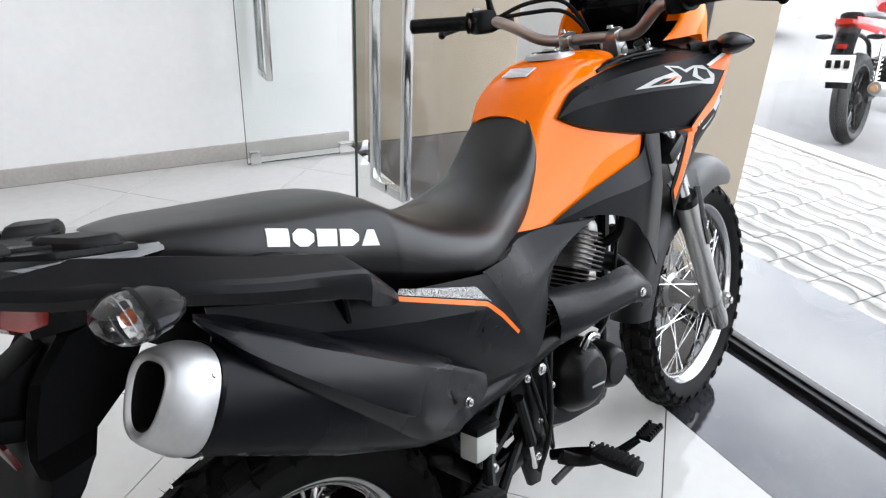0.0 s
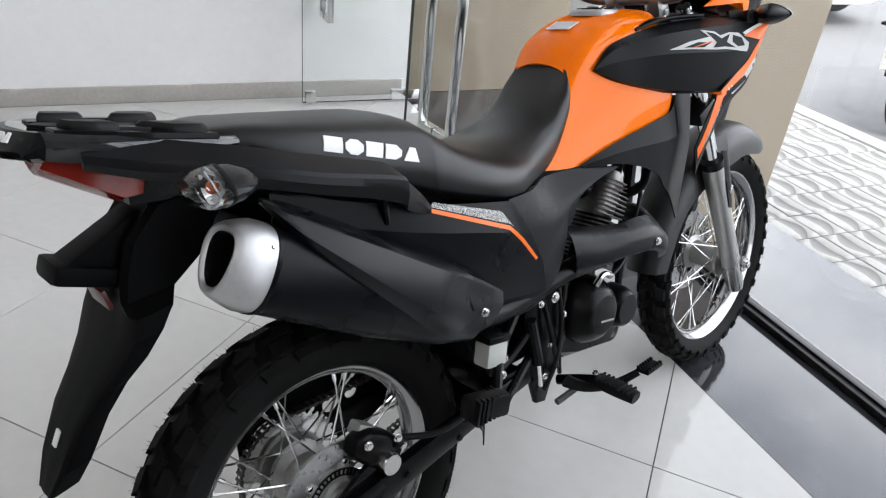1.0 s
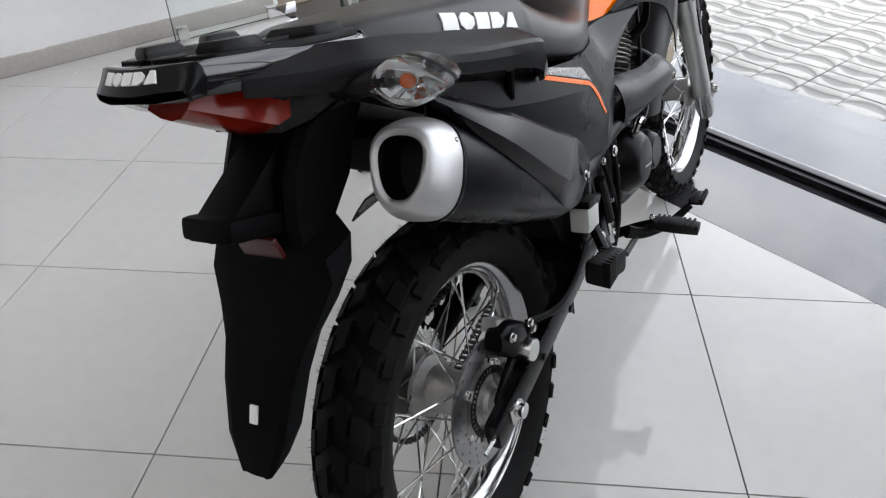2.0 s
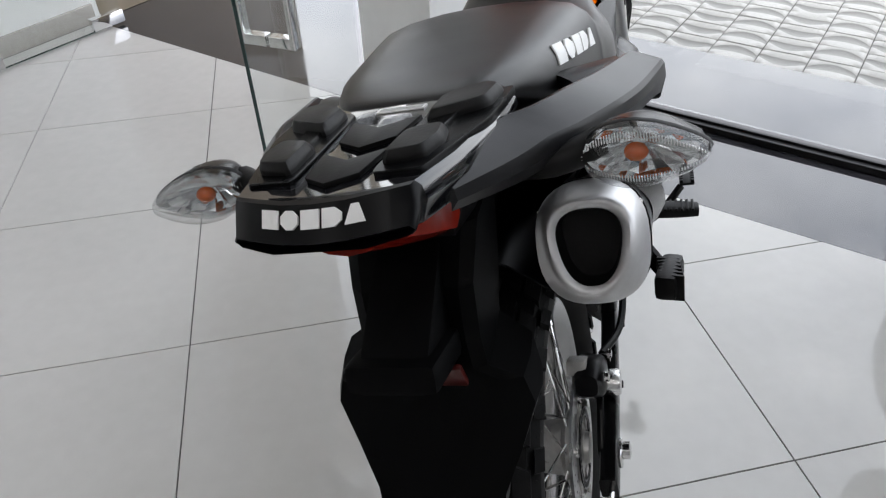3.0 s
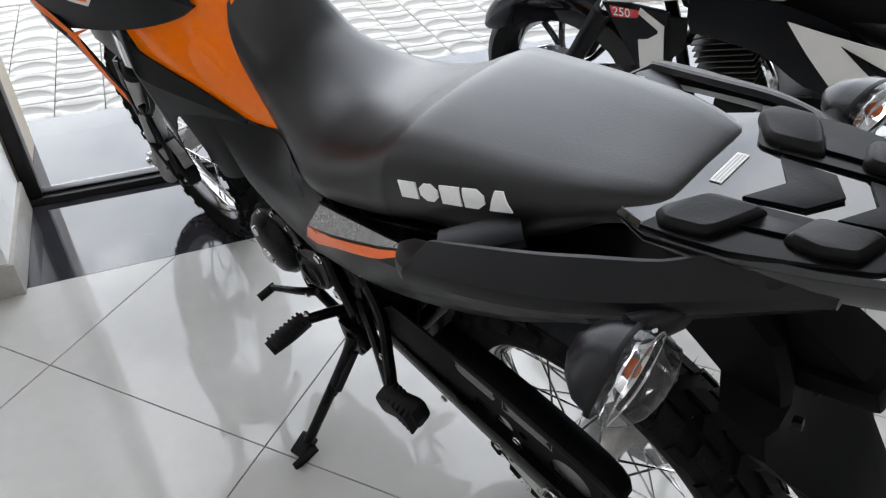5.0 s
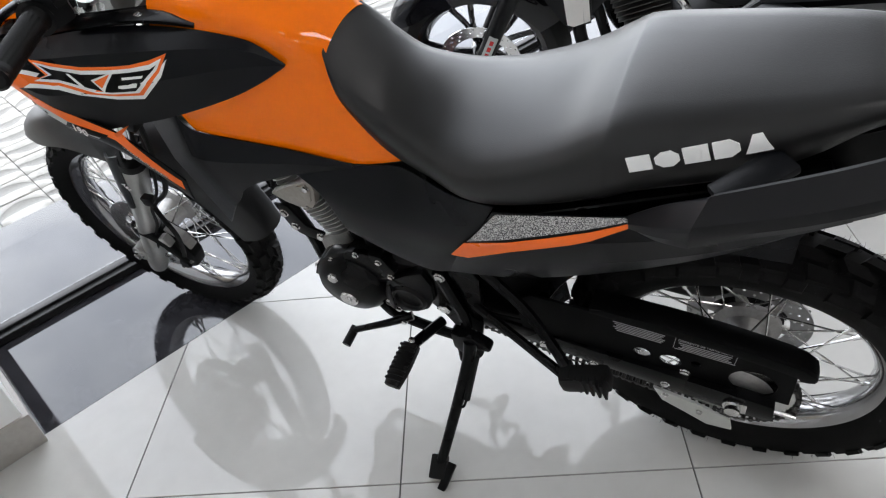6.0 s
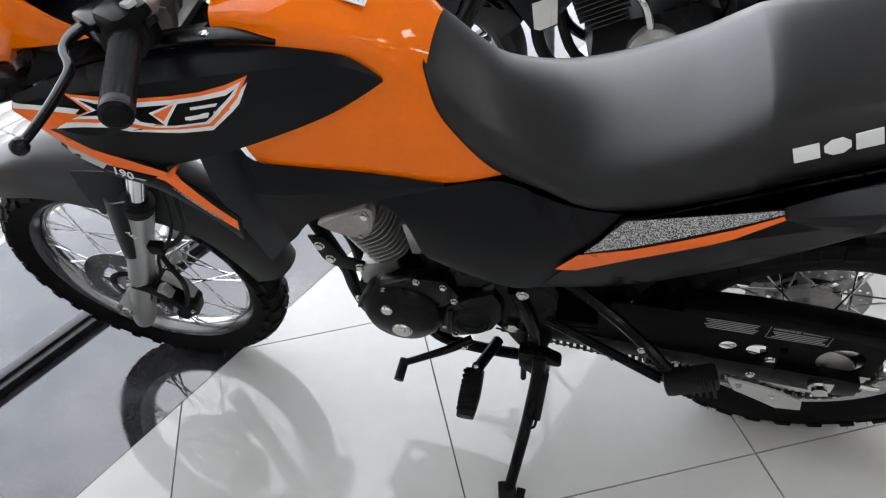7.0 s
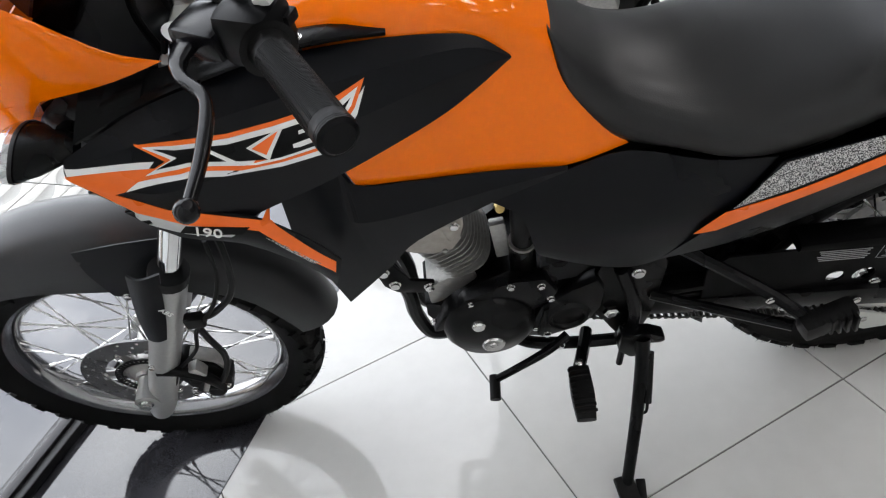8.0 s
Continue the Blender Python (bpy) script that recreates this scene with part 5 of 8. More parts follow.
DUCT = [[(0.545, 0.100, 0.655), (0.63, 0.108, 0.635), (0.72, 0.118, 0.616), (0.82, 0.122, 0.610), (0.90, 0.112, 0.560), (0.945, 0.090, 0.505)],
        [(0.545, 0.130, 0.640), (0.63, 0.142, 0.612), (0.72, 0.154, 0.598), (0.81, 0.158, 0.578), (0.88, 0.146, 0.545), (0.935, 0.110, 0.495)],
        [(0.550, 0.140, 0.590), (0.63, 0.150, 0.570), (0.72, 0.157, 0.560), (0.81, 0.156, 0.545), (0.87, 0.146, 0.520), (0.925, 0.115, 0.485)],
        [(0.560, 0.125, 0.545), (0.63, 0.136, 0.547), (0.72, 0.146, 0.550), (0.80, 0.144, 0.537), (0.86, 0.134, 0.512), (0.91, 0.105, 0.475)]]
duct = part("pipe_guard", skin(DUCT, 0.003, 3, 3, -1), M_BLACK, bike, "matt black exhaust pipe guard", 40)
part("guard_bolt", bolt((0.812, -0.160, 0.560), 0.007, 0.005, "y", -1), M_STEEL, duct)

# ---- frame, engine and running gear ----
for s in (1, -1):
    part("front_frame_tube", tube([(0.945, 0.012 * s, 0.80), (0.900, 0.022 * s, 0.60), (0.868, 0.030 * s, 0.48), (0.857, 0.030 * s, 0.42), (0.856, 0.030 * s, 0.355), (0.838, 0.033 * s, 0.288), (0.79, 0.040 * s, 0.292), (0.70, 0.046 * s, 0.318), (0.60, 0.050 * s, 0.334), (0.53, 0.055 * s, 0.345), (0.49, 0.080 * s, 0.42), (0.52, 0.09 * s, 0.60), (0.60, 0.06 * s, 0.76)], 0.0135, 10), M_SATIN, bike, "black steel frame tube")
    part("seat_frame_tube", tube([(0.53, 0.085 * s, 0.64), (0.36, 0.095 * s, 0.70), (0.16, 0.09 * s, 0.78), (-0.05, 0.08 * s, 0.86)], 0.011, 8), M_SATIN, bike)
    part("footrest_bracket", tube([(0.46, 0.100 * s, 0.415), (0.37, 0.140 * s, 0.411), (0.265, 0.192 * s, 0.415)], 0.009, 8), M_SATIN, bike, "black passenger footrest bracket")
    part("bracket_stay", tube([(0.43, 0.100 * s, 0.540), (0.352, 0.122 * s, 0.484), (0.290, 0.165 * s, 0.462), (0.256, 0.192 * s, 0.442)], 0.010, 8), M_SATIN, bike)
    part("bracket_bolt", bolt((0.300, 0.168 * s, 0.461), 0.006, 0.004, "y", s), M_STEEL, bike)
    pp = part("passenger_footrest", box(0.085, 0.034, 0.042, (0.222, 0.200 * s, 0.445 - 0.007 * s), 0.010, (0, 12, 10 * s)), M_RUBBER, bike, "folded black rubber passenger footrest")
    for k in range(6):
        part("rib", box(0.005, 0.035, 0.0435, (0.190 + k * 0.011, 0.204 * s - 0.0012 * s * k, 0.4505 - 0.007 * s - k * 0.0022), 0.0015, (0, 12, 10 * s)), M_RUBBER, pp)
    part("pivot_plate", prism([(0.57, 0.40), (0.565, 0.46), (0.53, 0.56), (0.47, 0.57), (0.44, 0.50), (0.452, 0.36), (0.470, 0.29), (0.500, 0.282), (0.522, 0.325), (0.538, 0.36)], 0.088 * s, 0.100 * s, 0.003), M_SATIN, bike, "black swingarm pivot plate")
    part("frame_bolt", bolt((0.496, 0.129 * s, 0.530), 0.008, 0.005, "y", s), M_STEEL, bike)
    # swingarm
    rows = [(0.53, 0.082, 0.372, 0.020), (0.36, 0.092, 0.358, 0.021), (0.15, 0.100, 0.335, 0.024), (-0.03, 0.104, 0.312, 0.027), (-0.065, 0.104, 0.309, 0.022)]
    part("swingarm", blade([(x, y * s, z) for x, y, z, h in rows], [(0.013, h) for x, y, z, h in rows], 12, 3, 6.0), M_ENGINE, bike, "black box-section swingarm")
    part("axle_nut", bolt((-0.003, 0.118 * s, 0.316), 0.013, 0.014, "y", s), M_STEEL, bike, "bright steel axle nut")
    ad = part("chain_adjuster", box(0.034, 0.006, 0.030, (-0.008, 0.119 * s, 0.316), 0.003), M_STEEL, bike, "bright chain adjuster")
    part("adjuster_bolt", tube([(-0.10, 0.108 * s, 0.308), (-0.05, 0.108 * s, 0.311)], 0.004, 8, 1), M_STEEL, ad)
    for x, z in ((0.11, 0.331), (0.235, 0.341)):
        part("swingarm_bolt", bolt((x, 0.117 * s, z), 0.006, 0.004, "y", s), M_ENGINE if s < 0 else M_STEEL, bike)
part("swingarm_bridge", box(0.07, 0.19, 0.05, (0.40, 0, 0.365), 0.008), M_ENGINE, bike)
part("shock_absorber", tube([(0.40, 0, 0.40), (0.47, 0, 0.68)], 0.022, 12, 1), M_SATIN, bike, "black rear shock absorber")
# shock spring
pts = [(0.405 + 0.05 * t + 0.036 * math.cos(t * 44), 0.036 * math.sin(t * 44), 0.43 + 0.20 * t) for t in (i / 90 for i in range(91))]
part("shock_spring", tube(pts, 0.005, 6, 1), M_SATIN, bike)

# chain and its guard, on the near side
chain = bmesh.new()
loop = []
for k in range(45):
    f = k / 44
    loop.append(V(0.56 - 0.56 * f, 0.082, 0.395 + 0.019 * f))
for k in range(1, 25):
    a = math.pi / 2 + math.pi * k / 25
    loop.append(V(0.100 * math.cos(a), 0.082, 0.316 + 0.100 * math.sin(a)))
for k in range(45):
    f = k / 44
    loop.append(V(0.56 * f, 0.082, 0.216 + 0.134 * f - 0.018 * f * (1 - f)))
for k, (p, q) in enumerate(zip(loop, loop[1:])):
    d = q - p
    a = math.degrees(math.atan2(-d.z, d.x))
    for y in (-0.0060, 0.0060):
        box(d.length, 0.0016, 0.0046, ((p.x + q.x) / 2, 0.082 + y * (1.25 if k % 2 else 0.95), (p.z + q.z) / 2), 0, (0, a, 0), bm=chain)
    tube([p - V(0, 0.0085, 0), p + V(0, 0.0085, 0)], 0.0042, 7, 1, bm=chain)
tagged(part("drive_chain", chain, M_GREASE, bike, "dark steel drive chain"), kind="stuff")
sc = part("drive_sprocket_cover", prism([(0.668, 0.352), (0.655, 0.400), (0.640, 0.440), (0.592, 0.474), (0.550, 0.495), (0.538, 0.460), (0.543, 0.412), (0.562, 0.376), (0.592, 0.354), (0.630, 0.342)], 0.082, 0.110, 0.007), M_ENGINE, bike, "black sprocket cover")
part("cover_ring", lathe([(0.025, 0.0), (0.028, 0.007), (0.033, 0.007), (0.038, 0.0)], 28, pose(0.598, 0.110, 0.404)), M_ENGINE, sc)
part("cover_recess", lathe([(0, 0.002), (0.012, 0.002), (0.014, 0.0012), (0.026, 0.0012), (0.026, -0.004), (0, -0.004)], 24, pose(0.598, 0.110, 0.404), close=False), M_RUBBER, sc)
part("cover_rib", prism([(0.628, 0.440), (0.638, 0.434), (0.650, 0.360), (0.640, 0.352)], 0.110, 0.115, 0.002), M_ENGINE, sc)
part("cover_bolt", bolt((0.633, 0.111, 0.355), 0.0055, 0.005), M_STEEL, sc)
part("swingarm_pivot", lathe([(0, 0.009), (0.007, 0.009), (0.009, 0.007), (0.013, 0.006), (0.014, 0.0), (0, 0.0)], 6, pose(0.525, 0.106, 0.392), close=False), M_STEEL, bike, "bright pivot bolt")
part("frame_tube", tube([(0.515, 0.105, 0.510), (0.498, 0.110, 0.450), (0.486, 0.110, 0.390), (0.490, 0.110, 0.335), (0.505, 0.105, 0.298)], 0.0115, 10), M_SATIN, bike, "black frame tube")


def holed_plate(outline, holes, y, th):
    """A plate with round holes through it."""
    bm = bmesh.new()
    for ring in [outline] + [[(hx + r * math.cos(2 * math.pi * k / 28), hz + r * math.sin(2 * math.pi * k / 28)) for k in range(28)] for hx, hz, r in holes]:
        vs = [bm.verts.new((x, y, z)) for x, z in ring]
        for a, b in zip(vs, vs[1:] + vs[:1]):
            bm.edges.new((a, b))
    bmesh.ops.triangle_fill(bm, use_beauty=True, use_dissolve=False, edges=bm.edges[:], normal=(0, -1, 0))
    top = bmesh.ops.extrude_face_region(bm, geom=bm.faces[:])["geom"]
    bmesh.ops.translate(bm, vec=(0, th, 0), verts=[e for e in top if isinstance(e, bmesh.types.BMVert)])
    bmesh.ops.recalc_face_normals(bm, faces=bm.faces[:])
    return bm


guard = part("chain_guard", holed_plate([(0.375, 0.462), (0.345, 0.490), (0.262, 0.484), (0.085, 0.462), (-0.085, 0.440), (-0.085, 0.330), (0.150, 0.346), (0.262, 0.356), (0.372, 0.372)], [(0.155, 0.388, 0.0150), (0.107, 0.383, 0.0185), (0.066, 0.391, 0.0085), (-0.025, 0.372, 0.038)], 0.096, 0.004), M_GUARD, bike, "black chain guard with round holes and printed labels", 25)
part("chain_slider", blade([(0.53, 0.082, 0.412), (0.44, 0.082, 0.410), (0.36, 0.084, 0.410)], [(0.018, 0.007), (0.018, 0.008), (0.016, 0.007)], 12, 3, 5.0), M_GUARD, guard)
part("guard_bolt", bolt((0.082, 0.1005, 0.356), 0.009, 0.005), M_STEEL, guard)
part("guard_top", blade([(0.24, 0.085, 0.492), (0.12, 0.085, 0.482), (0.0, 0.085, 0.462), (-0.085, 0.085, 0.440), (-0.10, 0.085, 0.415)], [(0.022, 0.010), (0.022, 0.014), (0.022, 0.016), (0.020, 0.018), (0.016, 0.014)], 12, 3, 4.0), M_GUARD, guard)
for x0, x1, z0, n in ((0.205, 0.115, 0.462, 6), (0.098, 0.010, 0.441, 4)):
    for k in range(n):
        part("label_bar", box(abs(x1 - x0) * (0.95 - 0.06 * (k % 3)), 0.0008, 0.0013, ((x0 + x1) / 2, 0.1006, z0 - k * 0.0050 + 0.002), 0, (0, -6.5, 0)), M_FAINT, guard, "plain pale printed bar" if k == 0 else "")
b = text_bars("CORRENTE DE TRANSMISS\u00c3O", 0.0074, 0.0003)
wide = max(v.co.x for v in b.verts)
bmesh.ops.transform(b, matrix=pose(0.097, 0.1007, 0.4535, 0, 0, 180) @ pose(0, 0, 0, 0, 6.5, 0) @ Matrix.Diagonal((0.086 / wide, 1, 1, 1)), verts=b.verts)
part("label_heading", b, M_FAINT, guard, "printed heading on the chain guard")
for x, z, w, h in ((0.054, 0.4595, 0.096, 0.0008), (0.054, 0.4235, 0.096, 0.0008), (0.102, 0.447, 0.0008, 0.036), (0.006, 0.436, 0.0008, 0.036)):
    part("label_frame", box(w, 0.0006, h, (x, 0.1006, z), 0, (0, -6.5, 0)), M_FAINT, guard)
part("chain_guide", prism([(0.135, 0.262), (0.118, 0.222), (0.075, 0.196), (0.035, 0.170), (-0.010, 0.172), (-0.004, 0.210), (0.06, 0.240)], 0.088, 0.094, 0.002), M_MILK, bike, "pale plastic chain guide")
for x, z in ((0.112, 0.245), (0.05, 0.213)):
    part("guide_bolt", bolt((x, 0.094, z), 0.005, 0.004), M_STEEL, bike)

# engine: crankcase, covers, finned barrel and head
case = part("engine", loft([[V(x, y * w, z) for y, z in ((1, zb + 0.02), (1, zt - 0.02), (0.8, zt), (-0.8, zt), (-1, zt - 0.02), (-1, zb + 0.02), (-0.7, zb), (0.7, zb))] for x, w, zb, zt in ((0.49, 0.060, 0.39, 0.46), (0.53, 0.080, 0.355, 0.495), (0.62, 0.092, 0.325, 0.505), (0.74, 0.088, 0.300, 0.462), (0.80, 0.078, 0.325, 0.412), (0.832, 0.055, 0.360, 0.400))]), M_ENGINE, bike, "black single-cylinder engine with a silver finned barrel", 30)
part("generator_cover", lathe([(0, 0.042), (0.02, 0.042), (0.060, 0.034), (0.074, 0.020), (0.080, 0.0), (0.080, -0.02), (0, -0.02)], 36, pose(0.728, 0.094, 0.405), close=False), M_ENGINE, case, "round black generator cover")
part("cover_cap", lathe([(0, 0.006), (0.006, 0.006), (0.007, 0.0045), (0.018, 0.0055), (0.020, 0.002), (0.020, -0.006), (0, -0.006)], 28, pose(0.726, 0.134, 0.389), close=False), M_BRUSH, case, "silver inspection cap")
part("cover_cap", lathe([(0, 0.006), (0.009, 0.006), (0.0115, 0.003), (0.0115, -0.03), (0, -0.03)], 24, pose(0.745, 0.131, 0.447), close=False), M_BRUSH, case)
part("cover_band", prism([(0.822, 0.40), (0.802, 0.440), (0.760, 0.484), (0.69, 0.516), (0.632, 0.512), (0.612, 0.47), (0.635, 0.435), (0.68, 0.42), (0.76, 0.41)], 0.080, 0.106, 0.006), M_ENGINE, case)
for x, y, z in ((0.752, 0.106, 0.474), (0.686, 0.106, 0.508), (0.639, 0.106, 0.499), (0.624, 0.106, 0.459), (0.652, 0.106, 0.375), (0.819, 0.088, 0.411), (0.797, 0.084, 0.345)):
    part("case_bolt", bolt((x, y, z), 0.005, 0.006), M_STEEL, case)
part("clutch_cover", lathe([(0, 0.047), (0.040, 0.047), (0.046, 0.0455), (0.052, 0.041), (0.0585, 0.034), (0.070, 0.017), (0.0745, 0.008), (0.076, 0.0), (0.076, -0.03), (0, -0.03)], 40, pose(0.650, -0.092, 0.436, 180, 0, 0), close=False), M_ENGINE, case, "round black clutch cover")
part("filter_cover", lathe([(0, 0.036), (0.034, 0.036), (0.040, 0.031), (0.048, 0.012), (0.050, -0.02), (0, -0.02)], 28, pose(0.754, -0.094, 0.408, 180, 0, 0), close=False), M_ENGINE, case)
part("clutch_mark", box(0.045, 0.0012, 0.004, (0.660, -0.1395, 0.420), 0, (0, 12, 0)), M_FAINT, case)
part("clutch_arm", tube([(0.635, -0.125, 0.505), (0.655, -0.13, 0.525), (0.685, -0.128, 0.512)], 0.007, 8), M_STEEL, case, "bright clutch arm")
part("clutch_cable", tube([(0.685, -0.128, 0.512), (0.74, -0.12, 0.525), (0.84, -0.08, 0.56), (0.92, -0.05, 0.72), (0.95, 0.02, 0.90)], 0.004, 8), M_RUBBER, bike, "black control cable")
AXC = V(0.45, 0, 0.89).normalized()


def fin_ring(c, hx, hy):
    """A rounded square round the barrel's axis."""
    u = V(AXC.z, 0, -AXC.x)
    out = []
    for k in range(28):
        a = 2 * math.pi * k / 28
        ca, sa = math.cos(a), math.sin(a)
        out.append(c + u * hx * math.copysign(abs(ca) ** 0.62, ca) + V(0, 1, 0) * hy * math.copysign(abs(sa) ** 0.62, sa))
    return out


B0 = V(0.748, 0, 0.500)
# core coloured black so that the gaps between the fins look shaded
barrel = part("barrel", loft([fin_ring(B0 + AXC * d, 0.030, 0.044) for d in (-0.05, 0.105)]), M_ENGINE, bike, "barrel with grey cast fins, core blackened as shade in the gaps", 30)
for k in range(11):
    c = B0 + AXC * (0.002 + k * 0.0094)
    part("fin", loft([fin_ring(c + AXC * t, hx, hy) for t, hx, hy in ((-0.0012, 0.044, 0.062), (-0.0007, 0.048, 0.066), (0.0007, 0.048, 0.066), (0.0012, 0.044, 0.062))]), M_FIN, barrel)
head = part("cylinder_head", loft([fin_ring(B0 + AXC * d, a, b) for d, a, b in ((0.105, 0.034, 0.044), (0.160, 0.036, 0.045), (0.185, 0.036, 0.046), (0.205, 0.030, 0.042), (0.212, 0.020, 0.034))]), M_CAST, bike, "grey cast cylinder head", 40)
for k in range(9):
    c = B0 + AXC * (0.110 + k * 0.0098)
    w = 0.066 - 0.0012 * max(0, k - 5) ** 2
    part("fin", loft([fin_ring(c + AXC * t, w - 0.016 - e, w - e) for t, e in ((-0.0012, 0.003), (-0.0007, 0), (0.0007, 0), (0.0012, 0.003))]), M_FIN, head)
part("spark_plug_cap", tube([tuple(B0 + AXC * 0.15 + V(0.02, -0.045, 0)), tuple(B0 + AXC * 0.17 + V(0.035, -0.085, 0.01)), tuple(B0 + AXC * 0.21 + V(0.03, -0.095, 0.03))], [0.011, 0.010, 0.006], 10), M_RUBBER, head, "black spark plug cap")
u = V(AXC.z, 0, -AXC.x)
hc = part("head_side_cover", prism([(0.852, 0.611), (0.800, 0.641), (0.752, 0.664), (0.742, 0.658), (0.742, 0.640), (0.752, 0.606), (0.765, 0.588), (0.792, 0.583), (0.822, 0.592)], 0.060, 0.079, 0.005), M_COVERCAST, head, "sand grey cast head side cover", 40)
part("cover_step", prism([(0.776, 0.648), (0.753, 0.657), (0.747, 0.644), (0.757, 0.612), (0.768, 0.616)], 0.079, 0.083, 0.002), M_COVERCAST, hc)
for x, z in ((0.756, 0.647), (0.776, 0.590)):
    part("head_bolt", bolt((x, 0.082 if z > 0.6 else 0.078, z), 0.006 if z > 0.6 else 0.004, 0.004), M_STEEL if z > 0.6 else M_FIN, hc)
part("barrel_foot", prism([(0.822, 0.452), (0.823, 0.402), (0.785, 0.398), (0.752, 0.428), (0.735, 0.455), (0.742, 0.490), (0.778, 0.478)], -0.050, 0.050, 0.006), M_FIN, barrel, "bare cast foot of the barrel", 30)
part("intake", tube([tuple(B0 + AXC * 0.15 - u * 0.055), tuple(B0 + AXC * 0.16 - u * 0.12 + V(0, 0.02, 0)), (0.55, 0.02, 0.66)], 0.024, 14), M_ENGINE, bike, "black intake and throttle body")
starter = part("starter_motor", tube([(0.661, 0.064, 0.500), (0.660, 0.066, 0.560), (0.6595, 0.067, 0.572), (0.659, 0.068, 0.640), (0.652, 0.064, 0.705)], [0.021, 0.0205, 0.017, 0.016, 0.014], 18), M_ENGINE, bike, "black starter housing and breather behind the barrel", 40)
part("breather_clamp", tube([(0.660, 0.0665, 0.566), (0.6595, 0.067, 0.572)], 0.0215, 18, 1), M_CAST, starter, "dull grey collar")
part("brass_fitting", tube([(0.690, 0.064, 0.655), (0.688, 0.074, 0.660)], 0.007, 10, 1), mat("brass", (0.55, 0.40, 0.16), 0.35, metal=1.0, vary=0.1, scale=90), starter, "small brass fitting")
part("barrel_stud", box(0.024, 0.016, 0.082, (0.692, 0.052, 0.566), 0.004, (0, 4, 0)), M_FIN, starter)
mount = part("engine_mount", prism([(0.902, 0.535), (0.890, 0.470), (0.872, 0.448), (0.830, 0.436), (0.806, 0.442), (0.808, 0.466), (0.846, 0.478), (0.870, 0.535)], 0.040, 0.046, 0.002), M_SATIN, bike, "black engine mount plate")
for x, z in ((0.884, 0.512), (0.872, 0.474), (0.817, 0.454)):
    part("mount_bolt", bolt((x, 0.046, z), 0.0075, 0.007), M_STEEL, mount)
# dark core behind the panels: airbox and wiring
part("airbox", loft([[V(x, w, z0), V(x, w, z1), V(x, -w, z1), V(x, -w, z0)] for x, w, z0, z1 in ((0.45, 0.085, 0.50, 0.75), (0.56, 0.085, 0.56, 0.78), (0.66, 0.065, 0.68, 0.84), (0.80, 0.075, 0.76, 0.92), (0.90, 0.075, 0.80, 0.98))]), M_RUBBER, bike, "black airbox and wiring under the tank")

# side stand, pedals and rider's footrests
stand = part("side_stand", tube([(0.474, 0.132, 0.330), (0.477, 0.156, 0.292), (0.496, 0.222, 0.198), (0.522, 0.296, 0.086)], [0.014, 0.0125, 0.0115, 0.011], 12), M_SATIN, bike, "black steel side stand, folded out")
part("stand_foot", box(0.035, 0.050, 0.020, (0.524, 0.306, 0.083), 0.004, (-16, 0, 10)), M_RUBBER, stand)
part("stand_foot_tab", box(0.018, 0.060, 0.010, (0.500, 0.320, 0.082), 0.003, (-14, 0, -6)), M_SATIN, stand)
part("stand_spring", tube([(0.462, 0.146, 0.302), (0.474, 0.204, 0.226)], 0.0075, 10, 1), M_RUBBER, stand, "dark coil spring")
part("spring_hook", tube([(0.474, 0.204, 0.226), (0.477, 0.214, 0.215), (0.483, 0.216, 0.212), (0.487, 0.210, 0.218)], 0.0028, 8), M_SATIN, stand)
part("stand_knuckle", prism([(0.512, 0.352), (0.462, 0.346), (0.436, 0.327), (0.433, 0.316), (0.441, 0.309), (0.461, 0.313), (0.456, 0.285), (0.468, 0.268), (0.492, 0.272), (0.514, 0.300)], 0.112, 0.136, 0.005), M_SATIN, stand, "black steel stand bracket")
part("stand_stop", tube([(0.505, 0.128, 0.292), (0.508, 0.130, 0.245)], 0.006, 10, 1), M_SATIN, stand)
for s in (1, -1):
    pg = part("footrest", blade([(0.590, 0.165 * s, 0.318), (0.592, 0.215 * s, 0.315), (0.594, 0.256 * s, 0.310)], [(0.018, 0.012), (0.020, 0.013), (0.016, 0.011)], 14, 4, 3.2), M_RUBBER, bike, "black ribbed rubber footrest")
    for k in range(8):
        part("rib", box(0.036, 0.0055, 0.005, (0.592, (0.172 + k * 0.0105) * s, 0.3280 - 0.0007 * k), 0.0015), M_RUBBER, pg)
    part("footrest_arm", tube([(0.56, 0.085 * s, 0.300), (0.575, 0.13 * s, 0.312), (0.590, 0.168 * s, 0.318)], 0.011, 10), M_SATIN, bike, "black footrest bracket")
    part("footrest_pin", bolt((0.588, 0.162 * s, 0.332), 0.005, 0.006, "z"), M_STEEL, pg)
shift = part("shift_lever", tube([(0.600, 0.118, 0.352), (0.64, 0.140, 0.345), (0.69, 0.152, 0.325), (0.730, 0.158, 0.305)], [0.009, 0.008, 0.007, 0.007], 10), M_SATIN, bike, "black gear shift lever")
part("shift_rubber", tube([(0.733, 0.150, 0.303), (0.737, 0.192, 0.296)], 0.0095, 12, 1), M_RUBBER, shift)
part("footrest_bar", tube([(0.700, 0.085, 0.330), (0.665, 0.098, 0.312), (0.62, 0.10, 0.298), (0.56, 0.10, 0.286), (0.498, 0.105, 0.290)], 0.0115, 10), M_SATIN, bike)
part("shift_pivot", bolt((0.615, 0.132, 0.346), 0.0065, 0.005), M_STEEL, shift)
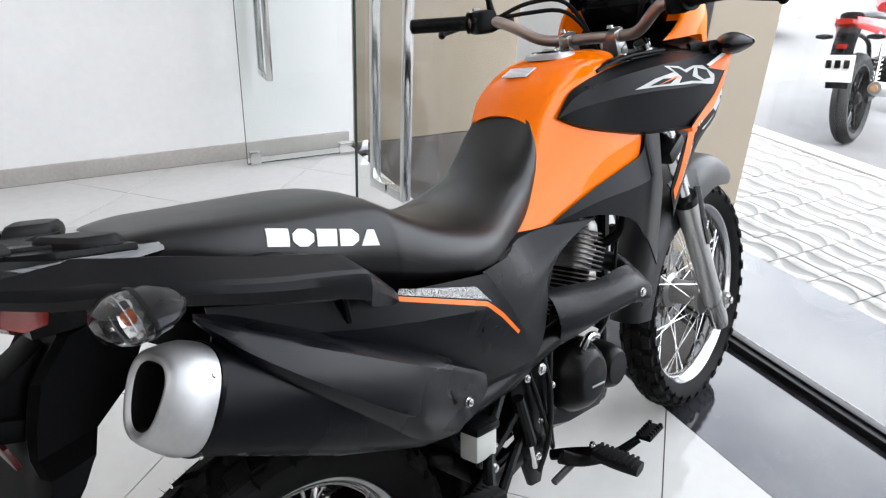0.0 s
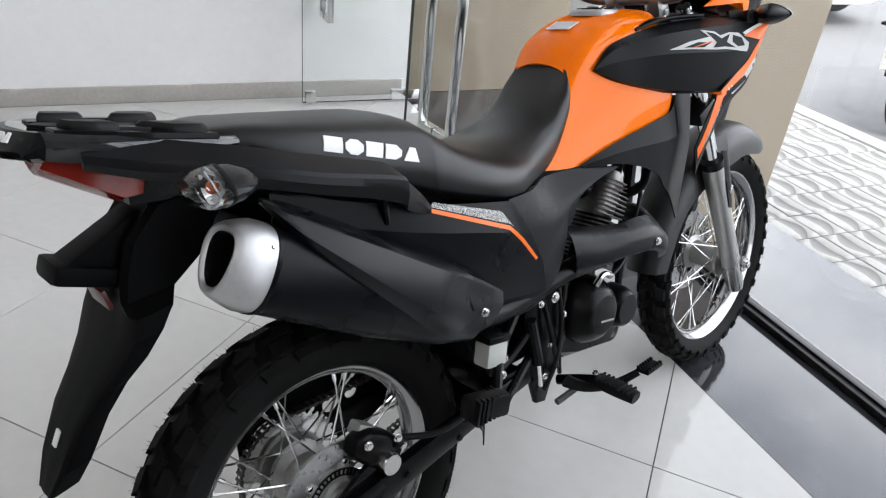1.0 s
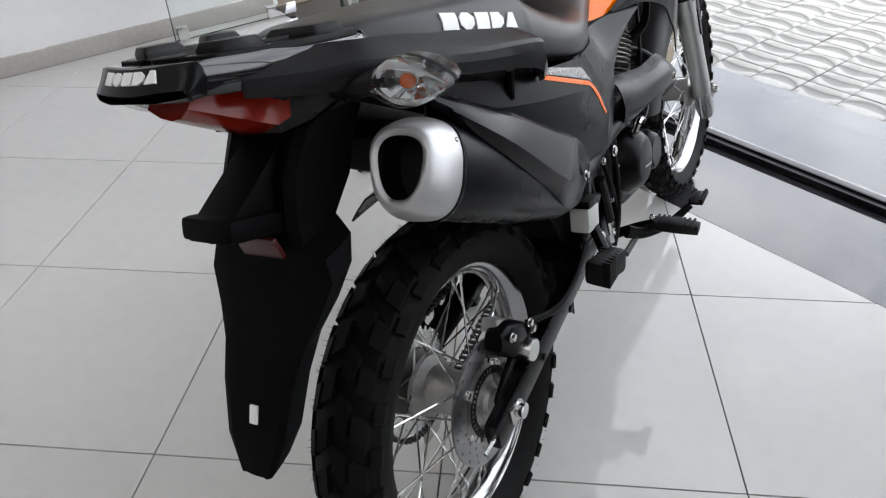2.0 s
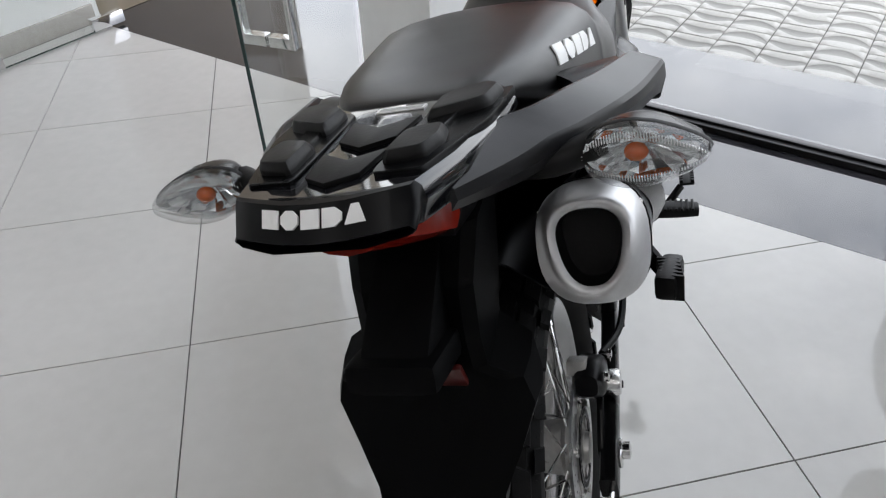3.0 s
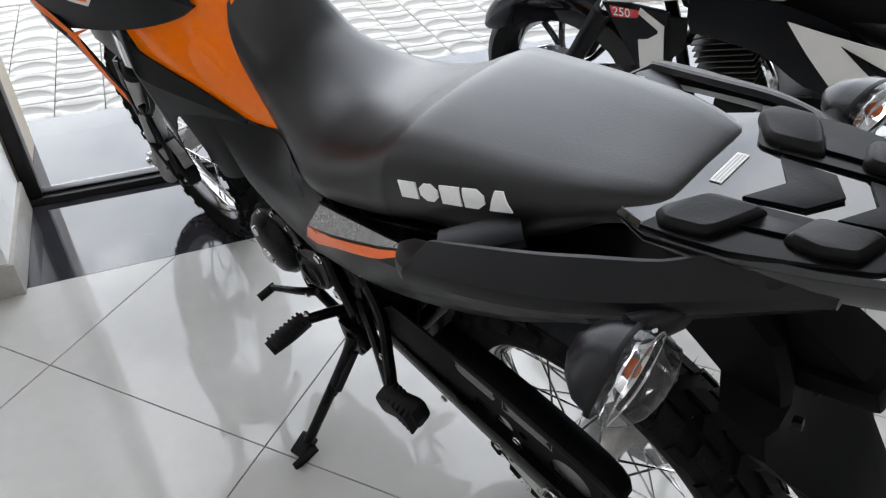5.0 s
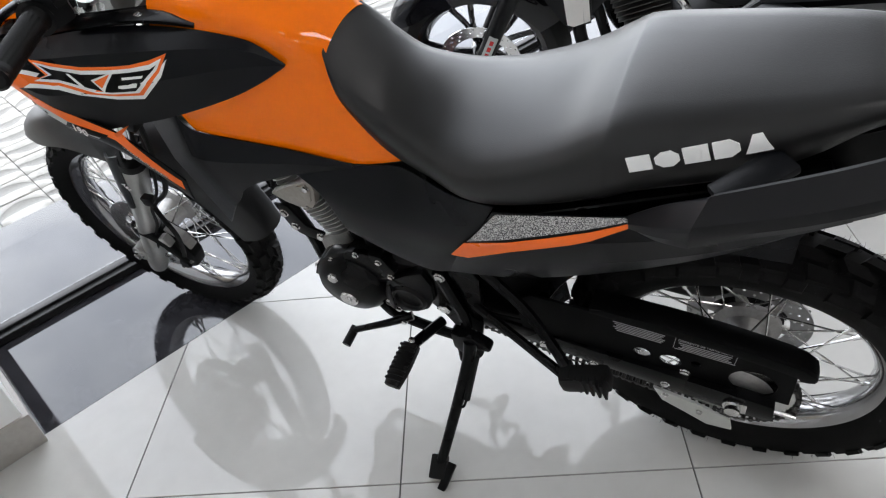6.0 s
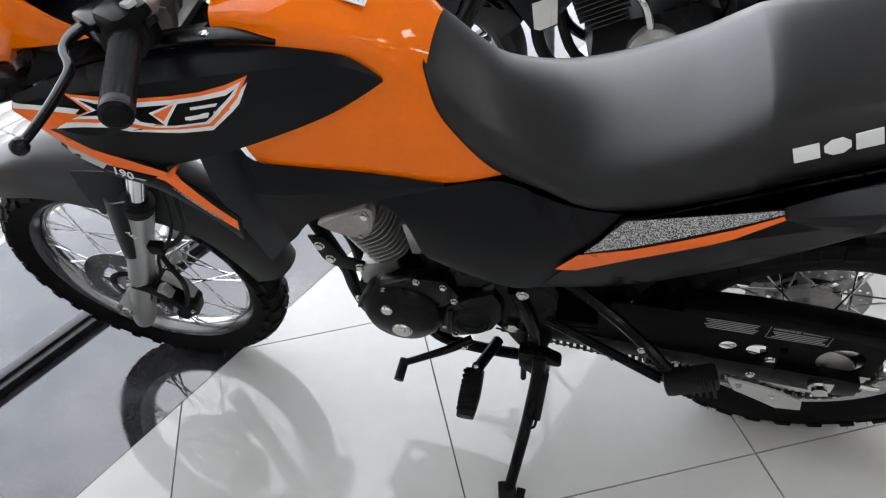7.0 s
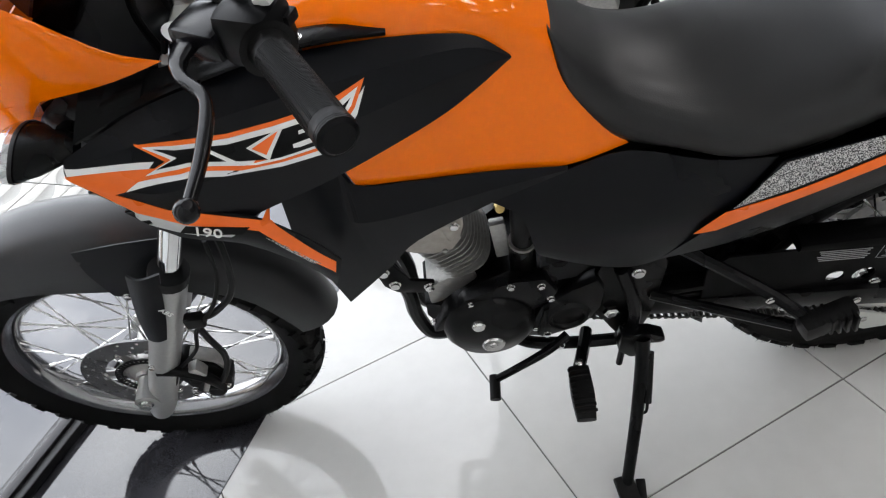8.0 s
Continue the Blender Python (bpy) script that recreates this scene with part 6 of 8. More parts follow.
brake = part("brake_pedal", blade([(0.535, -0.125, 0.325), (0.57, -0.150, 0.305), (0.61, -0.190, 0.308), (0.648, -0.226, 0.334)], [(0.006, 0.014), (0.006, 0.012), (0.006, 0.009), (0.007, 0.006)], 12, 4, 4.0), M_ENGINE, bike, "black rear brake pedal")
tp = bmesh.new()
box(0.056, 0.030, 0.006, (0.669, -0.238, 0.341), 0.002, bm=tp)
for k in range(6):
    for e in (-1, 1):
        box(0.005, 0.007, 0.008, (0.646 + 0.0092 * k, -0.238 + 0.011 * e, 0.346), 0.001, bm=tp)
part("pedal_tip", tp, M_ENGINE, brake, "toothed pedal tip")
res = part("brake_reservoir", box(0.050, 0.036, 0.046, (0.303, -0.138, 0.495), 0.006, (0, 10, 0)), M_MILK, bike, "milky brake fluid reservoir with a black cap")
part("reservoir_cap", box(0.056, 0.042, 0.014, (0.308, -0.138, 0.524), 0.004, (0, 10, 0)), M_SATIN, res)
part("reservoir_hose", tube([(0.30, -0.138, 0.475), (0.31, -0.130, 0.445), (0.36, -0.118, 0.435), (0.43, -0.115, 0.47)], 0.006, 8), M_RUBBER, res)
part("master_cylinder", tube([(0.455, -0.118, 0.40), (0.435, -0.118, 0.50)], [0.013, 0.011], 10, 1), M_ENGINE, bike, "black rear master cylinder")
part("cylinder_rod", tube([(0.457, -0.118, 0.40), (0.462, -0.12, 0.345)], 0.005, 8, 1), M_STEEL, bike)
for p in ([(0.48, -0.10, 0.56), (0.50, -0.115, 0.45), (0.52, -0.115, 0.36)], [(0.52, -0.105, 0.58), (0.53, -0.118, 0.48), (0.51, -0.12, 0.38), (0.47, -0.12, 0.33)], [(0.60, -0.09, 0.60), (0.55, -0.11, 0.52), (0.54, -0.105, 0.40), (0.56, -0.09, 0.32)]):
    part("hose", tube(p, 0.005, 8), M_RUBBER, bike, "black hose")
for p in ((0.50, -0.112, 0.42), (0.475, -0.118, 0.36), (0.545, -0.112, 0.47), (0.47, -0.115, 0.52), (0.36, -0.118, 0.45)):
    part("bolt_head", bolt(p, 0.0055, 0.005, "y", -1), M_STEEL, bike)
part("pedal_spring", tube([(0.555, -0.135, 0.30), (0.50, -0.130, 0.292)], 0.007, 8, 2), M_GREASE, bike, "dark coil spring")
# rear shock absorber behind the engine
sa, sb = V(0.455, 0.0, 0.665), V(0.415, 0.0, 0.395)
shock = part("rear_shock", tube([sa, sb], 0.017, 14, 1), M_SATIN, bike, "black rear shock absorber with a coil spring")
pts = [sa.lerp(sb, 0.1 + 0.7 * i / 140) + V(0.032 * math.cos(i * 0.36), 0.032 * math.sin(i * 0.36), 0) for i in range(141)]
part("coil_spring", tube(pts, 0.0055, 8, 1), M_ENGINE, shock)
# rear caliper
cal = part("rear_caliper", blade([(0.028, -0.080, 0.418), (0.050, -0.080, 0.408), (0.085, -0.080, 0.384), (0.112, -0.080, 0.362)], [(0.016, 0.016), (0.024, 0.029), (0.025, 0.030), (0.018, 0.020)], 16, 4, 3.5), M_ENGINE, bike, "black rear brake caliper", 30)
part("caliper_bridge", box(0.040, 0.030, 0.024, (0.062, -0.066, 0.425), 0.006, (0, 35, 0)), M_CAST, cal)
part("pin_boot", tube([(0.100, -0.098, 0.395), (0.128, -0.098, 0.378)], [0.010, 0.008], 12, 1), M_RUBBER, cal)
part("caliper_piston", lathe([(0, 0.012), (0.018, 0.012), (0.020, 0.008), (0.020, -0.01), (0, -0.01)], 24, pose(0.078, -0.110, 0.372, 180, 0, 0), close=False), M_BRUSH, cal, "bright piston cover")
part("caliper_bracket", prism([(-0.02, 0.30), (0.05, 0.33), (0.11, 0.36), (0.10, 0.40), (0.03, 0.37), (-0.02, 0.34)], -0.098, -0.088, 0.003), M_ENGINE, cal)
part("brake_hose", tube([(0.115, -0.095, 0.395), (0.19, -0.118, 0.378), (0.28, -0.122, 0.392), (0.36, -0.115, 0.42)], 0.006, 8), M_RUBBER, bike, "black rear brake hose")
for p in ((0.045, -0.105, 0.420), (0.105, -0.105, 0.405), (0.118, -0.10, 0.382)):
    part("caliper_bolt", bolt(p, 0.006, 0.006, "y", -1), M_STEEL, cal)

# ---- front fork, mudguard, brake ----
for s in (1, -1):
    a, b0 = V(1.372, 0.090 * s, 0.238), V(1.175, 0.090 * s, 0.645)
    leg = part("fork_leg", tube([a, a + (b0 - a) * 0.1, a + (b0 - a) * 0.5, b0], [0.021, 0.026, 0.026, 0.0285], 18, 3), M_SILVER, bike, "silver painted fork leg")
    top = b0 + (b0 - a) * 0.95
    part("stanchion", tube([b0 - (b0 - a) * 0.02, top], 0.0175, 18, 1), M_CHROME, leg, "chrome fork tube")
    part("dust_seal", tube([b0 - (b0 - a) * 0.015, b0 + (b0 - a) * 0.03], 0.0295, 18, 1), M_RUBBER, leg)
    part("axle_boss", tube([(1.358, 0.072 * s, 0.320), (1.358, 0.118 * s, 0.320)], 0.022, 16, 1), M_SILVER, leg)
    part("axle_nut", bolt((1.360, 0.118 * s, 0.320), 0.010, 0.010, "y", s), M_STEEL, leg)
    fg = part("fork_guard", skin([[(1.168, 0.116, 0.682), (1.190, 0.118, 0.678), (1.210, 0.112, 0.672), (1.228, 0.098, 0.668)], [(1.186, 0.119, 0.630), (1.207, 0.120, 0.625), (1.228, 0.113, 0.619), (1.245, 0.100, 0.614)], [(1.206, 0.120, 0.575), (1.227, 0.120, 0.570), (1.246, 0.113, 0.565), (1.261, 0.101, 0.560)], [(1.230, 0.119, 0.520), (1.244, 0.119, 0.516), (1.257, 0.114, 0.512), (1.268, 0.107, 0.510)]], 0.004, 3, 3, s), M_BLACK, bike, "matt black fork guard with white letters", 30)
    part("guard_bolt", bolt((1.262, 0.081 * s, 0.597), 0.006, 0.004, "y", s), M_STEEL, fg)
    b = text_bars("ABS", 0.013)
    bmesh.ops.transform(b, matrix=(pose(1.204, 0.1225, 0.606, 0, 0, 180) if s > 0 else pose(1.225, -0.1215, 0.560)) @ pose(0, 0, 0, 0, 64 if s > 0 else -64, 0), verts=b.verts)
    part("guard_letters", b, M_WHITE, fg, "white printed letters ABS")
part("fork_yoke", box(0.075, 0.235, 0.030, (0.985, 0, 0.990), 0.010, (0, -26, 0)), M_SILVER, bike, "silver upper fork yoke")
part("fork_yoke", box(0.075, 0.235, 0.035, (1.085, 0, 0.790), 0.010, (0, -26, 0)), M_ENGINE, bike, "black lower fork yoke")
part("steering_head", tube([(0.955, 0, 0.975), (1.06, 0, 0.78)], 0.028, 16, 1), M_SATIN, bike, "black steering head")
FEND = []
for f, dr in ((-1.0, -0.055), (-0.93, -0.02), (-0.6, 0.004), (0, 0.012), (0.6, 0.004), (0.93, -0.02), (1.0, -0.055)):
    row = []
    for a, r, w in ((52, 0.366, 0.042), (60, 0.372, 0.055), (80, 0.376, 0.066), (100, 0.378, 0.070), (120, 0.378, 0.068), (140, 0.372, 0.062), (158, 0.366, 0.056), (170, 0.366, 0.050)):
        k = 0.35 if a in (52,) else 1.0
        k += {80: 0.4, 100: 0.65, 120: 0.45}.get(a, 0.0) if abs(f) == 1 else 0.0
        row.append((FW[0] + (r + dr * k) * math.cos(radians(a)), f * w, FW[2] + (r + dr * k) * math.sin(radians(a))))
    FEND.append(row)
fend = part("front_mudguard", skin(FEND, 0.003, 3, 2), M_MUDGUARD, bike, "matt dark grey front mudguard", 40)
for s in (1, -1):
    part("mudguard_stay", skin([[(1.150, 0.058, 0.690), (1.23, 0.062, 0.696), (1.305, 0.060, 0.690)], [(1.165, 0.076, 0.650), (1.24, 0.074, 0.650), (1.300, 0.070, 0.648)], [(1.20, 0.080, 0.605), (1.25, 0.080, 0.592), (1.285, 0.076, 0.596)]], 0.003, 3, 2, s), M_BLACK, fend)
fc = part("front_caliper", prism([(1.300, 0.405), (1.255, 0.412), (1.212, 0.382), (1.198, 0.330), (1.212, 0.287), (1.245, 0.274), (1.275, 0.290), (1.285, 0.340)], 0.060, 0.096, 0.006), M_ENGINE, bike, "black front brake caliper with a grey cast bridge", 30)
part("caliper_lug", box(0.020, 0.022, 0.030, (1.236, 0.104, 0.392), 0.004, (0, 20, 0)), M_CAST, fc)
part("caliper_rib", box(0.044, 0.010, 0.010, (1.246, 0.100, 0.326), 0.003, (0, 62, 0)), M_CAST, fc)
part("caliper_bridge", prism([(1.246, 0.411), (1.209, 0.387), (1.197, 0.350), (1.206, 0.350), (1.218, 0.378), (1.250, 0.402)], 0.066, 0.090, 0.002), M_FIN, fc, "grey cast bridge")
for x, z, r in ((1.236, 0.302, 0.017), (1.254, 0.352, 0.014)):
    part("caliper_piston", lathe([(0, 0.010), (r - 0.004, 0.010), (r, 0.006), (r, -0.01), (0, -0.01)], 24, pose(x, 0.097, z), close=False), M_ENGINE, fc, "black piston cover")
part("caliper_bracket", prism([(1.345, 0.335), (1.300, 0.410), (1.280, 0.425), (1.262, 0.405), (1.290, 0.350), (1.325, 0.300)], 0.096, 0.104, 0.003), M_ENGINE, fc)
part("caliper_pin", tube([(1.300, 0.108, 0.408), (1.262, 0.110, 0.402), (1.228, 0.110, 0.368), (1.216, 0.108, 0.322)], [0.008, 0.010, 0.010, 0.007], 10), M_RUBBER, fc, "black rubber pin boot")
for p in ((1.264, 0.110, 0.336), (1.224, 0.103, 0.345), (1.288, 0.106, 0.388), (1.278, 0.100, 0.302), (1.214, 0.098, 0.312), (1.252, 0.100, 0.286), (1.298, 0.110, 0.430)):
    part("caliper_bolt", bolt(p, 0.005, 0.005), M_STEEL, fc)
part("front_brake_hose", tube([(1.210, 0.106, 0.345), (1.182, 0.112, 0.395), (1.168, 0.113, 0.445), (1.174, 0.112, 0.500), (1.172, 0.110, 0.548), (1.138, 0.110, 0.562), (1.096, 0.108, 0.604), (1.076, 0.104, 0.675), (1.06, 0.07, 0.84), (1.00, -0.02, 0.98)], 0.0055, 8), M_RUBBER, bike, "black front brake hose")
part("sensor_cable", tube([(1.265, 0.104, 0.40), (1.205, 0.114, 0.47), (1.178, 0.116, 0.53), (1.130, 0.112, 0.585), (1.100, 0.108, 0.650), (1.09, 0.10, 0.72)], 0.0035, 8), M_RUBBER, bike)
part("hose_clamp", box(0.030, 0.018, 0.024, (1.172, 0.112, 0.552), 0.004), M_RUBBER, bike)

# ---- handlebar and controls ----
BARL = [(0.945, 0.0, 1.050), (0.945, 0.075, 1.050), (0.925, 0.120, 1.060), (0.890, 0.175, 1.098), (0.873, 0.220, 1.108), (0.801, 0.370, 1.118)]
bar = part("handlebar", tube([(x, -y, z) for x, y, z in reversed(BARL)] + BARL[1:], 0.0118, 14, 5), M_BAR, bike, "bronze grey tapered handlebar")
for s in (1, -1):
    cl = part("bar_clamp", box(0.040, 0.026, 0.050, (0.945, 0.055 * s, 1.040), 0.008, (0, -15, 0)), M_SILVER, bike, "silver handlebar clamp")
    for d in (-0.014, 0.014):
        part("clamp_bolt", bolt((0.940 + d, 0.055 * s, 1.0645 - d * 0.2), 0.006, 0.006, "z"), M_STEEL, cl)
    part("bar_riser", tube([(0.965, 0.055 * s, 0.995), (0.952, 0.055 * s, 1.03)], 0.018, 14, 1), M_SILVER, bike)
    part("fork_cap", lathe([(0, -0.010), (0.014, -0.010), (0.019, -0.005), (0.021, 0.004), (0, 0.004)], 20, pose(0.990, 0.095 * s, 1.008, 90, 0, 0) @ pose(0, 0, 0, 0, 0, 26), close=False), M_BRUSH, bike, "silver fork cap")
    g0, g1 = V(0.860, 0.250 * s, 1.110), V(0.804, 0.366 * s, 1.1177)
    grip = part("handle_grip", tube([g0, g0 + (g1 - g0) * 0.03, g0 + (g1 - g0) * 0.06, g0 + (g1 - g0) * 0.95, g1], [0.022, 0.0235, 0.0155, 0.0155, 0.0162], 18, 2), M_RUBBER, bike, "black rubber grip")
    part("grip_end", lathe([(0, 0.006), (0.012, 0.006), (0.0160, 0.002), (0.0160, -0.004), (0, -0.004)], 18, Matrix.Translation(g1) @ ((g1 - g0).to_track_quat("Y", "Z").to_matrix().to_4x4()), close=False), M_SATIN, grip)
    rb = bmesh.new()
    d = (g1 - g0)
    for k in range(56):
        p = g0 + d * (0.12 + 0.80 * k / 56)
        tube([p, p + d * 0.0055], 0.0159, 14, 1, bm=rb)
    part("grip_ribs", rb, M_RUBBER, grip)
    sw = part("switch_box", box(0.052, 0.046, 0.050, (0.872, 0.222 * s, 1.109), 0.012, (0, 0, -25 * s)), M_SATIN, bike, "black switch housing")
    part("switch_button", box(0.016, 0.012, 0.006, (0.856, 0.225 * s, 1.136), 0.002, (0, 10, -25 * s)), M_GREYP, sw)
    part("switch_button", box(0.008, 0.016, 0.010, (0.843, 0.222 * s, 1.115), 0.002, (0, 0, -25 * s)), M_RUBBER, sw)
    per = part("lever_perch", box(0.050, 0.046, 0.030, (0.914, 0.206 * s, 1.104), 0.009, (0, 0, -30 * s)), M_LEVER, bike, "dark glossy lever perch")
    lev = part("control_lever", blade([(0.924, 0.208 * s, 1.106), (0.934, 0.238 * s, 1.106), (0.930, 0.262 * s, 1.105), (0.910, 0.286 * s, 1.103), (0.906, 0.312 * s, 1.100), (0.909, 0.348 * s, 1.094), (0.915, 0.382 * s, 1.089)], [(0.012, 0.0055), (0.0085, 0.005), (0.0052, 0.0048), (0.005, 0.0048), (0.0056, 0.0046), (0.0052, 0.0044), (0.0046, 0.0044)], 14, 4, 3.0), M_LEVER, bike, "dark silver control lever with a ball end")
    bl = bmesh.new()
    bmesh.ops.create_uvsphere(bl, u_segments=14, v_segments=10, radius=0.0095)
    bmesh.ops.translate(bl, vec=(0.916, 0.386 * s, 1.0885), verts=bl.verts)
    part("lever_ball", bl, M_LEVER, lev)
    part("mirror_stem", tube([(0.885, 0.205 * s, 1.118), (0.878, 0.205 * s, 1.150), (0.868, 0.210 * s, 1.24), (0.86, 0.235 * s, 1.32)], [0.010, 0.007, 0.0055, 0.0055], 10), M_SATIN, bike, "black mirror stem")
    mir = part("mirror", loft([[V(0.845 + dx, 0.265 * s + 0.062 * k * math.cos(t) * s, 1.345 + 0.040 * k * math.sin(t)) for t in (2 * math.pi * i / 24 for i in range(24))] for k, dx in ((0.5, 0.035), (0.85, 0.022), (1.0, 0.008), (1.0, 0.0))]), M_SATIN, bike, "black rear-view mirror")
    part("mirror_glass", loft([[V(0.845 + dx, 0.265 * s + 0.056 * math.cos(t) * s, 1.345 + 0.035 * math.sin(t)) for t in (2 * math.pi * i / 24 for i in range(24))] for dx in (-0.0015, 0.0005)]), M_CHROME, mir)
part("brake_fluid_box", box(0.035, 0.060, 0.036, (0.900, -0.200, 1.145), 0.006, (0, 0, 25)), M_SATIN, bike, "black brake fluid box")
part("starter_switch", box(0.012, 0.016, 0.010, (0.858, -0.228, 1.150), 0.003, (0, 0, 25)), M_RED_LENS, bike, "red stop switch")
part("ignition_lock", lathe([(0, -0.014), (0.014, -0.014), (0.017, -0.010), (0.017, 0.02), (0, 0.02)], 20, pose(1.010, 0.0, 1.020, 90, 0, 0), close=False), M_BRUSH, bike, "ignition lock with a red ring")
part("ignition_ring", lathe([(0.009, -0.0165), (0.014, -0.0165), (0.014, -0.013), (0.009, -0.013)], 20, pose(1.010, 0.0, 1.020, 90, 0, 0)), M_RED_LENS, bike)
for s, off in ((1, 0.0), (1, 0.02), (-1, 0.0), (-1, 0.015)):
    part("control_cable", tube([(0.885, 0.20 * s, 1.110), (0.945, 0.15 * s, 1.115 + off), (1.00, 0.09 * s, 1.105 + off), (1.04, 0.05 * s, 1.03), (1.03, 0.03 * s, 0.93)], 0.0045, 8), M_RUBBER, bike, "black control cable")

# ---- front fairing: orange lamp cowl, screen, instruments, inner panels ----
NOSE = [[(1.000, 0.130, 1.030), (1.045, 0.150, 1.030), (1.10, 0.160, 1.030), (1.165, 0.150, 1.020), (1.225, 0.110, 1.000), (1.255, 0.0, 0.985)],
        [(1.020, 0.133, 1.040), (1.055, 0.152, 1.060), (1.11, 0.162, 1.070), (1.170, 0.150, 1.065), (1.225, 0.108, 1.055), (1.250, 0.0, 1.045)],
        [(1.040, 0.135, 1.050), (1.070, 0.150, 1.090), (1.12, 0.155, 1.110), (1.165, 0.140, 1.115), (1.205, 0.100, 1.115), (1.225, 0.0, 1.115)],
        [(1.055, 0.135, 1.058), (1.085, 0.145, 1.105), (1.125, 0.145, 1.135), (1.155, 0.128, 1.150), (1.185, 0.090, 1.155), (1.20, 0.0, 1.160)]]
NOSE_LOW = [[(1.118, 0.159, 1.028), (1.150, 0.155, 1.024), (1.180, 0.144, 1.015), (1.225, 0.110, 0.998), (1.255, 0.0, 0.983)],
            [(1.150, 0.147, 0.992), (1.172, 0.140, 0.975), (1.195, 0.125, 0.958), (1.220, 0.095, 0.945), (1.245, 0.0, 0.935)],
            [(1.172, 0.105, 0.915), (1.182, 0.098, 0.902), (1.190, 0.086, 0.888), (1.200, 0.060, 0.875), (1.210, 0.0, 0.865)]]
for s in (1, -1):
    part("lamp_cowl", skin(NOSE, 0.003, 3, 3, s), M_ORANGE, bike, "glossy orange front cowl", 40)
    part("lamp_surround", skin(NOSE_LOW, 0.003, 3, 3, s), M_ORANGE, bike, "glossy orange lower cowl", 40)
SCREEN = [[(1.085 + 0.075 * (1 - (y / 0.14) ** 2) - 0.030 * k, y * (1 - 0.08 * k), 1.10 + 0.045 * k + 0.02 * (1 - (y / 0.14) ** 2)) for k in (0, 1, 2, 3)] for y in (-0.135, -0.09, -0.03, 0.03, 0.09, 0.135)]
part("wind_screen", skin(SCREEN, 0.003, 3, 3), M_DARKSCREEN, bike, "small smoked wind screen", 40)
dash = part("instrument_panel", box(0.05, 0.175, 0.080, (1.085, 0, 1.090), 0.012, (0, -38, 0)), M_SATIN, bike, "black instrument panel")
part("instrument_glass", box(0.004, 0.125, 0.052, (1.065, 0, 1.107), 0.003, (0, -38, 0)), M_DARKSCREEN, dash)
part("instrument_mark", box(0.001, 0.014, 0.010, (1.0595, -0.01, 1.098), 0.001, (0, -38, 0)), M_GREYP, dash)
part("inner_cowl", skin([[(1.03, y, 0.975 - 0.1 * abs(y)), (1.09, y * 1.05, 1.02), (1.13, y, 1.06)] for y in (-0.13, -0.07, 0, 0.07, 0.13)], 0.003, 3, 3), M_SATIN, bike, "black inner cowl", 40)
for s in (1, -1):
    part("inner_panel", skin([[(0.885, 0.075, 1.010), (0.96, 0.100, 1.012), (1.03, 0.125, 1.018), (1.08, 0.130, 1.035)], [(0.890, 0.118, 1.010), (0.96, 0.138, 1.010), (1.03, 0.165, 1.008), (1.09, 0.200, 1.004)]], 0.004, 3, 3, s), M_SATIN, bike, "black inner shroud panel", 40)
    part("signal_bracket", skin([[(1.020, 0.120, 1.022), (1.080, 0.135, 1.024), (1.130, 0.145, 1.014)], [(1.030, 0.162, 1.006), (1.075, 0.186, 1.002), (1.118, 0.172, 0.988)], [(1.040, 0.168, 0.965), (1.080, 0.168, 0.960), (1.118, 0.148, 0.948)]], 0.004, 3, 3, s), M_SATIN, bike, "black panel behind the turn signal", 40)
    part("panel_screw", bolt((0.925, 0.112 * s, 1.013), 0.005, 0.003, "z"), M_STEEL, bike)
hl = bmesh.new()
bmesh.ops.create_uvsphere(hl, u_segments=24, v_segments=14, radius=0.075)
bmesh.ops.transform(hl, matrix=Matrix.Translation((1.205, 0, 0.985)) @ Matrix.Diagonal((0.62, 1.15, 0.95, 1)), verts=hl.verts)
part("headlamp", hl, M_LENS, bike, "clear headlamp")
# tank label
part("tank_label", box(0.036, 0.058, 0.0012, (0.700, 0.012, 1.0155), 0, (0, -18, 0)), M_WHITE, tank, "small white warning label with plain bars")
for k in range(6):
    part("label_bar", box(0.0013, 0.050, 0.0006, (0.686 + k * 0.0055, 0.012, 1.0119 + k * 0.00178), 0, (0, -18, 0)), M_GREYP, tank)

# rubber flap that closes the space between the airbox and the swingarm
part("mud_flap", box(0.005, 0.150, 0.230, (0.452, 0, 0.505), 0.002, (0, -10, 0)), M_RUBBER, bike, "black rubber mud flap")

# ---- second motorcycle in the showroom: black, white and red street model ----
M_WHITEP = mat("white_gloss_paint", (0.74, 0.73, 0.70), 0.2, vary=0.03, scale=120, coat=0.6, rough_vary=0.04)
M_REDP = mat("red_gloss_paint", (0.55, 0.02, 0.02), 0.2, vary=0.05, scale=120, coat=0.6)
M_ROADTYRE = mat("road_tyre_rubber", (0.006, 0.006, 0.006), 0.55, vary=0.2, scale=140, bump=0.1, spec=0.35)
M_FENDER = mat("black_fender_gloss", (0.003, 0.003, 0.004), 0.05, vary=0.1, scale=200, spec=0.4, rough_vary=0.02)
M_PLATE = mat("pale_number_plate", (0.62, 0.63, 0.60), 0.4, vary=0.05, scale=60)


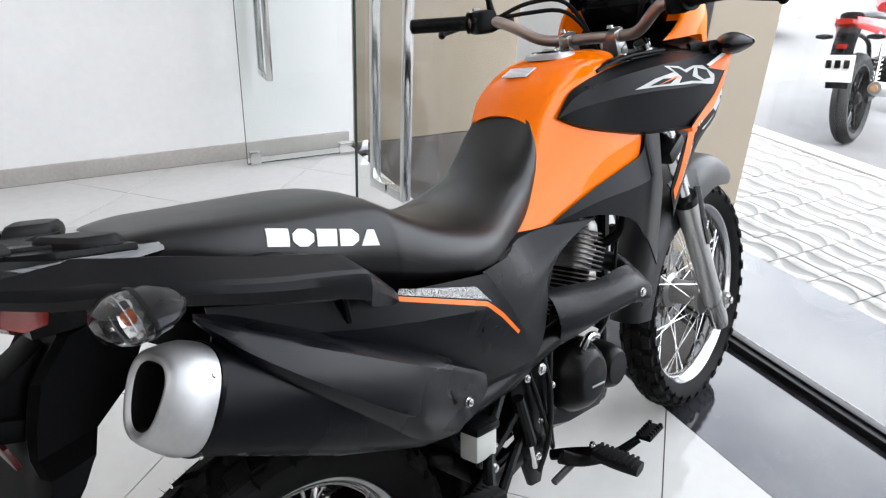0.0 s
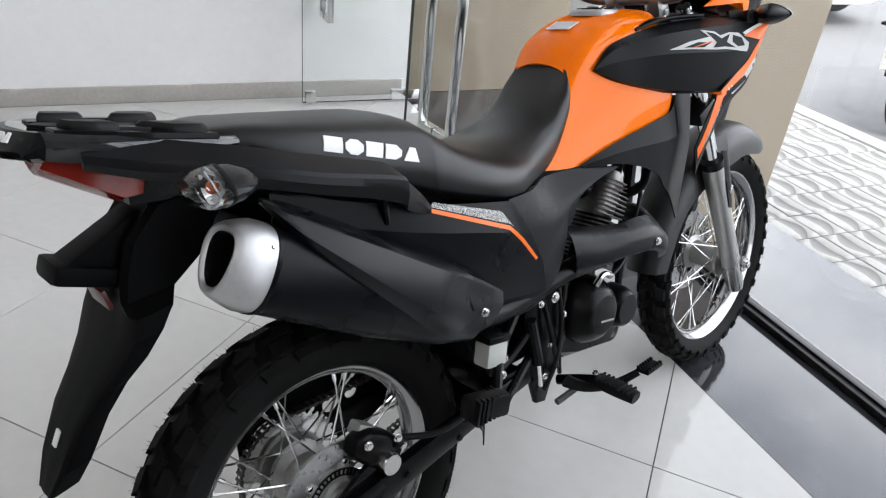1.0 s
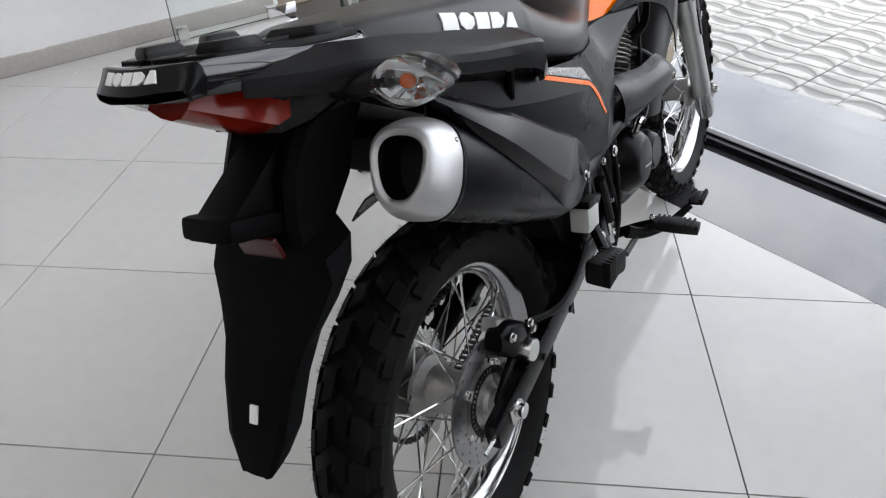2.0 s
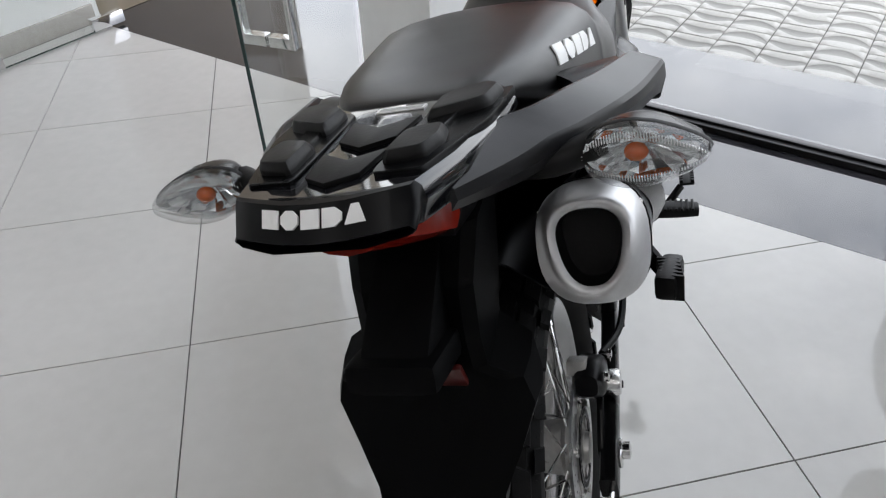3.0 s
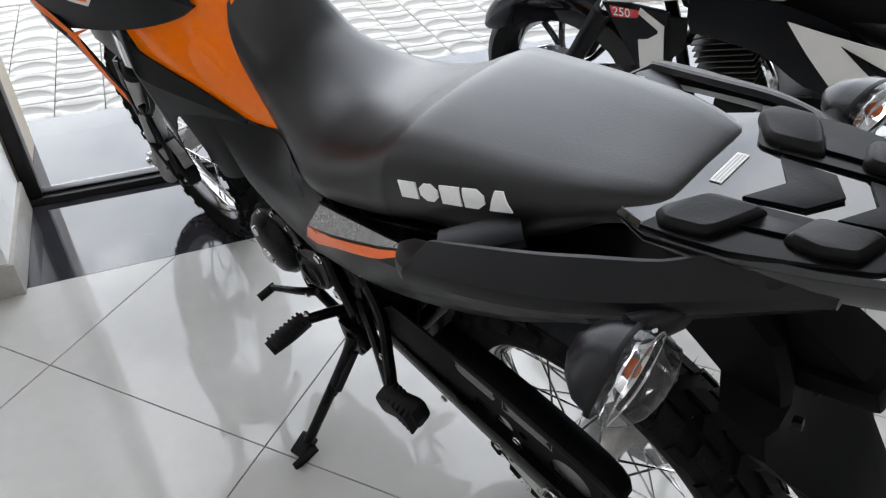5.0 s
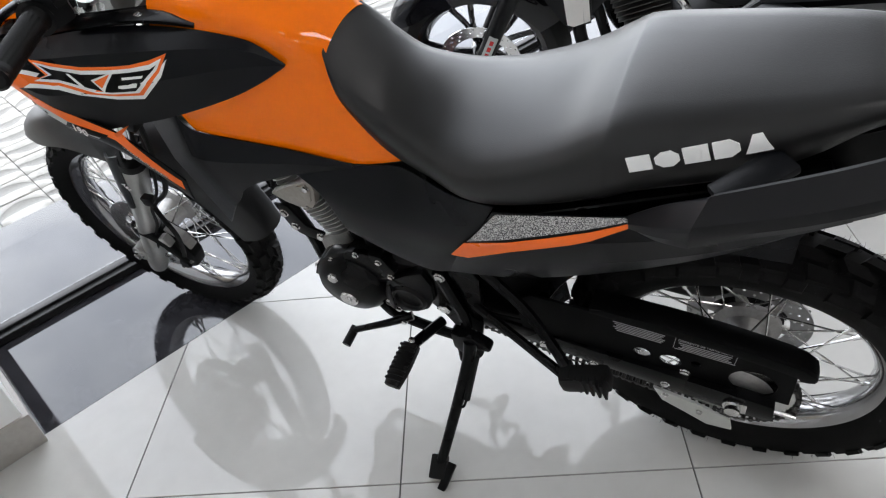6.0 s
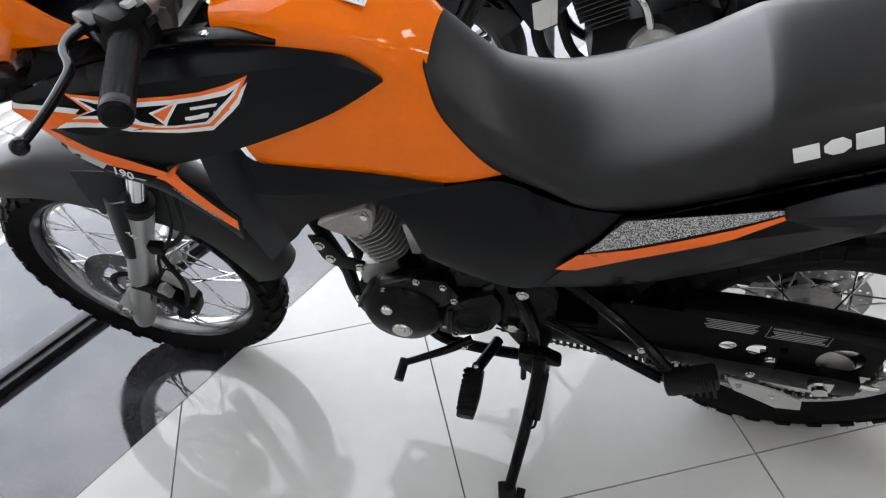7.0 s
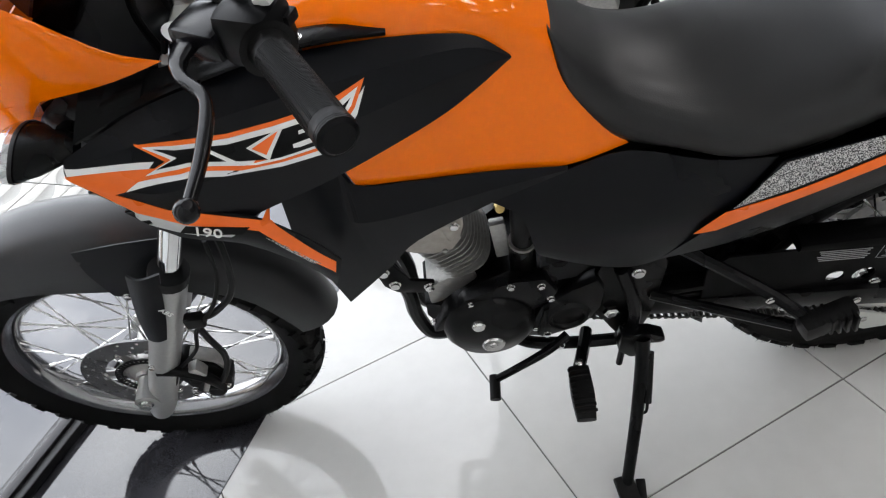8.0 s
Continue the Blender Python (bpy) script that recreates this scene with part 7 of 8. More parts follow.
def cast_wheel(name, parent, m, R, w, rim, arms, material, label):
    """A road wheel: hub with flat cast arms, rim and grooved tyre."""
    hub = part(name, lathe([(0, -0.05), (0.03, -0.05), (0.045, -0.03), (0.045, 0.03), (0.03, 0.05), (0, 0.05)], 24, close=False), material, parent, label)
    hub.matrix_basis = m
    prof = [(rim - 0.004, -w * 0.36), (rim + 0.02, -w * 0.49), (R - 0.035, -w * 0.5), (R - 0.012, -w * 0.34), (R - 0.001, -w * 0.07), (R - 0.006, -w * 0.05), (R - 0.006, w * 0.05), (R - 0.001, w * 0.07), (R - 0.012, w * 0.34), (R - 0.035, w * 0.5), (rim + 0.02, w * 0.49), (rim - 0.004, w * 0.36)]
    part("tyre", lathe(prof, 64), M_ROADTYRE, hub, "black road tyre")
    part("rim", lathe([(rim + 0.004, -w * 0.4), (rim - 0.008, -w * 0.36), (rim - 0.022, -w * 0.1), (rim - 0.022, w * 0.1), (rim - 0.008, w * 0.36), (rim + 0.004, w * 0.4), (rim - 0.012, w * 0.4), (rim - 0.032, w * 0.14), (rim - 0.032, -w * 0.14), (rim - 0.012, -w * 0.4)], 64), material, hub)
    arm = bmesh.new()
    for k in (-1, 1):
        blade([(0.035, 0.012 * k, 0.012 * k), (rim * 0.5, 0.008 * k, 0.014 * k), (rim - 0.02, 0.006 * k, 0.045 * k)], [(0.009, 0.010), (0.008, 0.009), (0.008, 0.011)], 8, 3, 3.0, bm=arm)
    me = mesh_of(arm, "wheel_arm", material)
    for k in range(arms):
        piece("wheel_arm", me, hub, pose(0, 0, 0, 0, 360 / arms * k, 0))
    return hub


street = thing("motorcycle", pose(-0.38, -1.42, 0.0015, 0, 0, 12) @ pose(0, 0, 0, -14, 0, 0), "black and white street motorcycle with red trim on its side stand", "motorcycle")


def upper(name, bm, material, parent, label="", sharp=45):
    """A part of the low-slung upper works."""
    bmesh.ops.translate(bm, verts=bm.verts, vec=(0.03, 0, -0.065))
    return part(name, bm, material, parent, label, sharp)


SW = 1.39
cast_wheel("rear_wheel", street, pose(0, 0, 0.305), 0.305, 0.140, 0.222, 5, M_GLOSS, "black cast rear wheel")
fw2 = cast_wheel("front_wheel", street, pose(SW, 0, 0.298), 0.298, 0.110, 0.222, 5, M_GLOSS, "black cast front wheel")
part("brake_disc", disc_mesh(0.138, 0.100, 0.062), M_STEEL, fw2, "drilled steel brake disc")
mud = []
for f, dr in ((-1.05, -0.085), (-0.95, -0.03), (-0.6, 0.004), (0, 0.014), (0.6, 0.004), (0.95, -0.03), (1.05, -0.085)):
    mud.append([(SW + (0.325 + dr * k) * math.cos(radians(a)), f * w, 0.298 + (0.325 + dr * k) * math.sin(radians(a))) for a, w, k in ((22, 0.028, 0.3), (36, 0.058, 0.8), (62, 0.076, 1), (95, 0.080, 1), (125, 0.078, 1), (150, 0.066, 1))])
part("front_mudguard", skin(mud, 0.003, 3, 3), M_FENDER, street, "glossy black front mudguard", 45)
for s in (1, -1):
    a, b0 = V(SW + 0.012, 0.095 * s, 0.270), V(SW - 0.155, 0.095 * s, 0.62)
    lg = part("fork_leg", tube([a, a + (b0 - a) * 0.5, b0], [0.026, 0.027, 0.029], 16, 3), M_ENGINE, street, "black fork leg with a pale label of red bars")
    part("leg_label", box(0.030, 0.003, 0.125, tuple(a + (b0 - a) * 0.32 + V(0, 0.0255 * s, 0)), 0.001, (0, -25.5, 0)), M_GREYP, lg)
    part("stanchion", tube([b0, b0 + (b0 - a) * 0.85], 0.0185, 14, 1), M_CHROME, lg)
    for k in range(4):
        d = (b0 - a).normalized()
        p = a + d * (0.085 + 0.026 * k) + V(0, 0.0265 * s, 0)
        part("leg_bar", box(0.012, 0.002, 0.018, tuple(p), 0.0005, (0, -25, 0)), M_REDP, lg)
    # tank wings: white upper, black and red flash, dimpled white lower point
    upper("tank_wing", skin([[(0.78, 0.10, 0.98), (0.92, 0.135, 0.98), (1.06, 0.165, 0.94), (1.20, 0.175, 0.86)], [(0.78, 0.14, 0.90), (0.92, 0.175, 0.89), (1.06, 0.195, 0.86), (1.19, 0.185, 0.80)], [(0.82, 0.14, 0.84), (0.94, 0.170, 0.81), (1.05, 0.180, 0.785), (1.15, 0.172, 0.755)]], 0.004, 3, 3, s), M_WHITEP, street, "white tank wing with a dark mark", 45)
    for k in range(5):
        upper("wing_mark", box(0.05 - 0.006 * k, 0.002, 0.006, (1.02 - 0.004 * k, 0.1945 * s, 0.895 - 0.010 * k), 0.0005, (0, 8, -7 * s)), M_SATIN, street)
    wing = part("dark_wing", skin([[(1.205, 0.174, 0.690), (1.12, 0.182, 0.705), (1.022, 0.184, 0.705)], [(1.155, 0.172, 0.610), (1.10, 0.177, 0.605), (1.020, 0.179, 0.600)], [(1.098, 0.166, 0.512), (1.07, 0.167, 0.506), (1.020, 0.167, 0.520)]], 0.006, 3, 3, s), M_BLACK, street, "dark lower wing with white edges", 45)
    part("red_flash", decal([[(1.182, 0.688), (1.091, 0.693), (1.103, 0.670), (1.172, 0.655)]], [wing], s, 0.002), M_REDP, wing, "red panel with printed figures 250")
    part("wing_edge", decal([[(1.095, 0.702), (1.028, 0.664), (1.022, 0.530), (1.040, 0.522), (1.044, 0.648), (1.100, 0.685)]], [wing], s, 0.003), M_WHITEP, wing, "white wing edge")
    part("wing_point", decal([[(1.096, 0.607), (1.070, 0.615), (1.043, 0.640), (1.041, 0.522), (1.070, 0.510), (1.088, 0.516)]], [wing], s, 0.003), M_WHITEP, wing, "white dimpled wing point")
    b = text_bars("250", 0.034)
    bmesh.ops.transform(b, matrix=(pose(1.170, 0.1815, 0.664, 0, 0, 176) if s > 0 else pose(1.10, -0.1835, 0.664, 0, 0, -4)) @ pose(0, 0, 0, 0, -6 * s, 0), verts=b.verts)
    part("capacity_figures", b, M_WHITEP, wing)
    part("rear_wing", skin([[(1.022, 0.180, 0.690), (0.975, 0.170, 0.690)], [(1.020, 0.174, 0.60), (0.975, 0.165, 0.62)], [(1.020, 0.164, 0.545), (0.978, 0.155, 0.59)]], 0.006, 2, 3, s), M_SATIN, street, "black inner wing")
    part("side_fairing", skin([[(0.62, 0.140, 0.72), (0.72, 0.145, 0.75), (0.82, 0.150, 0.76), (0.98, 0.165, 0.74)], [(0.60, 0.150, 0.64), (0.70, 0.155, 0.66), (0.82, 0.155, 0.68), (0.98, 0.165, 0.69)], [(0.58, 0.145, 0.55), (0.68, 0.148, 0.56), (0.80, 0.150, 0.625), (0.97, 0.155, 0.645)]], 0.004, 3, 3, s), M_BLACK, street, "matt black side cover", 45)
    tf = part("tail_fairing", skin([[(0.752, 0.152, 0.724), (0.62, 0.165, 0.716), (0.48, 0.165, 0.715), (0.25, 0.150, 0.77), (0.0, 0.120, 0.84), (-0.22, 0.08, 0.90)], [(0.690, 0.166, 0.66), (0.575, 0.172, 0.66), (0.46, 0.172, 0.68), (0.25, 0.160, 0.73), (0.0, 0.128, 0.80), (-0.22, 0.083, 0.87)], [(0.618, 0.166, 0.584), (0.53, 0.170, 0.606), (0.43, 0.170, 0.632), (0.22, 0.158, 0.69), (0.0, 0.125, 0.76), (-0.22, 0.08, 0.84)]], 0.004, 3, 3, s), M_WHITEP, street, "white tail panel with a red flash", 45)
    part("tail_flash", decal([[(0.606, 0.594), (0.437, 0.641), (0.20, 0.70), (0.19, 0.688), (0.432, 0.628), (0.595, 0.584)]], [tf], s, 0.002), M_REDP, tf, "red printed flash")
    part("tail_gap", decal([[(0.625, 0.700), (0.485, 0.655), (0.536, 0.636)]], [tf], s, 0.002), M_SATIN, tf)
    upper("grab_bar", tube([(0.18, 0.165 * s, 0.78), (0.05, 0.185 * s, 0.88), (-0.12, 0.16 * s, 0.95), (-0.25, 0.10 * s, 0.985)], 0.017, 10), M_WHITEP, street, "white grab bar")
    part("frame_tube", tube([(1.10, 0.04 * s, 0.74), (1.02, 0.07 * s, 0.55), (0.95, 0.075 * s, 0.34), (0.80, 0.08 * s, 0.26), (0.55, 0.09 * s, 0.30), (0.50, 0.10 * s, 0.60)], 0.017, 10), M_SATIN, street, "black frame tube")
    part("swingarm", blade([(0.50, 0.09 * s, 0.36), (0.25, 0.10 * s, 0.34), (-0.03, 0.11 * s, 0.305)], [(0.014, 0.028)] * 3, 10, 3, 5.0), M_SATIN, street, "black swingarm")
    gr = upper("handle_grip", tube([(0.93, 0.29 * s, 1.06), (0.88, 0.39 * s, 1.05)], 0.018, 14, 1), M_RUBBER, street, "black rubber grip")
    part("footrest", tube([(0.52, 0.12 * s, 0.34), (0.53, 0.25 * s, 0.33)], 0.013, 10, 1), M_RUBBER, street, "black footrest")
upper("handlebar", tube([(0.88, -0.39, 1.05), (0.95, -0.25, 1.06), (1.02, -0.10, 1.03), (1.02, 0.10, 1.03), (0.95, 0.25, 1.06), (0.88, 0.39, 1.05)], 0.011, 12), M_SATIN, street, "black handlebar")
upper("fuel_tank", loft([[V(x, w * c, z0 + (z1 - z0) * t) for c, t in ((0.75, 0), (1, 0.4), (0.85, 0.8), (0.4, 1), (-0.4, 1), (-0.85, 0.8), (-1, 0.4), (-0.75, 0))] for x, w, z0, z1 in ((0.62, 0.09, 0.80, 0.90), (0.75, 0.13, 0.80, 1.0), (0.95, 0.16, 0.82, 1.05), (1.08, 0.13, 0.84, 1.02), (1.13, 0.08, 0.86, 0.98))]), M_WHITEP, street, "white fuel tank", 45)
upper("seat", loft([[V(x, w * c, z0 + (z1 - z0) * t) for c, t in ((0.9, 0), (1, 0.4), (0.85, 0.8), (0.4, 1), (-0.4, 1), (-0.85, 0.8), (-1, 0.4), (-0.9, 0))] for x, w, z0, z1 in ((0.66, 0.09, 0.76, 0.86), (0.50, 0.13, 0.74, 0.82), (0.35, 0.14, 0.76, 0.83), (0.22, 0.13, 0.80, 0.90), (0.0, 0.11, 0.87, 0.95), (-0.15, 0.08, 0.92, 0.97))]), M_SEAT, street, "black two-level seat", 60)
en = part("engine", loft([[V(x, w * c, z0 + (z1 - z0) * t) for c, t in ((0.8, 0), (1, 0.2), (1, 0.8), (0.8, 1), (-0.8, 1), (-1, 0.8), (-1, 0.2), (-0.8, 0))] for x, w, z0, z1 in ((0.52, 0.08, 0.32, 0.46), (0.60, 0.11, 0.27, 0.50), (0.80, 0.11, 0.26, 0.46), (0.90, 0.08, 0.30, 0.42))]), M_ENGINE, street, "black finned engine with bare alloy covers", 40)
part("engine_cover", lathe([(0, 0.03), (0.06, 0.028), (0.078, 0.012), (0.082, -0.02), (0, -0.02)], 28, pose(0.72, 0.115, 0.37), close=False), M_CAST, en, "bare alloy engine cover")
for k in range(11):
    hx = 0.078 if 1 < k < 9 else 0.066
    part("fin", box(hx * 2, 0.20, 0.0045, (0.86 + 0.006 * k, 0, 0.46 + 0.0165 * k), 0.002, (0, 18, 0)), M_GREASE, en)
part("barrel", box(0.10, 0.13, 0.20, (0.885, 0, 0.54), 0.02, (0, 18, 0)), M_ENGINE, en)
part("intake_pipe", tube([(0.80, 0.06, 0.55), (0.76, 0.10, 0.52), (0.74, 0.11, 0.46), (0.73, 0.11, 0.42)], 0.014, 10), M_STEEL, street, "bright breather pipe")
part("exhaust_pipe", tube([(0.96, 0.02, 0.56), (1.06, 0.03, 0.50), (1.05, 0.04, 0.34), (0.95, 0.03, 0.24), (0.70, -0.06, 0.22), (0.45, -0.12, 0.25)], 0.021, 12), M_ENGINE, street, "black exhaust pipe")
part("muffler", tube([(0.45, -0.13, 0.27), (0.20, -0.17, 0.36), (-0.12, -0.17, 0.50)], [0.04, 0.055, 0.055], 18, 3), M_SATIN, street, "black muffler")
upper("headlamp_cowl", loft([[V(x, w * math.cos(t), z + h * math.sin(t)) for t in (2 * math.pi * i / 20 for i in range(20))] for x, w, h, z in ((1.10, 0.09, 0.06, 0.95), (1.18, 0.12, 0.10, 0.93), (1.27, 0.10, 0.09, 0.92), (1.32, 0.05, 0.05, 0.91))]), M_GLOSS, street, "black headlamp cowl", 45)
part("fork_yoke", box(0.07, 0.22, 0.04, (1.16, 0, 0.80), 0.01, (0, -25, 0)), M_SATIN, street)
part("steering_head", tube([(1.13, 0, 0.98), (1.21, 0, 0.78)], 0.03, 14, 1), M_SATIN, street)
part("side_stand", tube([(0.50, 0.10, 0.30), (0.52, 0.24, 0.15), (0.53, 0.30, 0.060)], 0.012, 10), M_SATIN, street, "black side stand")
part("rear_mudguard", skin([[(-0.20, y, 0.92 - y * y * 2), (-0.33, y, 0.80), (-0.40, y, 0.62), (-0.42, y, 0.50)] for y in (-0.08, 0, 0.08)], 0.004, 3, 3), M_BLACK, street, "black rear mudguard", 45)
part("core", loft([[V(x, w, z0), V(x, w, z1), V(x, -w, z1), V(x, -w, z0)] for x, w, z0, z1 in ((0.10, 0.08, 0.72, 0.86), (0.45, 0.11, 0.50, 0.78), (0.80, 0.10, 0.60, 0.85), (1.05, 0.06, 0.70, 0.90))]), M_RUBBER, street, "black airbox")

# ---- red motorcycle parked at the kerb ----
parked = thing("parked_motorcycle", pose(4.98, 0.46, -0.150, 0, 0, -3) @ pose(0, 0, 0, -9, 0, 0), "red and black motorcycle parked on the road beside the kerb", "motorcycle")
cast_wheel("rear_wheel", parked, pose(0, 0, 0.300), 0.300, 0.105, 0.225, 6, M_SATIN, "black cast rear wheel")
cast_wheel("front_wheel", parked, pose(1.30, 0, 0.300), 0.300, 0.085, 0.225, 6, M_SATIN, "black cast front wheel")
part("seat", blade([(0.62, 0, 0.78), (0.40, 0, 0.775), (0.18, 0, 0.80), (-0.05, 0, 0.83), (-0.20, 0, 0.84)], [(0.10, 0.035), (0.12, 0.035), (0.12, 0.04), (0.11, 0.04), (0.07, 0.03)], 16, 4, 2.6), M_SEAT, parked, "black seat")
for s in (1, -1):
    part("tail_panel", skin([[(0.30, 0.12, 0.77), (0.10, 0.125, 0.79), (-0.12, 0.11, 0.82), (-0.30, 0.06, 0.85)], [(0.32, 0.135, 0.70), (0.10, 0.14, 0.73), (-0.12, 0.12, 0.77), (-0.30, 0.065, 0.81)], [(0.34, 0.12, 0.62), (0.12, 0.125, 0.67), (-0.10, 0.11, 0.73), (-0.28, 0.06, 0.78)]], 0.004, 3, 3, s), M_REDP, parked, "red tail panel", 45)
    part("turn_signal", blade([(-0.20, 0.10 * s, 0.72), (-0.20, 0.15 * s, 0.72), (-0.20, 0.20 * s, 0.72)], [(0.012, 0.01), (0.02, 0.018), (0.012, 0.01)], 12, 3, 2.2), M_SATIN, parked, "small black turn signal")
    part("signal_glass", lathe([(0, 0.012), (0.02, 0.008), (0.026, 0.0), (0, 0.0)], 16, pose(-0.05, 0.128 * s, 0.71, 0 if s > 0 else 180, 0, 0), close=False), M_WHITEP, parked, "white reflector")
    sh = part("rear_shock", tube([(0.02, 0.11 * s, 0.33), (0.10, 0.11 * s, 0.64)], 0.012, 10, 1), M_STEEL, parked, "rear shock with a coil spring")
    pts = [(0.03 + 0.065 * t + 0.024 * math.cos(t * 50), 0.11 * s + 0.024 * math.sin(t * 50), 0.38 + 0.23 * t) for t in (i / 100 for i in range(101))]
    part("coil_spring", tube(pts, 0.004, 6, 1), M_STEEL, sh)
    part("swingarm", blade([(0.45, 0.08 * s, 0.33), (0.2, 0.09 * s, 0.32), (-0.03, 0.095 * s, 0.30)], [(0.012, 0.022)] * 3, 10, 3, 5.0), M_SATIN, parked, "black swingarm")
    part("fork_leg", tube([(1.30, 0.08 * s, 0.28), (1.15, 0.08 * s, 0.62), (1.02, 0.08 * s, 0.95)], [0.024, 0.022, 0.017], 12, 3), M_SILVER, parked, "silver fork leg")
part("tail_lamp", blade([(-0.24, 0, 0.80), (-0.30, 0, 0.81), (-0.345, 0, 0.825)], [(0.075, 0.028), (0.07, 0.026), (0.05, 0.018)], 14, 3, 3.0), M_RED_LENS, parked, "wide red tail lamp")
part("rear_mudguard", skin([[(-0.20, y, 0.78), (-0.30, y, 0.68), (-0.345, y, 0.55), (-0.36, y, 0.42)] for y in (-0.065, 0, 0.065)], 0.004, 3, 3), M_BLACK, parked, "black rear mudguard", 45)
plate = part("number_plate", box(0.004, 0.185, 0.165, (-0.372, 0, 0.545), 0.004, (0, 10, 0)), M_PLATE, parked, "pale number plate with plain dark bars")
for k in range(3):
    part("plate_bar", box(0.002, 0.034, 0.050, (-0.3795, 0.052 - 0.052 * k, 0.572), 0.002, (0, 10, 0)), M_SATIN, plate)
for k in range(4):
    part("plate_bar", box(0.002, 0.030, 0.050, (-0.3685, 0.062 - 0.042 * k, 0.508), 0.002, (0, 10, 0)), M_SATIN, plate)
part("rear_reflector", box(0.012, 0.06, 0.03, (-0.335, 0, 0.675), 0.004, (0, 10, 0)), M_RED_LENS, parked)
part("muffler", tube([(0.55, -0.12, 0.27), (0.35, -0.14, 0.31), (0.0, -0.15, 0.37), (-0.10, -0.15, 0.39)], [0.03, 0.045, 0.048, 0.042], 16, 3), M_SILVER, parked, "grey steel muffler with a rusty tip")
part("muffler_tip", tube([(-0.10, -0.15, 0.39), (-0.125, -0.15, 0.395)], 0.022, 14, 1), mat("rusty_steel", (0.28, 0.15, 0.07), 0.7, vary=0.3, scale=80), parked)
part("engine", box(0.34, 0.20, 0.26, (0.66, 0, 0.38), 0.05), M_ENGINE, parked, "dark engine")
part("frame_tube", tube([(0.95, 0, 0.85), (0.92, 0.03, 0.55), (0.85, 0.05, 0.28), (0.50, 0.06, 0.27), (0.45, 0.06, 0.60), (0.10, 0.07, 0.72)], 0.016, 10), M_SATIN, parked, "black frame tube")
part("fuel_tank", blade([(0.62, 0, 0.83), (0.75, 0, 0.87), (0.90, 0, 0.90), (1.02, 0, 0.88)], [(0.08, 0.05), (0.14, 0.09), (0.15, 0.10), (0.08, 0.06)], 18, 4, 2.5), M_REDP, parked, "red fuel tank")
part("handlebar", tube([(0.88, -0.36, 1.04), (0.98, -0.15, 1.06), (1.0, 0, 1.0), (0.98, 0.15, 1.06), (0.88, 0.36, 1.04)], 0.012, 10), M_SATIN, parked, "black handlebar")
part("front_mudguard", skin([[(1.30 + 0.325 * math.cos(radians(a)), y, 0.30 + 0.325 * math.sin(radians(a))) for a in (40, 80, 120, 150)] for y in (-0.055, 0, 0.055)], 0.003, 3, 2), M_REDP, parked, "red front mudguard", 45)
part("side_stand", tube([(0.45, 0.08, 0.28), (0.46, 0.20, 0.13), (0.47, 0.25, 0.043)], 0.011, 8), M_SATIN, parked, "black side stand")
part("headlamp", blade([(1.05, 0, 0.92), (1.12, 0, 0.91), (1.17, 0, 0.90)], [(0.07, 0.07), (0.09, 0.09), (0.06, 0.06)], 16, 3, 2.2), M_SATIN, parked, "black headlamp shell")


# ---- white car on the far side of the road ----
car = thing("car", pose(8.43, 2.25, -0.15, 0, 0, -110.87), "white car parked on the road", "car")
BODY = [(0.00, 0.62, 0.28, 0.62), (0.06, 0.74, 0.24, 0.70), (0.30, 0.83, 0.22, 0.78), (0.95, 0.85, 0.22, 0.90), (1.30, 0.85, 0.22, 0.96), (2.2, 0.86, 0.22, 0.97), (3.3, 0.85, 0.22, 0.98), (3.85, 0.80, 0.24, 0.95), (3.95, 0.70, 0.30, 0.85)]
part("body", loft([[V(-x, w * c, z0 + (z1 - z0) * t) for c, t in ((0.85, 0), (1, 0.15), (1, 0.7), (0.93, 0.95), (0.6, 1), (-0.6, 1), (-0.93, 0.95), (-1, 0.7), (-1, 0.15), (-0.85, 0))] for x, w, z0, z1 in BODY]), M_WHITEP, car, "white painted body", 40)
part("cabin", loft([[V(-x, w * c, z) for c in (1, 0.5, -0.5, -1)] + [V(-x, w * 0.96 * c, z - 0.05) for c in (-1, 1)] for x, w, z in ((1.15, 0.70, 0.97), (1.75, 0.62, 1.42), (2.9, 0.62, 1.44), (3.6, 0.66, 1.0))]), M_WHITEP, car, "white roof", 40)
part("front_window", skin([[(-1.18, y, 0.985), (-1.70, y * 0.9, 1.39)] for y in (-0.66, 0, 0.66)], 0.006, 3, 3), M_DARKSCREEN, car, "dark windscreen")
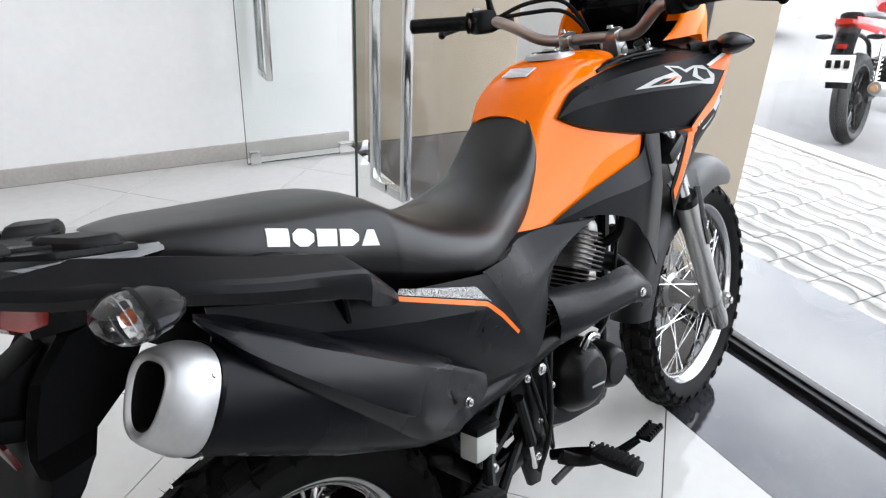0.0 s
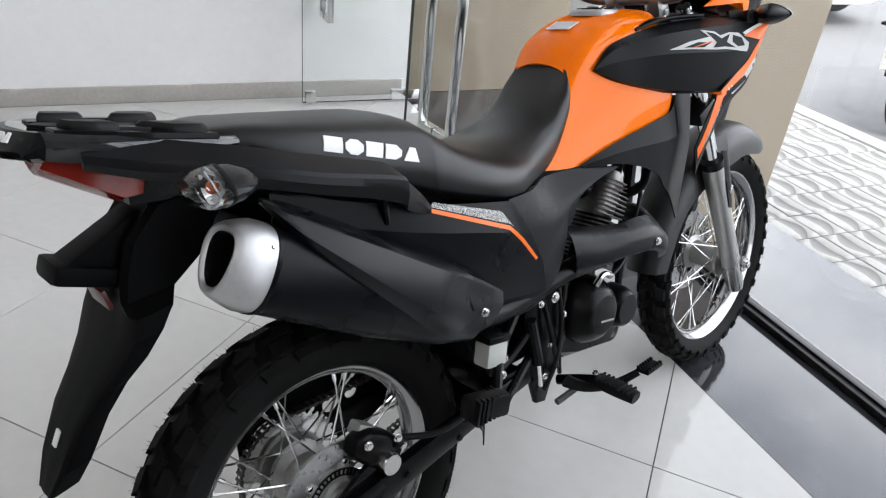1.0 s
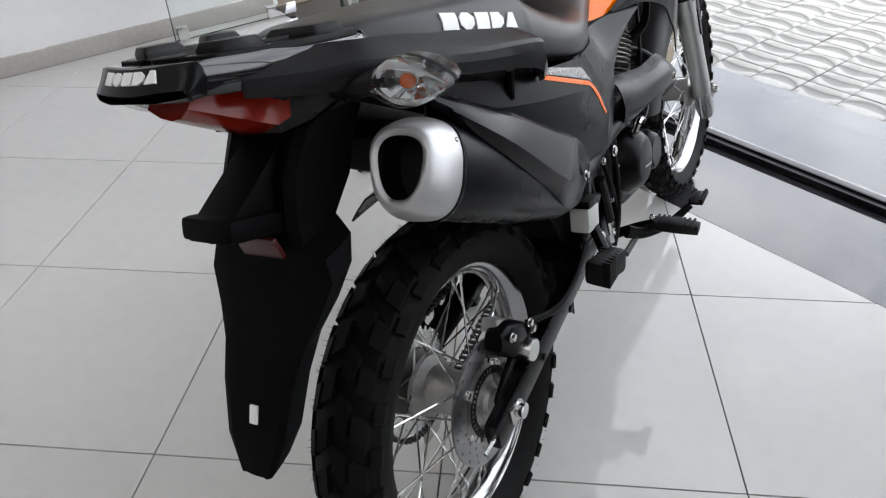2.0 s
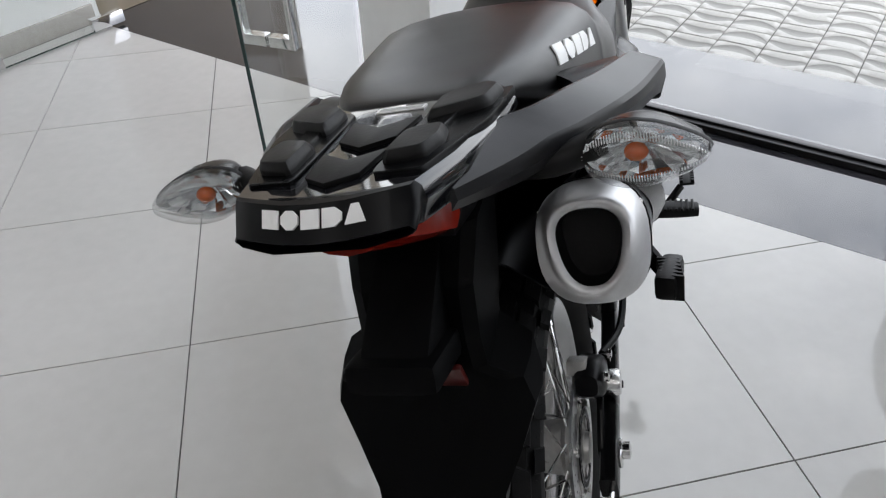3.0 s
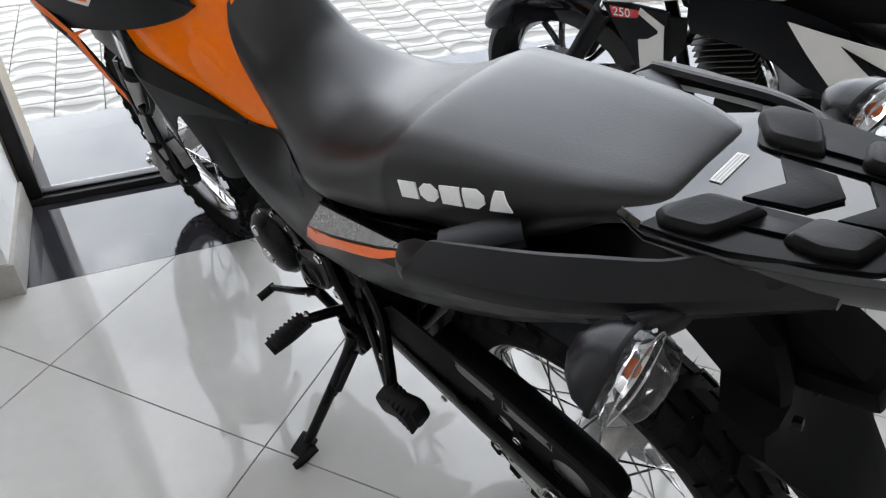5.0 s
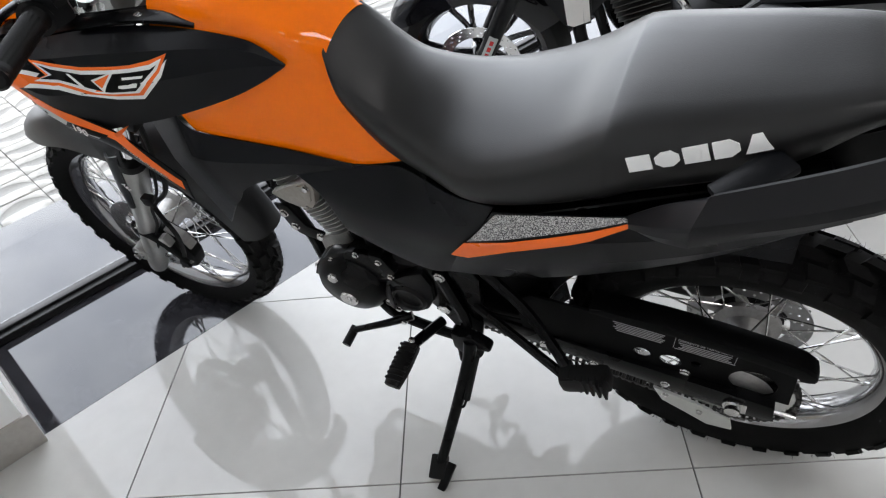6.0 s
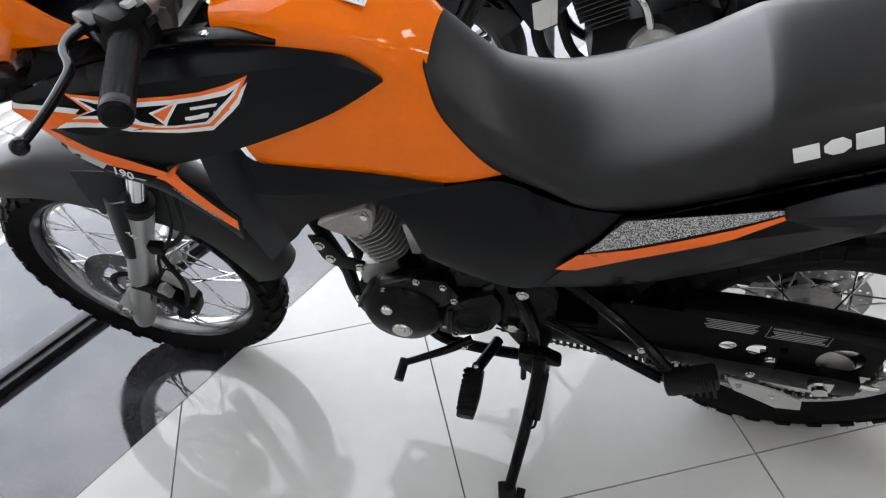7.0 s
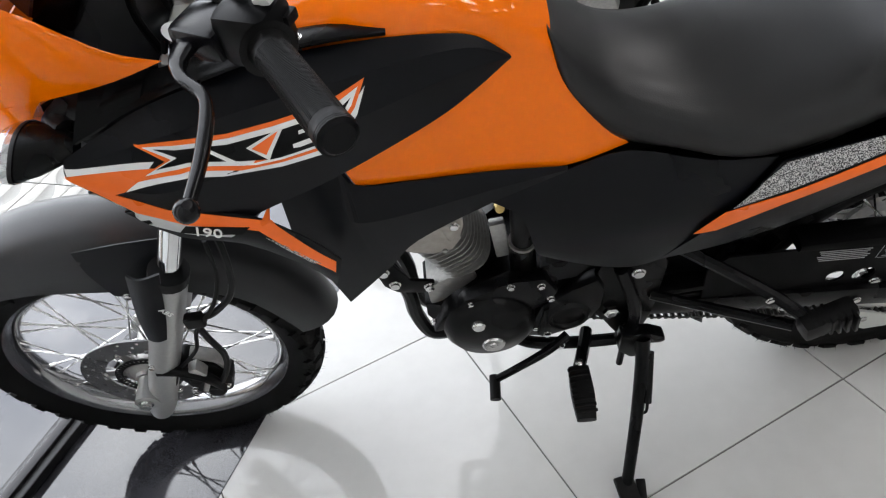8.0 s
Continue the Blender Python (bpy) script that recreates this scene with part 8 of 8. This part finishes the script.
for s in (1, -1):
    part("side_window", skin([[(-1.45, 0.715, 1.02), (-2.2, 0.735, 1.03), (-3.3, 0.72, 1.04)], [(-1.80, 0.645, 1.36), (-2.3, 0.645, 1.38), (-2.95, 0.645, 1.37)]], 0.006, 3, 2, s), M_DARKSCREEN, car, "dark side window")
    part("headlamp", blade([(-0.06, 0.50 * s, 0.66), (-0.12, 0.62 * s, 0.68), (-0.28, 0.76 * s, 0.71)], [(0.05, 0.06), (0.06, 0.07), (0.04, 0.05)], 12, 3, 2.4), M_LENS, car, "clear headlamp")
    part("fog_lamp_recess", box(0.03, 0.16, 0.09, (-0.035, 0.58 * s, 0.38), 0.01), M_SATIN, car)
    for x in (0.78, 3.10):
        wh = part("wheel", lathe([(0.17, -0.10), (0.20, -0.11), (0.29, -0.11), (0.31, -0.08), (0.31, 0.08), (0.29, 0.11), (0.20, 0.11), (0.17, 0.10)], 40), M_ROADTYRE, car, "car wheel")
        wh.matrix_basis = pose(-x, 0.76 * s, 0.311)
        part("rim", lathe([(0, 0.06 * s), (0.06, 0.07 * s), (0.17, 0.05 * s), (0.19, 0.09 * s), (0.18, -0.05 * s), (0, -0.05 * s)], 30, close=False), M_SILVER, wh)
part("grille", box(0.03, 0.9, 0.10, (-0.025, 0, 0.44), 0.01), M_SATIN, car, "black lower grille")
part("bumper_lip", blade([(-0.12, -0.72, 0.30), (0.02, -0.35, 0.29), (0.04, 0, 0.29), (0.02, 0.35, 0.29), (-0.12, 0.72, 0.30)], [(0.03, 0.04)] * 5, 10, 3, 3.0), M_WHITEP, car, "white bumper lip")
cp = part("number_plate", box(0.012, 0.40, 0.13, (0.012, 0, 0.52), 0.004), M_PLATE, car, "pale number plate with plain dark bars")
for k in range(7):
    part("plate_bar", box(0.003, 0.034, 0.06, (0.0195, 0.15 - 0.05 * k, 0.515), 0.001), M_SATIN, cp)

# ---- white bollard on the pavement ----
bollard = tagged(new("bollard", mesh_of(lathe([(0, 0.0), (0.115, 0.0), (0.12, 0.015), (0.105, 0.10), (0.095, 0.42), (0.08, 0.47), (0.0, 0.49)], 28, pose(0, 0, 0, 90, 0, 0), close=False), "bollard", M_WHITEP)), label="squat white round bollard near the kerb", category="bollard")
bollard.matrix_world = pose(2.80, -1.66, -0.004)

# ---- ceiling lights, added out of view as fill for the room ----
for i in range(2):
    for j in range(4):
        x, y = -4.2 + i * 2.1, -5.0 + j * 2.2
        lt = tagged(new("ceiling_light", mesh_of(box(0.62, 0.62, 0.03, (0, 0, 0), 0.004), "ceiling_light", M_CEIL)), label="square white ceiling panel, added unseen as fill light", category="ceiling light", group="ceiling lights")
        lt.matrix_world = FRONT @ pose(x, y, CEIL - 0.015)
        part("diffuser", box(0.56, 0.56, 0.004, (0, 0, -0.0175), 0), M_LAMP, lt, "glowing diffuser")
        d = bpy.data.lights.new("fill_lamp", "AREA")
        d.shape, d.size, d.size_y, d.energy, d.color = "RECTANGLE", 0.56, 0.56, 2.0, (1.0, 0.99, 0.97)
        lo = new("fill_lamp", d)
        lo.matrix_world = FRONT @ pose(x, y, CEIL - 0.04)

# ---- floor tiles, laid diagonally ----
GRID = FRONT.inverted() @ Vector((0.3438, 0.9199, 0))


def tile_shape(cx, cy):
    """A tile with eased edges, cut off along the granite and the walls; None when nothing is left."""
    h = TILE / 2 - 0.0014
    b = bmesh.new()
    c45 = math.sqrt(0.5)
    top = []
    for z, k in ((-0.004, 1.0), (-0.001, 1.0), (0.0, 0.9985)):
        top.append([V(cx + (a * c45 - e * c45) * h * k, cy + (a * c45 + e * c45) * h * k, z) for a, e in ((1, 1), (-1, 1), (-1, -1), (1, -1))])
    loft(top, True, b)
    for co, no in (((EDGE - 0.002, 0, 0), (1, 0, 0)), ((0, LEFT - 0.016, 0), (0, 1, 0)), ((BACK, 0, 0), (-1, 0, 0)), ((0, RIGHT, 0), (0, -1, 0))):
        r = bmesh.ops.bisect_plane(b, geom=b.verts[:] + b.edges[:] + b.faces[:], plane_co=co, plane_no=no, clear_outer=True)
        ed = [e for e in r["geom_cut"] if isinstance(e, bmesh.types.BMEdge)]
        if ed and b.faces:
            bmesh.ops.holes_fill(b, edges=ed)
    if len(b.faces) < 3 or max(v.co.z for v in b.verts) < -0.0005:
        b.free()
        return None
    return b


c45 = math.sqrt(0.5)
whole = mesh_of(tile_shape(-3.0, 0.0), "tile", M_TILE)
whole.transform(Matrix.Translation((3.0, 0, 0)))
for i in range(-14, 15):
    for j in range(-14, 15):
        cx = GRID.x + TILE * ((i + 0.5) * c45 + (j + 0.5) * c45)
        cy = GRID.y + TILE * ((i + 0.5) * c45 - (j + 0.5) * c45)
        r = TILE * c45
        if cx - r > EDGE - 0.02 or cx + r < BACK + 0.02 or cy - r > LEFT - 0.03 or cy + r < RIGHT + 0.02:
            continue
        if cx + r < EDGE - 0.01 and cx - r > BACK and cy + r < LEFT - 0.02 and cy - r > RIGHT:
            piece("tile", whole, floor, pose(cx, cy, 0))
        else:
            b = tile_shape(cx, cy)
            if b is not None:
                piece("tile", mesh_of(b, "tile", M_TILE), floor)

# ---- pavers: a grey wave across each pale one ----
PS, PN = 0.182, 0.155
M_PAVER_GREY = mat("grey_paver_wave", (0.195, 0.193, 0.183), 0.85, vary=0.14, scale=90, bump=0.3, bump_scale=200)


def paver(sign, bm=None, at=(0, 0, 0)):
    """A paver with eased edges and a slightly sunken grey band that swings across it."""
    b = bm or bmesh.new()
    n, hx, hy = 10, PN / 2 - 0.0022, PS / 2 - 0.0022
    rows = []
    for f, wave, z in ((-1.0, 0, -0.006), (-0.97, 0, -0.001), (-1.0, 1, 0), (-0.94, 1, -0.0016), (0.94, 1, -0.0016), (1.0, 1, 0), (0.97, 0, -0.001), (1.0, 0, -0.006)):
        row = []
        for k in range(n + 1):
            y = -hy + 2 * hy * k / n
            c = math.cos(math.pi * y / PS)
            x = f * hx * (0.17 + 0.27 * c) + sign * 0.036 * (c - 0.45) if wave else f * hx
            row.append(b.verts.new((at[0] + x, at[1] + y, at[2] + (z if 0 < k < n else min(z, -0.004)))))
        rows.append(row)
    for r, (a, c) in enumerate(zip(rows, rows[1:])):
        for k in range(n):
            b.faces.new((a[k], c[k], c[k + 1], a[k + 1])).material_index = 1 if r in (2, 3, 4) else 0
    return b


kinds = []
for sg in (1, -1):
    me = mesh_of(paver(sg), "paver", M_PAVER, 60)
    me.materials.append(M_PAVER_GREY)
    kinds.append(me)
rest = bmesh.new()
for j in range(84):
    y = 7.0 - PS * (j + 0.5)
    for i in range(9):
        x = STEP + 0.004 + PN * (i + 0.5)
        if -2.35 < y < 3.6:
            piece("paver", kinds[j % 2], pavement, pose(x, y, random.uniform(-0.0055, -0.003), random.uniform(-0.5, 0.5), random.uniform(-0.5, 0.5), 0))
        else:
            paver(1 if j % 2 == 0 else -1, rest, (x, y, -0.004))
far_pavers = part("far_pavers", rest, M_PAVER, pavement, "", 60)
far_pavers.data.materials.append(M_PAVER_GREY)
tagged(far_pavers, kind="stuff")
